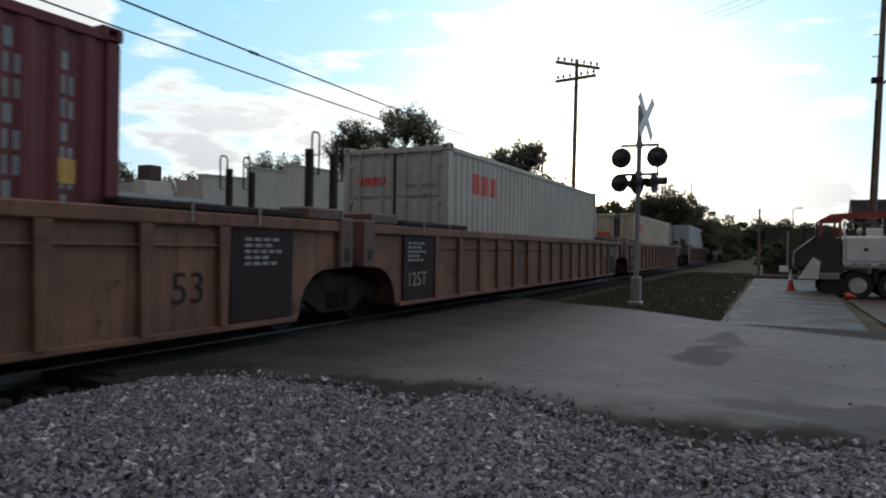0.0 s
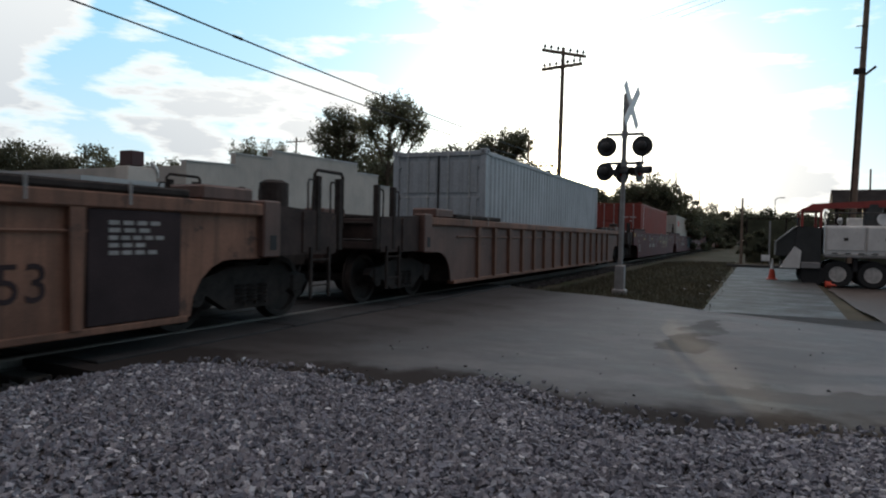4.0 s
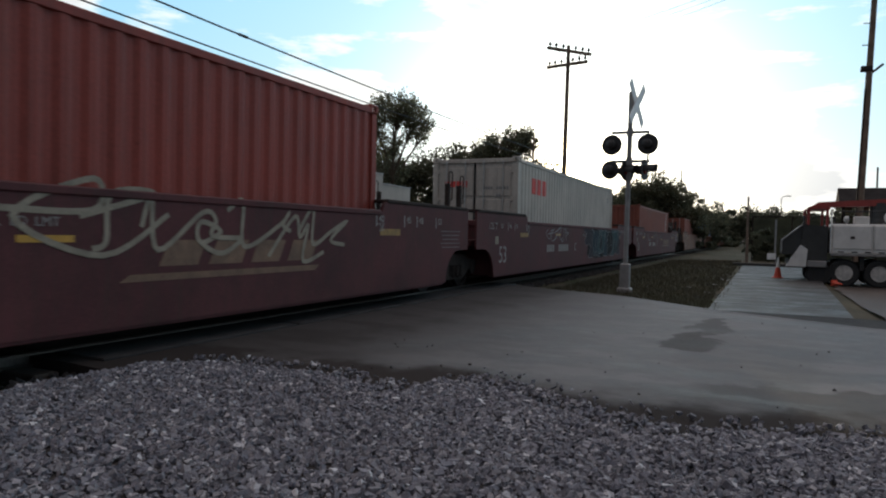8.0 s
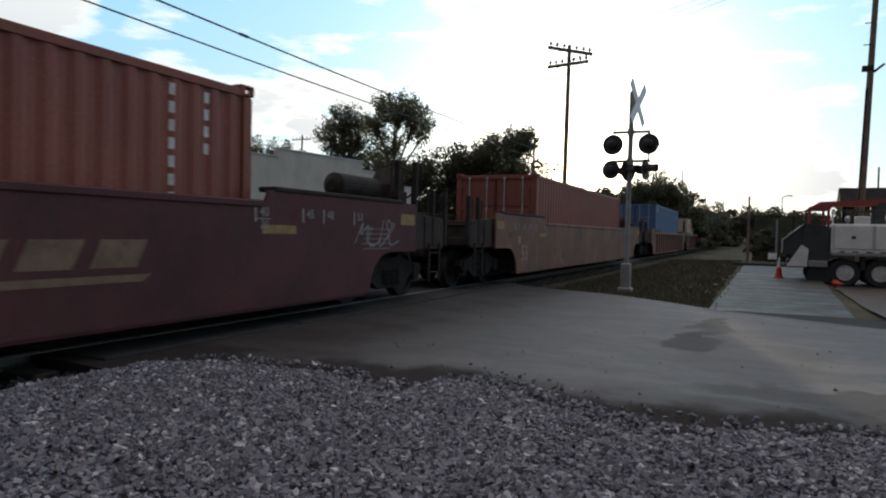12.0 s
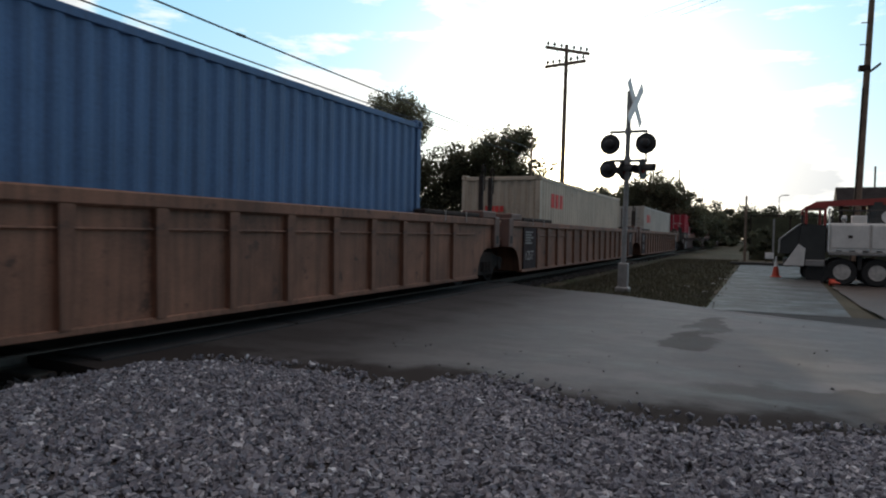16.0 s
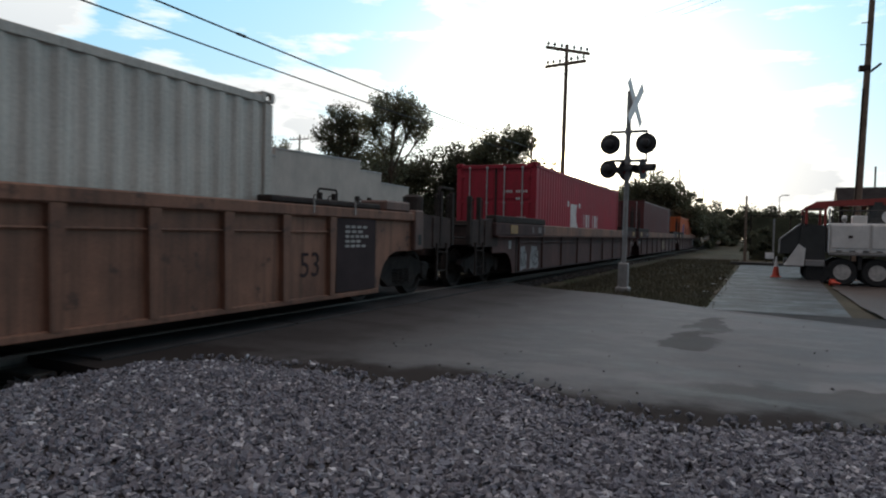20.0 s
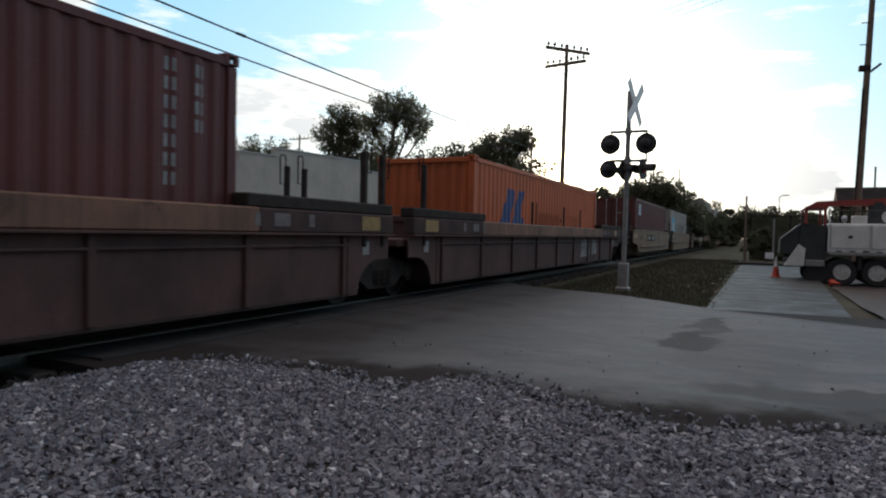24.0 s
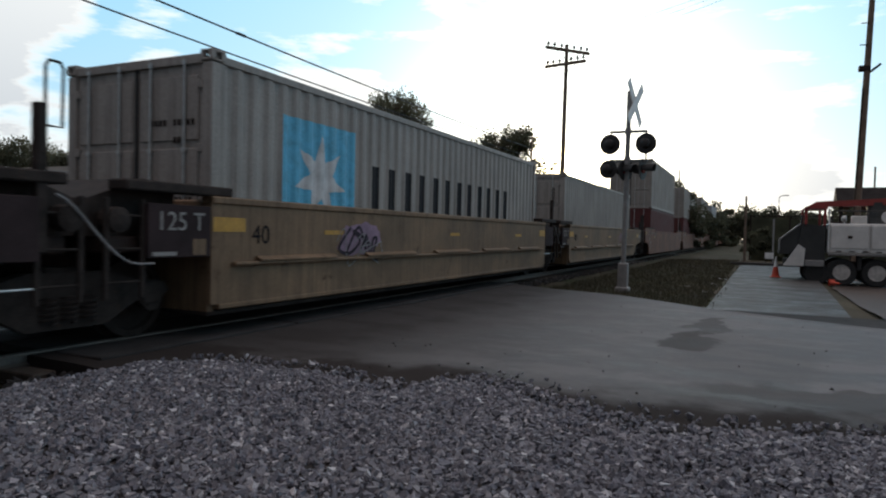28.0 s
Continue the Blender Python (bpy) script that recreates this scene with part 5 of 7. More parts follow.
M["dark_blue_grey"] = mat("slate_lettering_paint", (0.018, 0.018, 0.021), 0.75, var=0.25, scale=4, spec=0.2)
LONG, WIDE = 12.19, 2.44


def corrugated(length, z0, z1, depth=0.036, pitch=0.278, start=0.0):
    """A corrugated wall in the Y-Z plane, ribs towards +X and -X."""
    g = Geo()
    pts = []
    y = -length / 2
    while y < length / 2 - 0.05:
        for a, d in ((0.0, 0.0), (0.072, 0.0), (0.139, -depth), (0.211, -depth)):
            if y + a * pitch / 0.278 < length / 2:
                pts.append((y + a * pitch / 0.278, d))
        y += pitch
    pts.append((length / 2, 0.0))
    for zz in (z0, z1):
        g.v += [(d, yy, zz) for yy, d in pts]
    n = len(pts)
    g.f = [(i, i + 1, n + i + 1, n + i) for i in range(n - 1)]
    g.v += [(-depth - 0.004, -length / 2, z0), (-depth - 0.004, length / 2, z0), (-depth - 0.004, length / 2, z1), (-depth - 0.004, -length / 2, z1)]
    g.f.append((2 * n, 2 * n + 1, 2 * n + 2, 2 * n + 3))
    return g


CACHE = {}


def shared(key, make):
    if key not in CACHE:
        CACHE[key] = make()
    return CACHE[key]


def container(colour, mid, floor, tall, doors, label, front_door=False):
    """A forty-foot box: posts, rails, castings, corrugated sides and roof, doors or a blank wall at its leading end."""
    m = BOX[colour]
    H, L2, W2 = tall, LONG / 2, WIDE / 2
    c = thing("shipping_container", label, "container", pose(TX, mid, floor), "shipping containers")
    K = lambda key, make: shared((colour, tall, key), make)
    side = K("side", lambda: corrugated(LONG - 0.3, 0.16, H - 0.10, 0.029).mesh("side_panel", m))
    part("side_panel", side, m, c, at=pose(W2 - 0.012, 0, 0))
    part("side_panel", side, m, c, at=pose(-W2 + 0.012, 0, 0, 0, 0, 180))
    part("roof_panel", K("roof", lambda: Geo().box(-W2 + 0.05, W2 - 0.05, -L2 + 0.1, L2 - 0.1, H - 0.05, H - 0.015, 0.005).mesh("roof_panel", m)), m, c)
    part("floor_frame", K("floor", lambda: Geo().box(-W2 + 0.06, W2 - 0.06, -L2 + 0.1, L2 - 0.1, 0.03, 0.15, 0.01).mesh("floor_frame", M["steel"])), m, c)
    post = K("post", lambda: Geo().box(-0.075, 0.075, -0.075, 0.075, 0.11, H - 0.11, 0.012).mesh("corner_post", m))
    cast = shared("casting", lambda: casting_mesh())
    cast_m = K("cast", lambda: recolour(cast, m))
    for sx in (-1, 1):
        part("top_rail", K("toprail", lambda: Geo().box(-0.03, 0.03, -L2 + 0.16, L2 - 0.16, H - 0.115, H - 0.02, 0.008).mesh("top_rail", m)), m, c, at=pose(sx * (W2 - 0.03), 0, 0))
        part("bottom_rail", K("botrail", lambda: Geo().box(-0.025, 0.025, -L2 + 0.16, L2 - 0.16, 0.02, 0.17, 0.008).mesh("bottom_rail", m)), m, c, at=pose(sx * (W2 - 0.027), 0, 0))
        for sy in (-1, 1):
            part("corner_post", post, m, c, at=pose(sx * (W2 - 0.078), sy * (L2 - 0.078), 0))
            for z in (0.059, H - 0.035):
                part("corner_casting", cast_m, m, c, at=pose(sx * (W2 - 0.083), sy * (L2 - 0.1), z))
    for e, with_doors in ((-1, doors), (1, not doors)):
        y = e * (L2 - 0.04)
        part("end_header", K("header", lambda: Geo().box(-W2 + 0.16, W2 - 0.16, -0.04, 0.04, H - 0.12, H - 0.01, 0.008).mesh("end_header", m)), m, c, at=pose(0, y, 0))
        part("end_sill", K("sill", lambda: Geo().box(-W2 + 0.16, W2 - 0.16, -0.04, 0.04, 0.0, 0.14, 0.008).mesh("end_sill", m)), m, c, at=pose(0, y, 0))
        if not with_doors:
            part("end_panel", K("endwall", lambda: corrugated(WIDE - 0.3, 0.13, H - 0.11, 0.04, 0.25).mesh("end_panel", m)), m, c, at=pose(0, e * (L2 - 0.03), 0, 0, 0, 90 * e))
            continue
        for sx in (-1, 1):
            leaf = K("leaf", lambda: door_mesh(H, m))
            d = part("door", leaf, m, c, at=pose(sx * 0.535, e * (L2 - 0.05), 0, 0, 0, 0 if e < 0 else 180))
            press = K("press", lambda: press_mesh(H, m))
            for k in range(3):
                part("door_panel", press, m, d, at=pose(0, -0.010, 0.245 + k * (H - 0.4) / 3))
            rod = shared(("rod", tall), lambda: rod_mesh(H))
            for k in (-0.27, 0.27):
                part("lock_rod", rod, None, d, at=pose(k, -0.055, 0))
            hinge = K("hinge", lambda: Geo().box(-0.04, 0.04, -0.02, 0.02, -0.05, 0.05, 0.01).mesh("hinge", m))
            for k in range(4):
                part("hinge", hinge, None, d, at=pose(sx * (0.50 if e < 0 else -0.50), -0.03, 0.35 + k * (H - 0.7) / 3))
            part("door_gasket", shared(("gasket", tall), lambda: Geo().box(-0.013, 0.013, -0.012, 0.012, 0.14, H - 0.12).mesh("door_gasket", M["rubber"])), None, d, at=pose(-0.525 if (sx > 0) == (e < 0) else 0.525, -0.02, 0))
    rolling.append((c, mid))
    return c


def recolour(me, m):
    q = me.copy()
    q.materials.clear()
    q.materials.append(m)
    return q


def casting_mesh():
    """A hollow corner casting with oval sockets through its side and end."""
    g = Geo().box(-0.09, 0.09, -0.11, 0.11, 0.035, 0.066, 0.01).box(-0.09, 0.09, -0.11, 0.11, -0.062, -0.035, 0.01)
    for sx in (-1, 1):
        for sy in (-1, 1):
            g.box(sx * 0.09, sx * 0.04, sy * 0.11, sy * 0.045, -0.04, 0.04)
    return g.mesh("corner_casting", M["steel"])


def door_mesh(H, m):
    return Geo().box(-0.53, 0.53, -0.012, 0.03, 0.13, H - 0.12, 0.008).mesh("door", m)


def press_mesh(H, m):
    h = (H - 0.4) / 3 - 0.09
    return Geo().box(-0.46, 0.46, -0.022, 0.0, 0.0, h, 0.02).mesh("door_panel", m)


def rod_mesh(H):
    g = Geo().tube([(0, 0, 0.08), (0, 0, H - 0.06)], 0.017, 8)
    for z in (0.10, H * 0.33, H * 0.62, H - 0.10):
        g.box(-0.035, 0.035, -0.015, 0.04, z - 0.025, z + 0.025, 0.006)
    g.box(-0.02, 0.24, -0.035, -0.015, H * 0.40 - 0.012, H * 0.40 + 0.012, 0.004)
    return g.mesh("lock_rod", M["chrome"])


RIB = (0.0, 0.072, 0.139, 0.211, 0.278)


def rib_depth(y):
    """How far the corrugated side lies back at y along a container."""
    return float(np.interp((y + (LONG - 0.3) / 2) % 0.278, RIB, (0.0, 0.0, -0.029, -0.029, 0.0)))


def decal(c, outline, x, m, name="logo_block", label=""):
    """Paint on the corrugated side: one outline, or several of which the inner ones are holes."""
    loops = [outline] if not isinstance(outline[0][0], (tuple, list)) else outline
    rows = sorted({round(p[0], 5) for q in loops for p in q})
    y0, y1 = rows[0], rows[-1]
    k0 = -(LONG - 0.3) / 2
    cuts = [k0 + 0.278 * i + r for i in range(int((y0 - k0) / 0.278) - 1, int((y1 - k0) / 0.278) + 2) for r in RIB[:4]]
    rows = sorted(set(rows + [round(v, 5) for v in cuts if y0 < v < y1]))
    lift = x - (WIDE / 2 - 0.012) + WIDE / 2 - 0.012 + 0.003
    g, shared, faces = Geo(), {}, []

    def spans(y):
        zs = []
        for q in loops:
            for (ya, za), (yb, zb) in zip(q, q[1:] + q[:1]):
                if (ya <= y) != (yb <= y):
                    zs.append(za + (zb - za) * (y - ya) / (yb - ya))
        return sorted(zs)

    for a, b in zip(rows, rows[1:]):
        if b - a < 2e-4:
            continue
        lo, hi = spans(a + 5e-5), spans(b - 5e-5)
        da, db = lift + rib_depth(a), lift + rib_depth(b - 1e-6)
        for i in range(0, min(len(lo), len(hi)) - 1, 2):
            faces.append([shared.setdefault((round(p, 3), round(q, 3), round(z, 2)), len(shared)) for p, q, z in ((da, a, lo[i]), (db, b, hi[i]), (db, b, hi[i + 1]), (da, a, lo[i + 1]))])
    g.add(list(shared), [tuple(dict.fromkeys(f)) for f in faces if len(set(f)) > 2])
    return part(name, g, m, c, label)


def twin_bars(c, y0, y1, z0, z1, w, m):
    """A mark of two upright bars."""
    for a in (y0, y1 - w):
        decal(c, [(a, z0), (a + w, z0), (a + w, z1), (a, z1)], WIDE / 2 - 0.012, m)


def front_decal(c, x0, x1, z0, z1, m, y=-LONG / 2 - 0.001, name="stencil_bar"):
    return part(name, Geo().box(x0, x1, y - 0.006, y, z0, z1, 0.0), m, c)


def side_logo(c, y0, width, z0, z1, n, m):
    for k in range(n):
        w = width / n
        twin_bars(c, y0 + k * w, y0 + (k + 0.88) * w, z0, z1, 0.125, m)


def code_bars(c, y0, z0, rows, m, size=0.1):
    """Small unreadable stencil rows on the side."""
    for j, n in enumerate(rows):
        for k in range(n):
            decal(c, [(y0 + k * size, z0 - j * size * 1.7), (y0 + (k + 0.65) * size, z0 - j * size * 1.7), (y0 + (k + 0.65) * size, z0 - j * size * 1.7 + size), (y0 + k * size, z0 - j * size * 1.7 + size)], WIDE / 2 - 0.012, m, "stencil_bar")


def door_marks(c, H, m, logo=None):
    for j, (x0, w, z) in enumerate(((0.25, 0.3, H * 0.72), (0.62, 0.42, H * 0.72), (0.62, 0.2, H * 0.65), (0.25, 0.35, H * 0.44), (0.66, 0.32, H * 0.46), (0.66, 0.32, H * 0.41))):
        for k in range(int(w / 0.07)):
            front_decal(c, x0 + k * 0.07, x0 + k * 0.07 + 0.045, z, z + 0.07, m, y=-LONG / 2 + 0.015)
    if logo:
        for k in range(4):
            front_decal(c, -0.86 + k * 0.17, -0.86 + k * 0.17 + 0.14, H * 0.74, H * 0.74 + 0.16, logo, y=-LONG / 2 + 0.015, name="logo_block")


FLOOR, LOW, HIGH = 0.335, 2.591, 2.896
FRONT = {0: -7.72, 1: 11.564, 2: 31.109, 3: 54.665, 4: 78.176, 5: 97.547, 6: 117.009, 7: 140.65, 8: 164.29, 9: 183.941, 10: 203.503,
         11: 226.892, 12: 246.756, 13: 266.262, 14: 287.773, 15: 303.157, 16: 318.5, 17: 338.0, 18: 357.5, 19: 377.2, 20: 396.8, 21: 416.4, 22: 436.0}
MID = {k: v + LONG / 2 for k, v in FRONT.items()}


def build_train():
    J, C = False, True
    ribbed_car(MID[0], (C, J))
    ribbed_car(MID[1], (J, J))
    ribbed_car(MID[2], (J, C))
    ribbed_car(MID[3], (C, C), marks=False, sheet="umber")
    flush_car(MID[4], (C, J), letter="A", logo=True, tags=1)
    flush_car(MID[5], (J, J), letter="C", tags=2)
    flush_car(MID[6], (J, C), letter="B", logo=True, tags=3)
    flush_car(MID[7], (C, C), paint="brown")
    ribbed_car(MID[8], (C, J), marks=False)
    ribbed_car(MID[9], (J, J))
    ribbed_car(MID[10], (J, C))
    sill_car(MID[11], (C, J), tags=1)
    sill_car(MID[12], (J, J), tags=2)
    sill_car(MID[13], (J, C), tags=3)
    short_car(MID[14], (C, J), "B", True, bottom=0.50, ledge=0.72)
    short_car(MID[15], (J, J), tagged_side=True, bottom=0.40, ledge=0.86)
    short_car(MID[16], (J, C))
    for k in (17, 20):
        flush_car(MID[k], (C, J), paint="brown")
        flush_car(MID[k + 1], (J, J), paint="brown")
        flush_car(MID[k + 2], (J, C), paint="brown")

    ox = lambda c, z=2.03: side_logo(c, -4.88, 1.42, z, z + 0.43, 4, M["logored"])
    c = container("maroon", MID[0] - 0.13, FLOOR, HIGH, True, "maroon corrugated steel shipping container riding in a well car")
    for y0, top, n in ((5.02, 2.50, 9), (5.50, 2.42, 9)):
        for k in range(n):
            z = top - k * 0.21
            for u in ((0.0, 0.09) if k % 3 else (0.03, 0.0)):
                decal(c, [(y0 + u, z), (y0 + u + 0.045, z), (y0 + u + 0.045, z + 0.16), (y0 + u, z + 0.16)], WIDE / 2 - 0.012 + 0.001 * (u == 0.0), M["stencil"], "stencil_bar")
    decal(c, [(5.48, 1.42), (5.66, 1.42), (5.66, 1.64), (5.48, 1.64)], WIDE / 2 - 0.008, M["amber"], "stencil_patch")
    c = container("ivory", MID[1], FLOOR, HIGH, True, "grey-white corrugated shipping container with a red logo and closed doors")
    ox(c), door_marks(c, HIGH, M["stencil"], M["logored"]), code_bars(c, 5.0, 2.4, (4, 4, 2), M["stencil"], 0.07)
    c = container("cream", MID[2], FLOOR, LOW, False, "cream stained shipping container with red logo and blank end")
    ox(c, 1.72)
    for k in range(4):
        front_decal(c, 0.05 + k * 0.15 - 0.5, 0.17 + k * 0.15 - 0.5, 1.55, 1.72, M["logored"], name="logo_block")
    c = container("pale", MID[3], FLOOR, HIGH, True, "pale grey corrugated shipping container riding in a well car")
    c = container("red", MID[4] + 0.18, FLOOR, HIGH, True, "brick-red corrugated shipping container with white vertical lettering")
    door_marks(c, HIGH, M["letterwhite"])
    for k in range(6):
        twin_bars(c, -5.12, -4.88, 2.52 - k * 0.29, 2.75 - k * 0.29, 0.08, M["letterwhite"])
    c = container("ivory", MID[5], FLOOR, HIGH, True, "grey-white corrugated shipping container with a bright red logo and closed doors")
    ox(c), door_marks(c, HIGH, M["stencil"], M["logored"]), code_bars(c, 5.0, 2.4, (4, 4, 2), M["stencil"], 0.07)
    c = container("rust", MID[6], FLOOR, LOW, False, "rust-red corrugated shipping container with a blank end")
    for y0, n in ((4.85, 7), (5.35, 4)):
        for k in range(n):
            z = 2.3 - k * 0.19
            decal(c, [(y0, z), (y0 + 0.06, z), (y0 + 0.06, z + 0.12), (y0, z + 0.12)], WIDE / 2 - 0.012, M["letterwhite"], "stencil_bar")
    c = container("rust", MID[7], FLOOR, LOW, True, "rust-red corrugated shipping container riding in a well car")
    c = container("blue", MID[8], FLOOR, HIGH, True, "blue corrugated shipping container with closed doors")
    door_marks(c, HIGH, M["white"])
    decal(c, [(-5.45, 2.45), (-5.05, 2.45), (-5.05, 2.85), (-5.2, 2.7), (-5.45, 2.75)], WIDE / 2 - 0.012, M["white"], "stencil_patch")
    c = container("cream", MID[9], FLOOR, LOW, False, "cream stained shipping container with red logo and blank end")
    ox(c, 1.72)
    for k in range(4):
        front_decal(c, 0.05 + k * 0.15 - 0.5, 0.17 + k * 0.15 - 0.5, 1.55, 1.72, M["logored"], name="logo_block")
    c = container("ivory", MID[10], FLOOR, LOW, True, "grey-white corrugated shipping container with a red logo and closed doors")
    ox(c, 1.72), door_marks(c, LOW, M["stencil"], M["logored"])
    c = container("crimson", MID[11], FLOOR, HIGH, True, "crimson corrugated shipping container with white lettering bars")
    door_marks(c, HIGH, M["letterwhite"])
    side = WIDE / 2 - 0.012
    decal(c, [(-2.13, 1.15), (-1.2, 1.15), (-1.3, 1.4), (-1.5, 1.6), (-1.25, 1.95), (-2.13, 1.95)], side, M["letterwhite"])
    for k in range(4):
        twin_bars(c, -0.60 + k * 0.70, -0.16 + k * 0.70, 1.2, 1.66, 0.12, M["letterwhite"])
    for y0 in (-2.62, -1.0):
        decal(c, [(y0, 1.85), (y0 + 0.08, 1.85), (y0 + 0.10, 2.02), (y0, 2.02)], side, M["letterwhite"])
        decal(c, [(y0 + 0.16, 1.85), (y0 + 0.24, 1.85), (y0 + 0.26, 2.02), (y0 + 0.16, 2.02)], side, M["letterwhite"])
    c = container("brownred", MID[12], FLOOR, HIGH, True, "brown-red corrugated shipping container with white upright stencil bars")
    for y0, n in ((5.05, 7), (5.45, 4)):
        for k in range(n):
            z = 2.55 - k * 0.2
            decal(c, [(y0, z), (y0 + 0.05, z), (y0 + 0.05, z + 0.14), (y0, z + 0.14)], side, M["stencil"], "stencil_bar")
            decal(c, [(y0 + 0.09, z), (y0 + 0.13, z), (y0 + 0.13, z + 0.14), (y0 + 0.09, z + 0.14)], side, M["stencil"], "stencil_bar")
    c = container("orange", MID[13], FLOOR, LOW, False, "orange corrugated shipping container with a blue emblem and black bars")
    decal(c, [(-4.33, 1.12), (-3.6, 1.12), (-3.6, 1.3), (-3.44, 1.65), (-3.28, 2.05), (-3.42, 2.0), (-3.55, 2.06), (-3.70, 2.0), (-3.86, 2.07), (-4.0, 1.71), (-4.18, 1.52), (-4.35, 1.18)], side, M["logoblue"], "emblem")
    decal(c, [(-3.52, 1.1), (-3.42, 1.38), (-3.17, 1.8), (-2.95, 2.04), (-2.84, 2.0), (-2.55, 2.06), (-2.64, 1.82), (-2.74, 1.6), (-2.84, 1.36), (-2.58, 1.33), (-2.60, 1.1)], side, M["logoblue"], "emblem")
    for u, w, h, kind in ((-1.88, 0.50, 0.66, "twin"), (-1.22, 0.46, 0.38, "ring"), (-0.66, 0.46, 0.38, "ring"), (-0.10, 0.46, 0.38, "ring"), (0.46, 0.46, 0.38, "ring"), (1.02, 0.22, 0.08, "bar"),
                          (1.46, 0.13, 0.66, "bar"), (1.88, 0.13, 0.66, "bar"), (2.16, 0.46, 0.38, "ring"), (2.72, 0.46, 0.38, "twin"), (3.28, 0.46, 0.40, "ring"), (3.66, 0.12, 0.66, "bar")):
        if kind == "twin":
            twin_bars(c, u, u + w, 1.14, 1.14 + h, 0.13, M["tagblack"])
        elif kind == "ring":
            twin_bars(c, u, u + w * 0.9, 1.14, 1.14 + h, 0.14, M["tagblack"])
        else:
            decal(c, [(u, 1.14 if h > 0.2 else 1.3), (u + w, 1.14 if h > 0.2 else 1.3), (u + w, 1.14 + h if h > 0.2 else 1.4), (u, 1.14 + h if h > 0.2 else 1.4)], side, M["tagblack"])
    c = container("brownred", MID[14], FLOOR, HIGH, True, "brown-red corrugated shipping container with closed doors")
    door_marks(c, HIGH, M["white"])
    decal(c, [(-5.05, 2.05), (-4.25, 2.05), (-4.25, 2.62), (-5.05, 2.62)], side, M["pale_sign"], "placard")
    decal(c, [(-4.75, 2.12), (-4.35, 2.12), (-4.35, 2.5), (-4.75, 2.5)], side + 0.004, M["logosky"], "placard_field")
    c = container("grey", MID[15], FLOOR, HIGH, True, "dull grey corrugated shipping container with a sky-blue star emblem")
    door_marks(c, HIGH, M["steel"])
    decal(c, [(-4.83, 1.1), (-3.11, 1.1), (-3.11, 2.40), (-4.83, 2.40)], side, M["logosky"], "emblem_field", "sky-blue emblem square")
    star = [(-3.97 + r * math.cos(a), 1.62 + r * math.sin(a)) for a, r in [(math.pi / 2 + math.pi * i / 7, 0.62 if i % 2 == 0 else 0.27) for i in range(14)]]
    decal(c, star, side + 0.005, M["pale_sign"], "emblem_star")
    for k in range(6):
        u = -2.6 + k * 1.12
        twin_bars(c, u, u + 0.78, 1.13, 1.95, 0.24, M["dark_blue_grey"])
    container("grey", MID[16], FLOOR, HIGH, True, "dull grey corrugated shipping container riding in a well car")
    for k in (17, 19, 20, 22):
        container("brownred" if k % 2 else "rust", MID[k], FLOOR, LOW, True, "lower red shipping container of a double stack")
        container("grey" if k % 2 else "pale", MID[k], FLOOR + LOW, HIGH, True, "upper grey shipping container of a double stack")
    for k, low, high in ((18, "brownred", "grey"), (21, "rust", "brownred")):
        container(low, MID[k], FLOOR, LOW, True, "lower dark red shipping container of a double stack")
        container(high, MID[k], FLOOR + LOW, LOW, True, "upper low shipping container of a double stack")


build_train()


# ---- surroundings ----
def leaf_cloud(clumps, per, size, rnd, droop=0.6):
    """Leaves gathered in clumps: (x, y, z, radius) each."""
    C = np.array(clumps)
    n = len(C) * per
    k = np.repeat(np.arange(len(C)), per)
    d = rnd.normal(size=(n, 3))
    d /= np.linalg.norm(d, axis=1, keepdims=True)
    r = rnd.uniform(0.1, 1.0, (n, 1)) ** 0.6 * (1 + 0.55 * rnd.uniform(0, 1, (n, 1)) ** 4)
    P = C[k, :3] + d * r * C[k, 3:4] * np.array([1, 1, 0.72])
    a = rnd.normal(size=(n, 3))
    a /= np.linalg.norm(a, axis=1, keepdims=True)
    b = np.cross(a, rnd.normal(size=(n, 3)))
    b /= np.linalg.norm(b, axis=1, keepdims=True)
    s = size * rnd.uniform(0.6, 1.4, (n, 1))
    V = np.stack([P - a * s, P + b * s * 0.45, P + a * s, P - b * s * 0.45], 1).reshape(-1, 3)
    F = np.arange(4 * n).reshape(-1, 4)
    return V, F


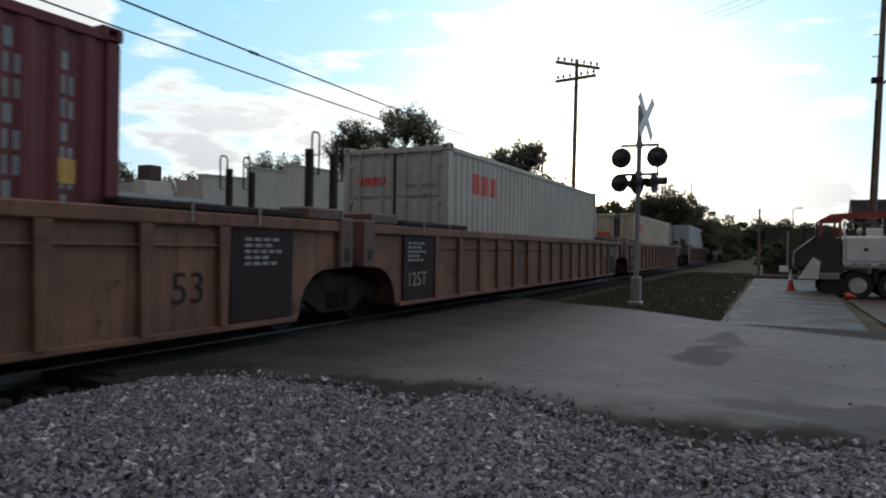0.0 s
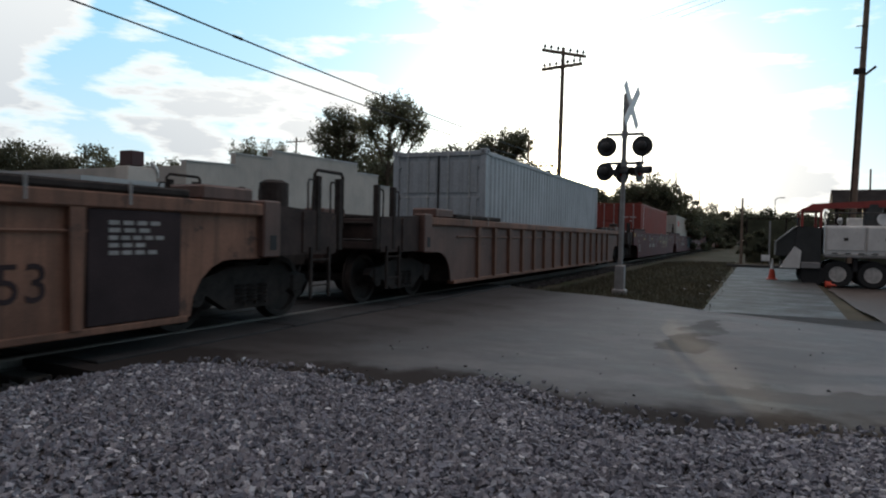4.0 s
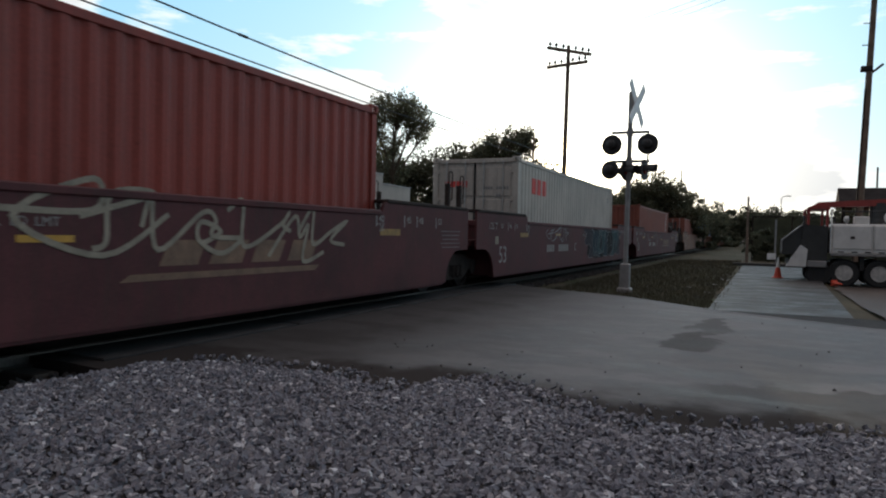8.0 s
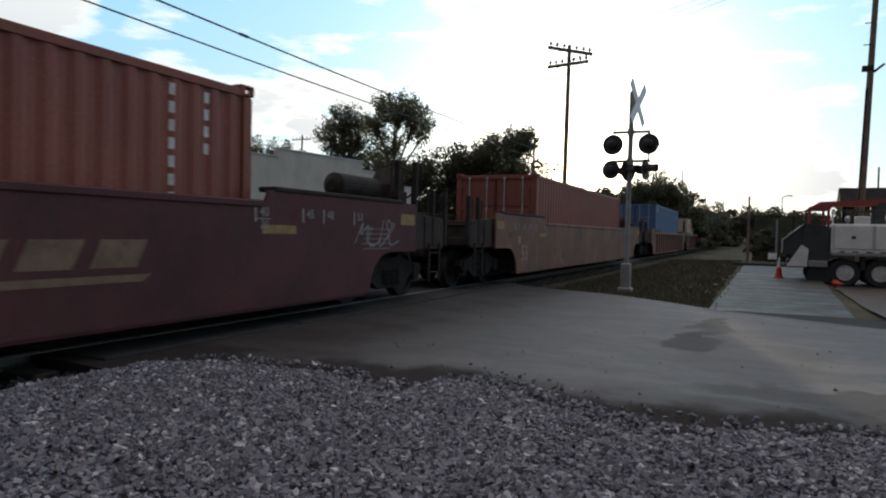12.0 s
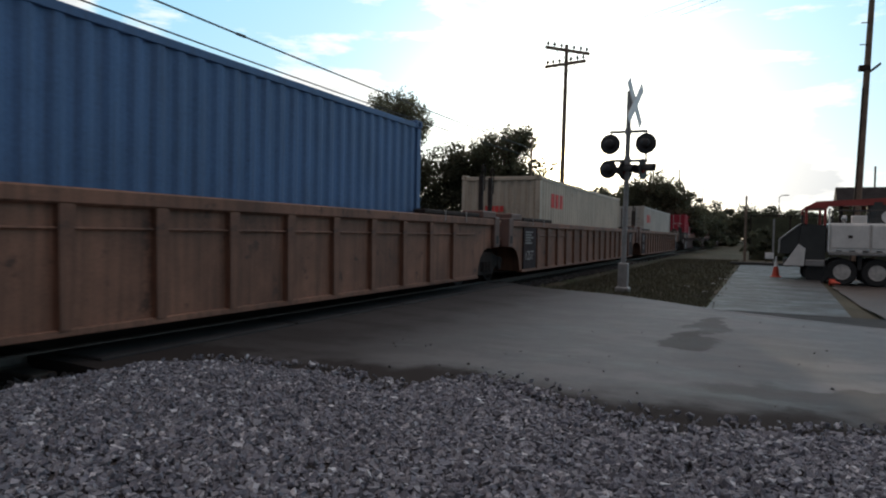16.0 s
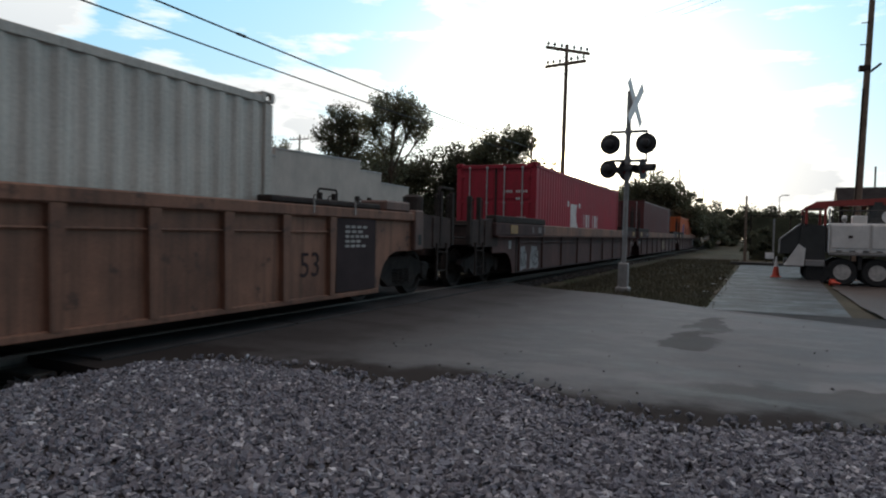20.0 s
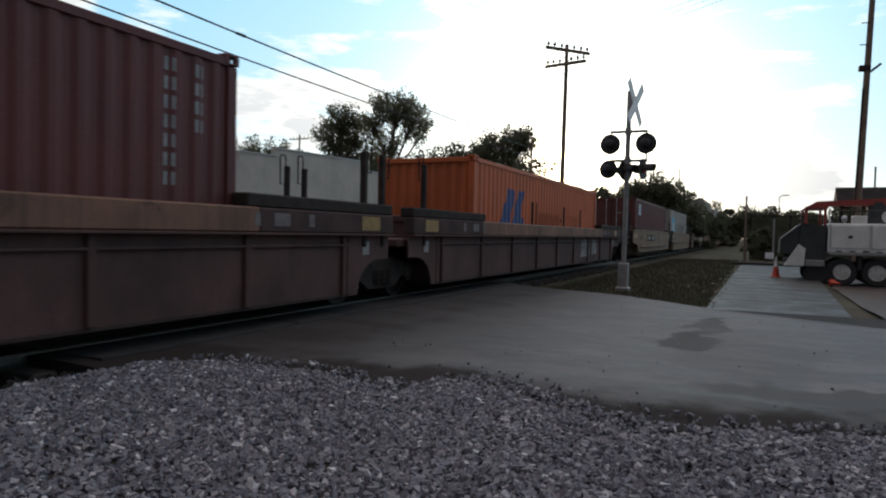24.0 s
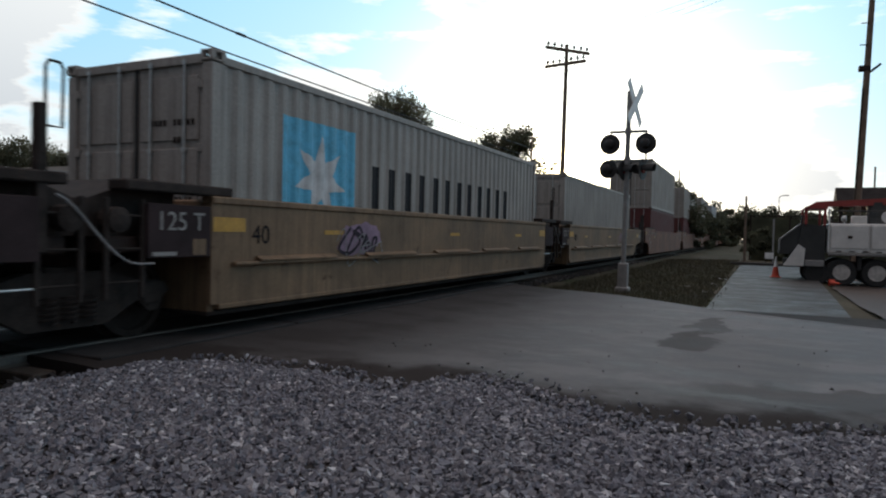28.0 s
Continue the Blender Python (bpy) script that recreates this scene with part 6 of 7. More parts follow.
def tree(x, y, lobes, seed, label, trunk=0.3, per=34, size=0.13, rise=0.25, leaf="leaf"):
    """A tapered trunk whose limbs fork into twigs; each lobe (across the view, up, half width, half height, twigs) ends in sprays of leaves."""
    rnd = np.random.RandomState(seed)
    t = thing("tree", label, "tree", pose(x, y, -0.1))
    far = math.hypot(x, y)
    right, back = np.array((y / far, -x / far, 0.0)), np.array((x / far, y / far, 0.0))
    up = np.array((0.0, 0.0, 1.0))
    g = Geo()
    top = max(l[1] for l in lobes)
    fork = 0.45 * min(l[1] for l in lobes)
    bend = rnd.uniform(-0.25, 0.25, 2)
    spine = lambda z: np.array((bend[0] * z / top, bend[1] * z / top, z))
    g.tube([tuple(spine(top * 0.9 * k / 6)) for k in range(7)], trunk, 9, trunk * 0.2)
    P, D = [], []
    for across, z, w, h, n in lobes:
        heart = right * across + back * rnd.uniform(-0.5, 0.5) + up * z
        root = spine(max(fork, z * 0.55))
        mid = (root + heart) / 2 + up * 0.3
        g.tube([tuple(root), tuple(mid), tuple(heart)], trunk * 0.42, 6, trunk * 0.12)
        for i in range(n):
            d = rnd.normal(size=3)
            d /= np.linalg.norm(d)
            r = rnd.uniform(0.25, 1.0) ** 0.45
            tip = heart + (right * d[0] * w + back * d[1] * w + up * d[2] * h) * r
            start = mid + (heart - mid) * rnd.uniform(0.1, 1.0)
            knee = start + (tip - start) * 0.55 + up * rnd.uniform(-0.1, 0.25)
            g.tube([tuple(start), tuple(knee), tuple(tip)], 0.035, 4, 0.010)
            way = tip - knee + up * rise * rnd.uniform(0.2, 1.6)
            way /= np.linalg.norm(way)
            m = int(per * rnd.uniform(0.6, 1.35))
            s = rnd.uniform(-0.75, 0.55, (m, 1))
            spread = rnd.normal(size=(m, 3)) * (0.20 - 0.13 * np.clip(s, 0, 1))
            P.append(tip + way * s + spread)
            D.append(np.tile(way, (m, 1)) + rnd.normal(size=(m, 3)) * 0.75)
    part("trunk", g, M["bark"], t)
    P, A = np.concatenate(P), np.concatenate(D)
    A /= np.linalg.norm(A, axis=1, keepdims=True)
    B = np.cross(A, rnd.normal(size=A.shape))
    B /= np.linalg.norm(B, axis=1, keepdims=True)
    k = size * rnd.uniform(0.6, 1.4, (len(P), 1))
    V = np.stack([P - A * k, P + B * k * 0.42, P + A * k, P - B * k * 0.42], 1).reshape(-1, 3)
    me = bpy.data.meshes.new("crown")
    me.from_pydata(V.tolist(), [], np.arange(4 * len(P)).reshape(-1, 4).tolist())
    me.materials.append(M[leaf])
    part("crown", me, None, t)
    return t


def thicket(name, spans, seed, label, category, leaf="hedge", per=60, size=0.2, kind="stuff", fat=1.0):
    """A run of bushes: (x0, y0, x1, y1, height, depth, number of clumps)."""
    rnd = np.random.RandomState(seed)
    spots = []
    for x0, y0, x1, y1, h, depth, n in spans:
        length = math.hypot(x1 - x0, y1 - y0)
        for i in range(n):
            u = rnd.uniform()
            crest = 0.98 + 0.45 * noise.noise(Vector((u * length * 0.22, seed, 0.0))) + 0.2 * noise.noise(Vector((u * length * 0.7, seed, 5.0)))
            z = rnd.uniform(0.05, 1.0) ** 0.8 * h * rnd.uniform(0.7, 1.0) * crest
            spots.append((x0 + (x1 - x0) * u + rnd.uniform(-0.5, 0.5) * depth, y0 + (y1 - y0) * u + rnd.uniform(-0.5, 0.5) * depth, z, h * fat * rnd.uniform(0.07, 0.15)))
    V, F = leaf_cloud(spots, per, size, rnd)
    me = bpy.data.meshes.new(name)
    me.from_pydata(V.tolist(), [], F.tolist())
    me.materials.append(M[leaf])
    return tagged(new(name, me), label, category, kind=kind)


def utility_pole(x, y, height, lean, arms, label, r=0.17, turn=0.0, drum=False):
    """A tarred pole with crossarms, pins and insulators."""
    p = thing("utility_pole", label, "utility pole", pose(x, y, -0.1, 0, lean, turn))
    part("shaft", Geo().tube([(0, 0, height * k / 6) for k in range(7)], r, 12, r * 0.6), M["pole"], p)
    for z, w in arms:
        a = part("crossarm", Geo().box(-w / 2, w / 2, -0.17, -0.06, z - 0.06, z + 0.06, 0.012), M["pole"], p)
        n = 6
        for k in range(n):
            u = -w / 2 + 0.12 + (w - 0.24) * k / (n - 1)
            if abs(u) < 0.15:
                continue
            part("insulator", Geo().lathe([(0.06, 0.015), (0.14, 0.015), (0.15, 0.05), (0.20, 0.055), (0.22, 0.035), (0.26, 0.04), (0.28, 0.01)], 10, "z", pose(u, -0.115, z)), M["wire"], a)
        for s in (-1, 1):
            part("brace", Geo().tube([(s * w * 0.28, -0.12, z - 0.05), (0, -0.16, z - 0.55)], 0.015, 5), M["steel"], a)
    if drum:
        part("transformer", Geo().lathe([(0, 0.22), (0.03, 0.27), (0.75, 0.27), (0.8, 0.2), (0.86, 0.08)], 16, "z", pose(0.38, -0.1, height * 0.70)), M["signal"], p)
    return p


def cable(name, pts, r, label):
    return solid(name, Geo().tube(pts, r, 6), M["wire"], label, "cable")


def sagging(a, b, sag, n=24):
    return [tuple(a[i] + (b[i] - a[i]) * k / n - (sag * 4 * (k / n) * (1 - k / n) if i == 2 else 0) for i in range(3)) for k in range(n + 1)]


def wall_run(name, pts, tops, thick, material, parent):
    """A wall along two points with a stepped top: (share of length, height) steps."""
    (x0, y0), (x1, y1) = pts
    L = math.hypot(x1 - x0, y1 - y0)
    m = Matrix.Translation((x0, y0, 0)) @ Matrix.Rotation(math.atan2(y1 - y0, x1 - x0), 4, "Z")
    out = [(0, -0.1)] + [(u * L, z) for u, z in tops] + [(L, -0.1)]
    return part(name, Geo().prism(out, 0, thick, "y", m), material, parent)


def build_surroundings():
    # long off-white building with a stepped parapet across the track
    b = thing("industrial_building", "long off-white single-storey building with stepped parapet", "building")
    X = -22.0
    steps = [(0.0, 4.17), (0.151, 4.28), (0.151, 4.83), (0.283, 4.89), (0.283, 5.29), (0.683, 5.45), (0.683, 4.92), (0.811, 4.94), (0.811, 4.33), (1.0, 4.28)]
    wall_run("wall", ((X, 21.18), (X, 41.0)), steps, 0.3, M["stucco"], b)
    wall_run("wall", ((X - 14, 41.0), (X - 0.3, 41.0)), [(0, 3.6), (1, 3.6)], 0.3, M["stucco"], b)
    wall_run("wall", ((X - 14, 21.2), (X - 0.3, 21.2)), [(0, 4.0), (1, 4.0)], 0.3, M["stucco"], b)
    part("roof", Geo().box(X - 14, X - 0.31, 21.5, 40.9, 3.4, 3.55), M["metalroof"], b)
    for y0, y1, z0, z1 in ((21.18, 24.17, 4.17, 4.28), (24.17, 26.79, 4.83, 4.89), (26.79, 34.72, 5.29, 5.45), (34.72, 37.25, 4.92, 4.94), (37.25, 41.0, 4.33, 4.28)):
        part("coping", Geo().prism([(y0, z0), (y1, z1), (y1, z1 + 0.06), (y0, z0 + 0.06)], X - 0.36, X + 0.05, "x"), M["metalroof"], b)
    for y0 in (28.6, 31.4, 36.0):
        part("loading_door", Geo().box(X + 0.0, X + 0.04, y0, y0 + 1.0, -0.1, 2.3, 0.01), M["roof"], b)
    # low shed beyond the cars, with a brown box on its roof
    s = thing("storage_shed", "low pale metal shed with a shallow roof and brown rooftop box", "shed")
    part("wall", Geo().box(-27, -17.3, 12.7, 17.4, -0.1, 2.55, 0.02), M["stucco"], s)
    part("roof", Geo().prism([(-27.4, 2.55), (-16.9, 2.55), (-16.9, 2.70), (-22.0, 2.98), (-27.4, 2.70)], 12.5, 17.6, "y"), M["metalroof"], s)
    part("rooftop_box", Geo().box(-19.4, -18.8, 15.75, 16.27, 3.36, 3.86, 0.03), M["boxmaroon"], s, "dark brown rooftop box")
    part("dish", Geo().lathe([(0.0, 0.30), (0.05, 0.28), (0.12, 0.12), (0.13, 0.02)], 18, "y", pose(-19.0, 16.85, 3.30, 25, 0, -30)), M["metalroof"], s)
    part("rooftop_stand", Geo().box(-19.4, -18.8, 15.6, 16.8, 2.75, 3.33, 0.03), M["stucco"], s)
    # trees across the track
    tree(-31.97, 56.0, ((0.3, 13.1, 2.6, 1.4, 120), (2.1, 12.0, 1.7, 1.3, 66), (-1.9, 11.9, 1.3, 1.4, 52), (0.0, 10.2, 2.4, 1.5, 46), (2.9, 10.7, 0.7, 0.9, 12), (-0.6, 7.6, 2.4, 1.8, 60)), 5, "broad leafy tree with gaps in its crown behind the white building", 0.34)
    tree(-38.2, 56.5, ((0.0, 12.6, 2.1, 1.4, 76), (-0.8, 10.8, 2.0, 1.6, 76), (1.8, 11.3, 1.5, 1.9, 62), (0.9, 8.9, 2.9, 1.7, 110)), 6, "leafy tree beside the broad one", 0.3)
    tree(-24.2, 67.0, ((-0.4, 11.0, 2.7, 1.6, 130), (1.9, 11.2, 1.5, 1.4, 76), (-2.4, 9.6, 2.0, 1.5, 90), (0.0, 7.9, 3.0, 2.1, 150), (0.0, 4.6, 3.0, 2.2, 120)), 7, "rounded leafy tree near the low sun", 0.32)
    tree(-52.4, 49.4, ((0.3, 6.7, 2.0, 1.4, 90), (-1.0, 6.2, 1.4, 1.1, 50), (1.7, 6.3, 1.3, 1.1, 50), (0.3, 5.0, 2.4, 1.4, 70)), 15, "rounded leafy tree behind the low shed", 0.25)
    tree(-45.2, 53.4, ((-1.6, 8.9, 1.4, 1.4, 46), (1.3, 9.1, 1.5, 1.4, 46), (0.0, 7.9, 2.9, 1.3, 80), (3.2, 8.2, 1.0, 0.9, 20)), 16, "leafy tree with a ragged spiky top behind the parapet", 0.22, rise=1.3)
    # middle hedgerow span is unseen in the glare, raised to keep sun off the road
    thicket("hedgerow", ((-40, 62, -22.5, 71, 11.2, 5, 320), (-22.0, 71, -13.5, 76, 7.2, 3, 230), (-15.5, 92, -11.5, 120, 9.2, 5, 140)), 8, "dense dark hedgerow trees behind the track", "hedgerow", per=240, size=0.17, fat=1.15)
    thicket("far_woods", ((-104, 56, -90, 60, 14.0, 8, 90), (-92, 60, -75, 61, 11.4, 6, 170), (-76, 61, -56, 64, 9.0, 6, 190), (-60, 62, -40, 75, 8.0, 6, 150)), 9, "distant line of leafy woods", "woods", per=300, size=0.22, fat=1.2)
    tree(-9.2, 66.0, ((0.0, 5.9, 2.2, 1.5, 120), (2.0, 5.0, 1.9, 1.2, 100), (-1.8, 4.8, 1.6, 1.4, 80), (0.4, 3.4, 3.4, 1.6, 160), (3.4, 3.4, 1.6, 1.2, 70)), 12, "leafy tree past the crossing signal", 0.26)
    thicket("bushes", ((-10.5, 66, -5.2, 68, 4.6, 3, 80), (-6.5, 84, -4.0, 100, 5.4, 4, 70)), 13, "low dark bushes beside the track", "bushes", per=180, size=0.14)
    thicket("far_treeline", ((-9, 130, 10, 135, 6.4, 8, 150), (8, 130, 60, 130, 8.0, 10, 220), (-60, 180, -5, 170, 9, 12, 160)), 10, "distant treeline beyond the road", "woods", per=260, size=0.26, fat=1.9)
    # poles and cables
    p = utility_pole(-10.06, 37.0, 12.05, 0.6, (), "weathered wooden utility pole with two crossed arms", 0.17)
    for z, w, turn in ((11.70, 2.9, 48), (10.95, 2.55, -14)):
        a = part("crossarm", Geo().box(-w / 2, w / 2, -0.19, -0.06, -0.085, 0.085, 0.012), M["pole"], p, at=pose(0, 0, z, 0, 0, turn))
        for u in (-0.44, -0.30, -0.14, 0.14, 0.30, 0.44):
            part("insulator", Geo().lathe([(0.06, 0.025), (0.16, 0.025), (0.17, 0.085), (0.25, 0.09), (0.27, 0.05), (0.34, 0.055), (0.36, 0.01)], 10, "z", pose(u * w, -0.115, 0)), M["wire"], a)
        for k in (-1, 1):
            part("brace", Geo().tube([(k * w * 0.28, -0.12, -0.05), (0, -0.16, -0.6)], 0.02, 5), M["steel"], a)
    r = utility_pole(3.32, 29.0, 13.0, 1.7, (), "tall dark wooden utility pole beside the parked truck", 0.145)
    part("bracket", Geo().box(-0.28, 0.1, -0.12, 0.12, 7.65, 7.85, 0.02).tube([(0.1, 0, 7.62), (0.42, 0, 7.9)], 0.045, 8), M["steel"], r)
    part("conduit", Geo().tube([(-0.12, -0.11, 0.0), (-0.10, -0.09, 7.0)], 0.03, 6), M["steel"], r)
    for z in (8.6, 9.4):
        part("step_bolt", Geo().tube([(-0.05, -0.1, z), (-0.3, -0.1, z)], 0.02, 5), M["steel"], r)
    for k in (-0.9, 0.0, 0.9):
        cable("service_wire", sagging((-10.06 + 0.8 * k, 37.0 + 0.6 * k, 11.9), (3.78 + 0.2 * k, 29.0 + 0.3 * k, 12.75), 0.35), 0.008, "thin overhead service wire between two poles")
    utility_pole(-45.6, 59.5, 11.7, 0, ((11.2, 2.6),), "distant utility pole behind the parapet", 0.14)
    utility_pole(-8.9, 95.0, 10.6, -3.6, (), "distant leaning utility pole with a transformer", 0.15, drum=True)
    utility_pole(-8.2, 120.0, 9.8, 0, ((6.6, 3.6),), "distant thin utility pole", 0.12)
    utility_pole(-0.52, 41.0, 3.75, 0, (), "rust-brown wooden post beside the track", 0.085)
    lp = utility_pole(3.5, 128.0, 8.6, 0, (), "distant thin street lamp pole with a short arm", 0.09)
    part("lamp_arm", Geo().tube([(0, 0, 8.5), (0.3, 0, 8.85), (0.9, 0, 8.95)], 0.06, 6).box(0.7, 1.5, -0.15, 0.15, 8.85, 9.0, 0.03), M["steel"], lp)
    c1 = cable("overhead_cable", sagging((-16.0, -22, 8.75), (-16.0, 50, 7.9), 0.5), 0.030, "thick black overhead communication cable")
    cable("overhead_cable", sagging((-16.0, -22, 7.85), (-16.0, 50, 7.25), 0.5), 0.026, "black overhead communication cable")
    part("splice_box", Geo().lathe([(-0.25, 0.03), (-0.2, 0.05), (0.2, 0.05), (0.25, 0.03)], 10, "y", pose(-16.0, 17.6, 7.79)), M["wire"], c1)
    for y in (-22.0, 50.0):
        utility_pole(-16.0, y, 8.9, 0, (), "plain wooden pole that carries the overhead cables", 0.13)


build_surroundings()


# ---- beside the crossing ----
def build_sidewalk():
    p = thing("pavement", "damp concrete sidewalk laid in slabs", "pavement", kind="structure")
    n = 15
    L = lambda y: -0.78 + (y - 12.9) * 0.007
    R = lambda y: 1.50 + (y - 12.9) * 0.034
    for i in range(n):
        y0, y1 = 12.95 + i * 1.52, 12.95 + i * 1.52 + 1.512
        part("paving_slab", Geo().prism([(L(y0), y0), (R(y0), y0), (R(y1), y1), (L(y1), y1)], -0.16, -0.034 + 0.003 * ((i * 7) % 3), "z"), M["concrete"], p)
    part("kerb", Geo().box(-1.1, 3.4, 36.0, 36.25, -0.15, 0.10, 0.02), M["concrete"], p)


def build_lot():
    g = Geo()
    xs = [2.0 + 0.4 * i for i in range(40)] + [20, 26, 34]
    ys = [12.2 + 0.5 * i for i in range(70)]
    for y in ys:
        for x in xs:
            xx = max(x, 1.75 + (y - 12.9) * 0.034 + 0.15 * noise.noise(Vector((y * 0.9, 3, 1)))) if x == xs[0] else x
            yy = max(y, road_far(xx) + 0.15)
            g.v.append((xx, yy, -0.05 - 0.13 * smooth_step(1.6, 2.6, xx) * smooth_step(13.5, 16.0, yy) + 0.012 + 0.015 * noise.noise(Vector((x * 0.7, y * 0.7, 2)))))
    n = len(xs)
    g.f = [(j * n + i, j * n + i + 1, (j + 1) * n + i + 1, (j + 1) * n + i) for j in range(len(ys) - 1) for i in range(n - 1)]
    solid("lot", g, M["lot"], "dusty brown gravel lot beside the sidewalk", "lot", kind="structure", smooth=True)


def build_grass():
    rnd = np.random.RandomState(31)
    n = 26000
    x = np.where(rnd.uniform(size=n) < 0.85, rnd.uniform(-4.7, -0.85, n), rnd.uniform(-4.7, -0.6, n))
    y = 13.0 + 30 * rnd.uniform(size=n) ** 1.5
    keep = np.array([yy > road_far(xx) + 0.1 for xx, yy in zip(x, y)])
    x, y = x[keep], y[keep]
    n = len(x)
    z = np.array([ground_z(a, b) for a, b in zip(x, y)]) - 0.01
    h = rnd.uniform(0.04, 0.16, n)
    t = rnd.uniform(0, 2 * np.pi, n)
    w = rnd.uniform(0.006, 0.016, n)
    lean = rnd.normal(0, 0.05, (n, 2))
    V = np.stack([np.stack([x - w * np.cos(t), y - w * np.sin(t), z], 1), np.stack([x + w * np.cos(t), y + w * np.sin(t), z], 1), np.stack([x + lean[:, 0], y + lean[:, 1], z + h], 1)], 1).reshape(-1, 3)
    me = bpy.data.meshes.new("grass")
    me.from_pydata(V.tolist(), [], np.arange(3 * n).reshape(-1, 3).tolist())
    me.materials.append(M["grass"])
    tagged(new("grass", me), "short dull grass and weeds on the verge", "grass", kind="stuff")
    for x, y, a in ((-0.98, 20.4, 30), (-1.05, 17.4, 70), (-0.9, 23.5, 10), (-1.6, 19.0, 50)):
        solid("litter", Geo().prism([(-0.16, -0.03), (0.14, -0.04), (0.18, 0.03), (-0.1, 0.05)], 0.03, 0.045, "z"), M["signwhite"], "scrap of pale litter in the grass", "litter", at=pose(x, y, ground_z(x, y) - 0.03, 4, 8, a), group="litter")


def lamp_unit(parent, x, z, turn, back, disc=0.24):
    """A flashing-light unit: round background, housing, hood and lens."""
    m = pose(x, 0, z, 0, 0, turn)
    u = part("light_unit", Geo().lathe([(0.05, 0.02), (0.05, 0.115), (0.24, 0.10), (0.27, 0.04)], 18, "y"), M["signalblack"], parent, at=m)
    part("background_disc", Geo().lathe([(0.035, disc), (0.05, disc), (0.052, disc - 0.01), (0.052, 0.02)], 30, "y"), M["signalblack"], u)
    part("lens", Geo().lathe([(-0.01, 0.02), (0.0, 0.09), (0.034, 0.105)], 18, "y"), M["redlens"], u)
    hood = Geo()
    n = 12
    for k in range(n + 1):
        a = math.pi * (-0.1 + 1.2 * k / n)
        for r, yy in ((0.118, 0.035), (0.118, -0.26 + 0.1 * abs(k - n / 2) / n), (0.126, 0.035), (0.126, -0.26 + 0.1 * abs(k - n / 2) / n)):
            hood.v.append((r * math.cos(a), yy, r * math.sin(a)))
    for k in range(n):
        i, j = 4 * k, 4 * (k + 1)
        hood.f += [(i, i + 1, j + 1, j), (i + 2, j + 2, j + 3, i + 3), (i + 1, i + 3, j + 3, j + 1)]
    part("hood", hood, M["signalblack"], u)


def build_signal():
    s = thing("crossing_signal", "railroad crossing signal mast with white crossbuck and black lamps", "crossing signal", pose(-2.80, 16.0, 0, 0, 0.4, 0))
    part("mast", Geo().tube([(0, 0, 0.1), (0, 0, 4.60)], 0.057, 14).lathe([(4.60, 0.06), (4.63, 0.06), (4.66, 0.02)], 14, "z"), M["signal"], s)
    part("base", Geo().box(-0.16, 0.16, -0.16, 0.16, -0.15, 0.06, 0.03).box(-0.11, 0.11, -0.11, 0.11, 0.05, 0.62, 0.02), M["signal"], s)
    cb = part("crossbuck_bracket", Geo().box(-0.02, 0.14, -0.05, 0.05, 4.26, 4.46, 0.01), M["signal"], s)
    # two boards crossed, facing the road
    for turn in (45, -45):
        m = Matrix.Translation((0.13 + (0.02 if turn > 0 else 0.0), 0, 4.36)) @ pose(0, 0, 0, 0, 0, -10) @ Matrix.Rotation(radians(turn), 4, "X")
        part("crossbuck_board", Geo().box(-0.008, 0.008, -0.64, 0.64, -0.115, 0.115, 0.004), M["signwhite"], s, at=m)
    part("cross_arm", Geo().tube([(-0.42, 0, 3.70), (0.44, 0, 3.70)], 0.035, 10).lathe([(3.62, 0.075), (3.78, 0.075)], 12, "z"), M["signal"], s)
    part("drop_pipe", Geo().tube([(0.42, 0.02, 3.7), (0.42, 0.02, 3.0)], 0.022, 8), M["signal"], s)
    lamp_unit(s, 0.42, 3.41, 176, True)
    lamp_unit(s, -0.40, 3.41, 176, True)
    part("cross_arm", Geo().tube([(-0.40, 0, 3.02), (0.46, 0, 3.02)], 0.035, 10).lathe([(2.94, 0.075), (3.10, 0.075)], 12, "z"), M["signal"], s)
    lamp_unit(s, 0.40, 2.82, 78, True, 0.25)
    lamp_unit(s, 0.0, 2.80, 60, True, 0.25)
    lamp_unit(s, -0.42, 2.82, 168, True, 0.22)


GLINT_AT = (2.2, 23.35)                 # where an added cone stands in for an orange sun glint


def build_cone():
    c = thing("traffic_cone", "orange traffic cone with a white band on the sidewalk", "traffic cone", pose(0.66, 25.3, -0.034), "traffic cones")
    part("cone_base", Geo().box(-0.17, 0.17, -0.17, 0.17, 0.0, 0.035, 0.012), M["cone"], c)
    part("cone_body", Geo().lathe([(0.03, 0.125), (0.06, 0.115), (0.36, 0.066)], 20, "z"), M["cone"], c)
    part("cone_band", Geo().lathe([(0.36, 0.068), (0.50, 0.045)], 20, "z"), M["conewhite"], c)
    part("cone_tip", Geo().lathe([(0.50, 0.043), (0.68, 0.025), (0.70, 0.012)], 20, "z"), M["conewhite"], c)


def build_glint_cone():
    c = thing("traffic_cone", "small orange cone lying on the brown lot, added in place of a sun glint", "traffic cone", pose(GLINT_AT[0], GLINT_AT[1], -0.03, 0, 0, -62) @ Matrix.Scale(0.6, 4), "traffic cones")
    part("cone_base", Geo().box(-0.17, -0.135, -0.17, 0.17, -0.15, 0.17, 0.012), M["cone"], c)
    part("cone_body", Geo().lathe([(-0.135, 0.125), (-0.10, 0.115), (0.20, 0.066), (0.50, 0.025), (0.52, 0.012)], 20, "x"), M["cone"], c)


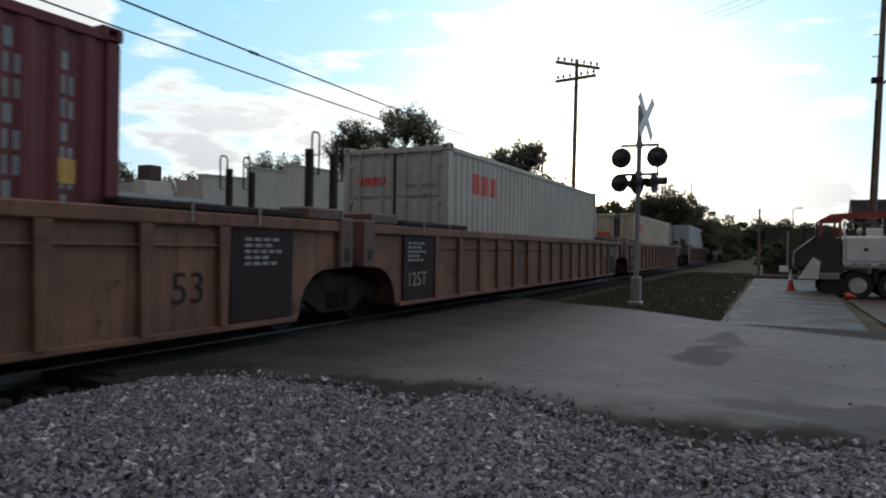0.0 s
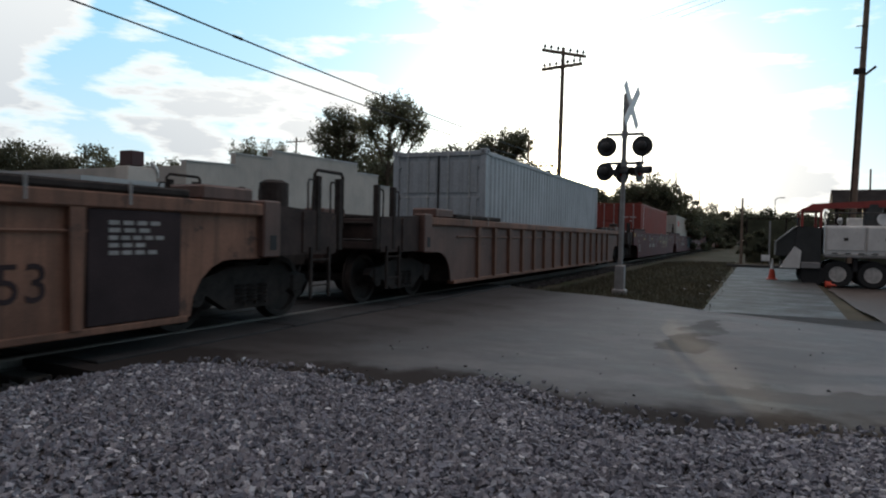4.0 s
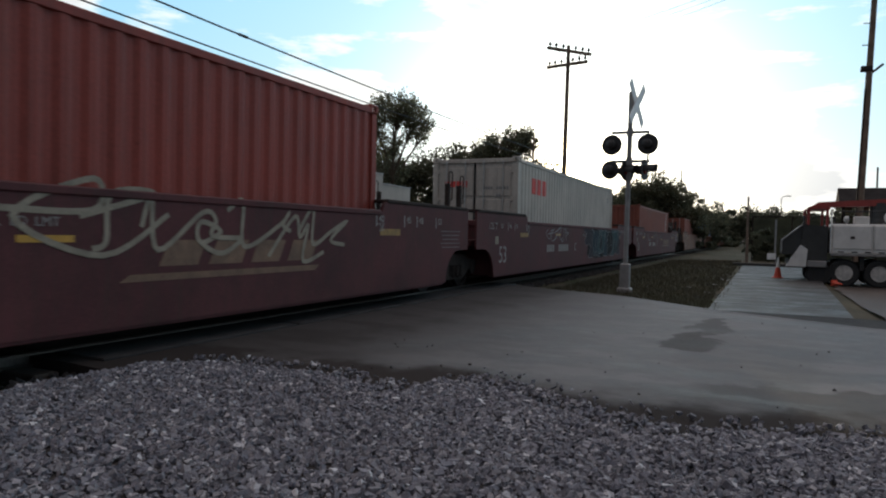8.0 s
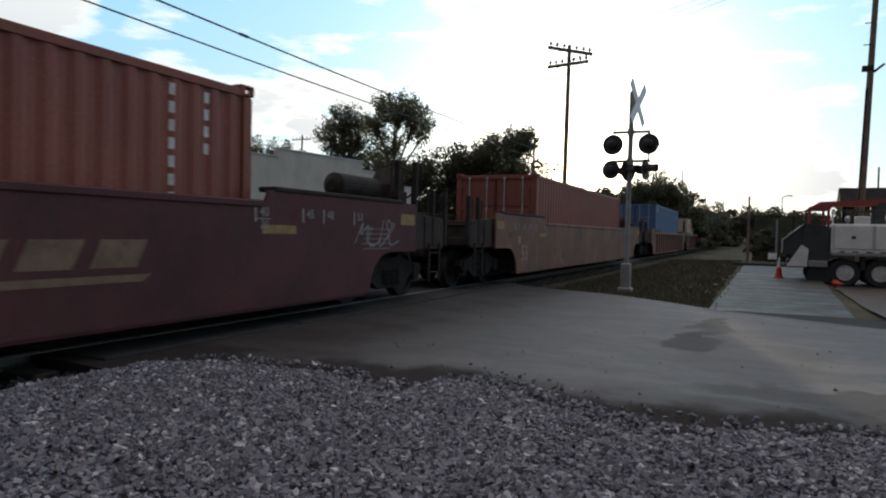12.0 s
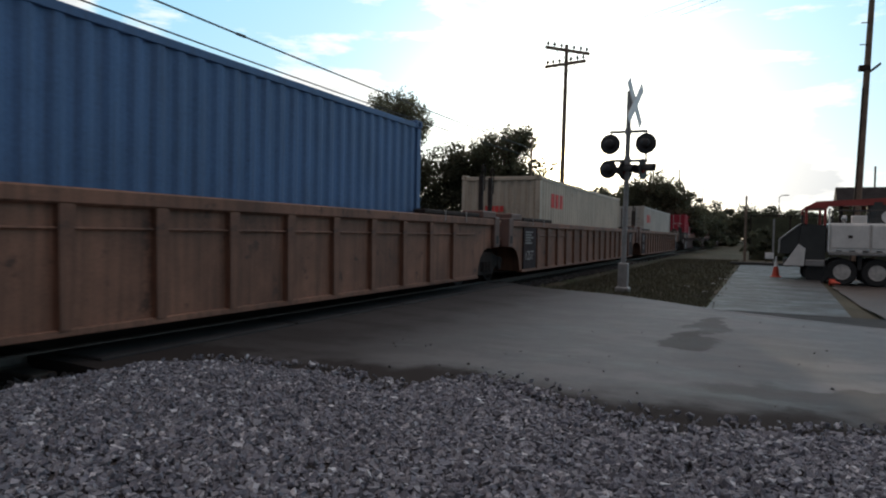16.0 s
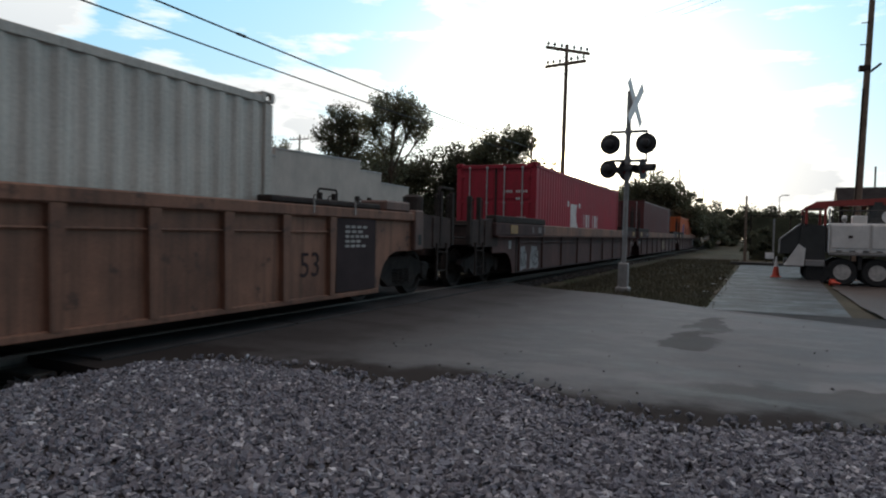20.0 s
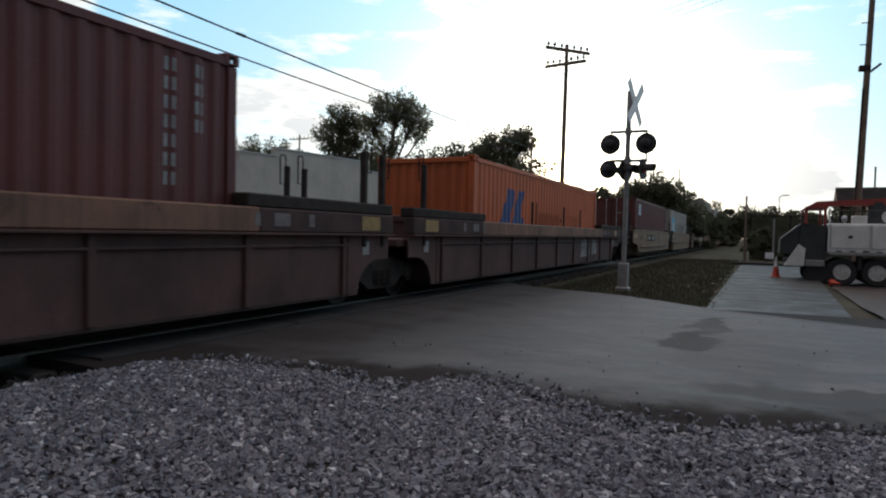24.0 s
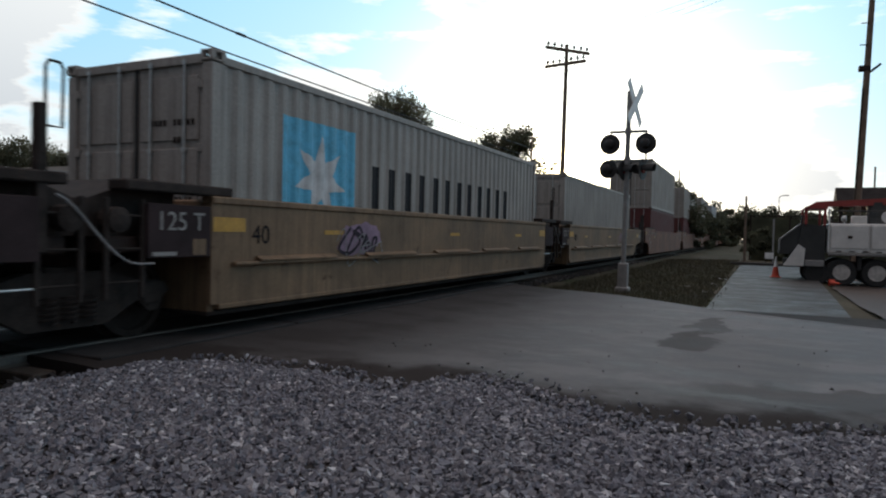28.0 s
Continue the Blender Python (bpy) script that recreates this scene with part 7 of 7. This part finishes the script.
def truck_wheel(truck, x, y, z, r, rim="rim"):
    w = part("wheel", Geo().lathe([(-0.14, r * 0.56), (-0.15, r * 0.9), (-0.11, r), (0.11, r), (0.15, r * 0.9), (0.14, r * 0.56)], 30, "y", None, False), M["rubber"], truck, at=pose(x, y, z))
    part("rim", Geo().lathe([(-0.13, r * 0.58), (-0.145, r * 0.56), (-0.10, r * 0.50), (-0.03, r * 0.36), (-0.06, r * 0.2), (-0.10, r * 0.16), (-0.10, 0.01)], 24, "y"), M[rim], w)


def build_truck():
    """A conventional-cab utility truck, its nose to the west, with a folded red boom over a white service body."""
    t = thing("utility_truck", "parked utility truck with white service body and folded red boom", "truck", pose(0, 24.2, 0))
    W = 2.3
    part("chassis", Geo().box(0.95, 7.2, 0.35, 0.55, 0.38, 0.58, 0.02).box(0.95, 7.2, W - 0.55, W - 0.35, 0.38, 0.58, 0.02).box(2.3, 3.9, 0.4, 1.9, 0.2, 0.4, 0.03), M["steel"], t)
    body = part("service_body", Geo().box(2.08, 6.6, 0.0, W, 0.86, 1.80, 0.03), M["truckwhite"], t)
    for i in range(4):
        x0 = 2.16 + i * 1.1
        d = part("locker_door", Geo().box(x0, x0 + 1.02, -0.025, 0.0, 1.02, 1.74, 0.02), M["truckwhite"], body)
        part("latch", Geo().box(x0 + 0.46, x0 + 0.58, -0.04, -0.024, 1.33, 1.42, 0.01), M["steel"], d)
    for i in range(8):
        part("marker_slot", Geo().box(2.3 + i * 0.36, 2.46 + i * 0.36, -0.03, 0.002, 0.915, 0.945, 0.004), M["steel"], body)
    part("running_board", Geo().box(2.1, 6.6, -0.05, 0.12, 0.80, 0.855, 0.01), M["signal"], t)
    cab = part("cab", Geo().prism([(1.30, 0.62), (2.02, 0.62), (2.02, 1.72), (1.36, 1.78), (1.28, 1.2)], 0.12, W - 0.12, "y"), M["cabgrey"], t)
    for x0, x1 in ((1.42, 1.50), (1.95, 2.03)):
        for y0 in (0.12, W - 0.20):
            part("pillar", Geo().box(x0, x1, y0, y0 + 0.08, 1.7, 2.32, 0.015), M["truckred"], cab)
    part("cab_roof", Geo().prism([(1.42, 2.27), (2.06, 2.27), (2.06, 2.36), (1.60, 2.38), (1.46, 2.34)], 0.1, W - 0.1, "y"), M["truckred"], cab)
    part("hood", Geo().prism([(0.72, 0.80), (1.32, 0.80), (1.36, 1.76), (1.30, 1.76), (0.74, 1.26)], 0.2, W - 0.2, "y"), M["cabgrey"], t)
    part("hood_edge", Geo().tube([(0.72, 0.17, 1.26), (1.32, 0.17, 1.78)], 0.022, 6).tube([(0.72, 0.17, 0.92), (0.72, 0.17, 1.26)], 0.022, 6), M["signal"], t)
    part("fender_plate", Geo().prism([(0.84, 0.42), (1.42, 0.42), (1.46, 0.98), (1.26, 1.12)], -0.02, 0.10, "y"), M["truckwhite"], t, "white slanted fender plate")
    part("bumper", Geo().box(0.90, 1.04, 0.0, W, 0.40, 0.62, 0.03), M["steel"], t)
    part("mirror", Geo().box(1.30, 1.36, -0.14, -0.02, 1.75, 2.05, 0.015), M["signalblack"], t)
    part("fuel_step", Geo().box(1.45, 2.0, 0.0, 0.35, 0.42, 0.62, 0.02), M["signal"], t)
    boom = part("boom", Geo().prism([(1.55, 2.38), (1.78, 2.52), (6.8, 2.80), (6.8, 2.50), (1.9, 2.36)], 0.75, 1.25, "y"), M["truckred"], t)
    part("boom_bucket", Geo().box(6.3, 7.1, 0.6, 1.4, 1.85, 2.75, 0.05), M["truckwhite"], boom)
    part("boom_rest", Geo().box(2.45, 2.55, 0.9, 1.1, 1.8, 2.42, 0.015).box(2.2, 2.8, 0.7, 1.3, 1.8, 1.86, 0.01), M["steel"], t)
    rack = Geo()
    for x in (2.2, 3.2, 4.2, 5.2):
        rack.tube([(x, 0.15, 1.8), (x, 0.15, 2.2)], 0.022, 6)
    rack.tube([(2.2, 0.15, 2.2), (5.2, 0.15, 2.2)], 0.022, 6)
    part("side_rack", rack, M["signalblack"], t)
    part("turret", Geo().lathe([(1.8, 0.35), (2.0, 0.3), (2.5, 0.28)], 18, "z", pose(3.5, 1.0, 0)), M["cabgrey"], t)
    part("tool_box", Geo().box(2.75, 3.15, 0.3, 0.7, 1.8, 2.05, 0.02), M["truckwhite"], t)
    for x in (2.49, 3.44):
        for y in (0.22, W - 0.22):
            truck_wheel(t, x, y, 0.265, 0.43)
    # front rims take the black tyre colour for the shade they stand in
    for y in (0.22, W - 0.22):
        truck_wheel(t, 1.80, y, 0.20, 0.365, "rubber")
    # chrome dome added only to give a sun glint
    part("work_lamp", Geo().lathe([(-0.09, 0.01), (-0.08, 0.06), (-0.04, 0.10), (0.03, 0.11), (0.06, 0.07)], 18, "x", pose(2.52, 0.12, 1.95)).tube([(2.52, 0.12, 1.80), (2.52, 0.12, 1.90)], 0.02, 6), M["chrome"], t, "polished chrome dome added to catch a sun glint")
    part("grab_bar", Geo().tube([(2.10, 0.05, 1.8), (2.10, 0.05, 2.18), (2.10, 0.45, 2.22)], 0.022, 6), M["signwhite"], t)
    part("hose_reel", Geo().lathe([(-0.12, 0.10), (-0.12, 0.20), (-0.09, 0.20), (-0.08, 0.12), (0.08, 0.12), (0.09, 0.20), (0.12, 0.20), (0.12, 0.10)], 20, "y", pose(3.75, 0.35, 2.02)), M["signwhite"], t)
    for i in range(5):
        part("body_rivet_strip", Geo().box(2.12 + i * 1.1, 2.135 + i * 1.1, -0.032, -0.001, 0.9, 1.78, 0.003), M["rim"], body)
    part("mud_flap", Geo().box(2.9, 3.02, 0.05, 0.45, 0.35, 0.8, 0.01), M["rubber"], t)


def build_far_side():
    f = thing("windscreen_fence", "dark screened fence beyond the lot", "fence")
    for i in range(7):
        x = -0.3 + i * 2.2
        part("post", Geo().tube([(x, 46, -0.3), (x, 46, 2.75)], 0.04, 8), M["steel"], f)
        if i < 6:
            part("screen", Geo().box(x + 0.05, x + 2.15, 45.98, 46.02, -0.1, 2.6 - 0.1 * ((i * 3) % 2), 0.005), M["hedge"], f)
    part("top_rail", Geo().tube([(-0.3, 46, 2.7), (12.9, 46, 2.7)], 0.025, 6), M["steel"], f)
    thicket("shrubs", ((-0.8, 44.5, 3.2, 45.0, 2.0, 1.5, 40), (3.0, 47.5, 12, 48, 3.4, 2, 60)), 14, "dark shrubs along the screened fence", "shrubs", per=90, size=0.12)
    solid("marker_post", Geo().tube([(0.88, 40.0, -0.2), (0.88, 40.0, 2.35)], 0.05, 8), M["signal"], "thin pale marker post before the fence", "post")
    sign = thing("small_sign", "small white sign leaning beside the kerb", "sign", pose(0.45, 38.0, -0.05))
    part("sign_board", Geo().box(0.02, 0.42, -0.02, 0.02, 0.30, 0.62, 0.01), M["signwhite"], sign)
    part("sign_leg", Geo().tube([(0.08, 0.02, 0), (0.08, 0.02, 0.5)], 0.02, 6).tube([(0.36, 0.02, 0), (0.36, 0.02, 0.5)], 0.02, 6), M["steel"], sign)
    h = thing("house", "low brown brick house with a deep dark shingled roof edge", "house")
    part("wall", Geo().box(4.85, 16.0, 48, 49.6, -0.3, 3.6, 0.02), M["brickred"], h)
    part("roof", Geo().prism([(47.5, 3.35), (50.1, 3.35), (50.1, 3.5), (48.9, 4.62), (48.7, 4.62), (47.5, 3.5)], 4.5, 16.4, "x"), M["roof"], h)
    part("vent_pipe", Geo().tube([(6.6, 48.8, 4.4), (6.6, 48.8, 5.9)], 0.06, 8), M["signal"], h)


build_sidewalk()
build_lot()
build_grass()
build_signal()
build_cone()
build_glint_cone()
build_truck()
build_far_side()


# ---- motion of the train ----
def motions():
    times = [i * 1.0 for i in range(29)]
    for ob, mid in rolling:
        z = ob.matrix_basis.translation.z
        walk(ob, [(t, pose(TX, mid - run(t), z)) for t in times])
    step = 1 / 30
    for w, y, at in wheelsets:
        rows = [(0.0, pose(0, y, WHEEL))]
        spin = 0.0
        for i in range(1, int(28 / step) + 1):
            t = i * step
            here = at + y - run(t)
            if -4 < here < 60:
                spin += (run(t) - run(t - step)) / WHEEL
                rows.append((t, Matrix.Translation((0, y, WHEEL)) @ Matrix.Rotation(spin, 4, "X")))
        rows.append((28.0, rows[-1][1]) if rows[-1][0] < 27.99 else rows.pop())
        walk(w, rows)


motions()
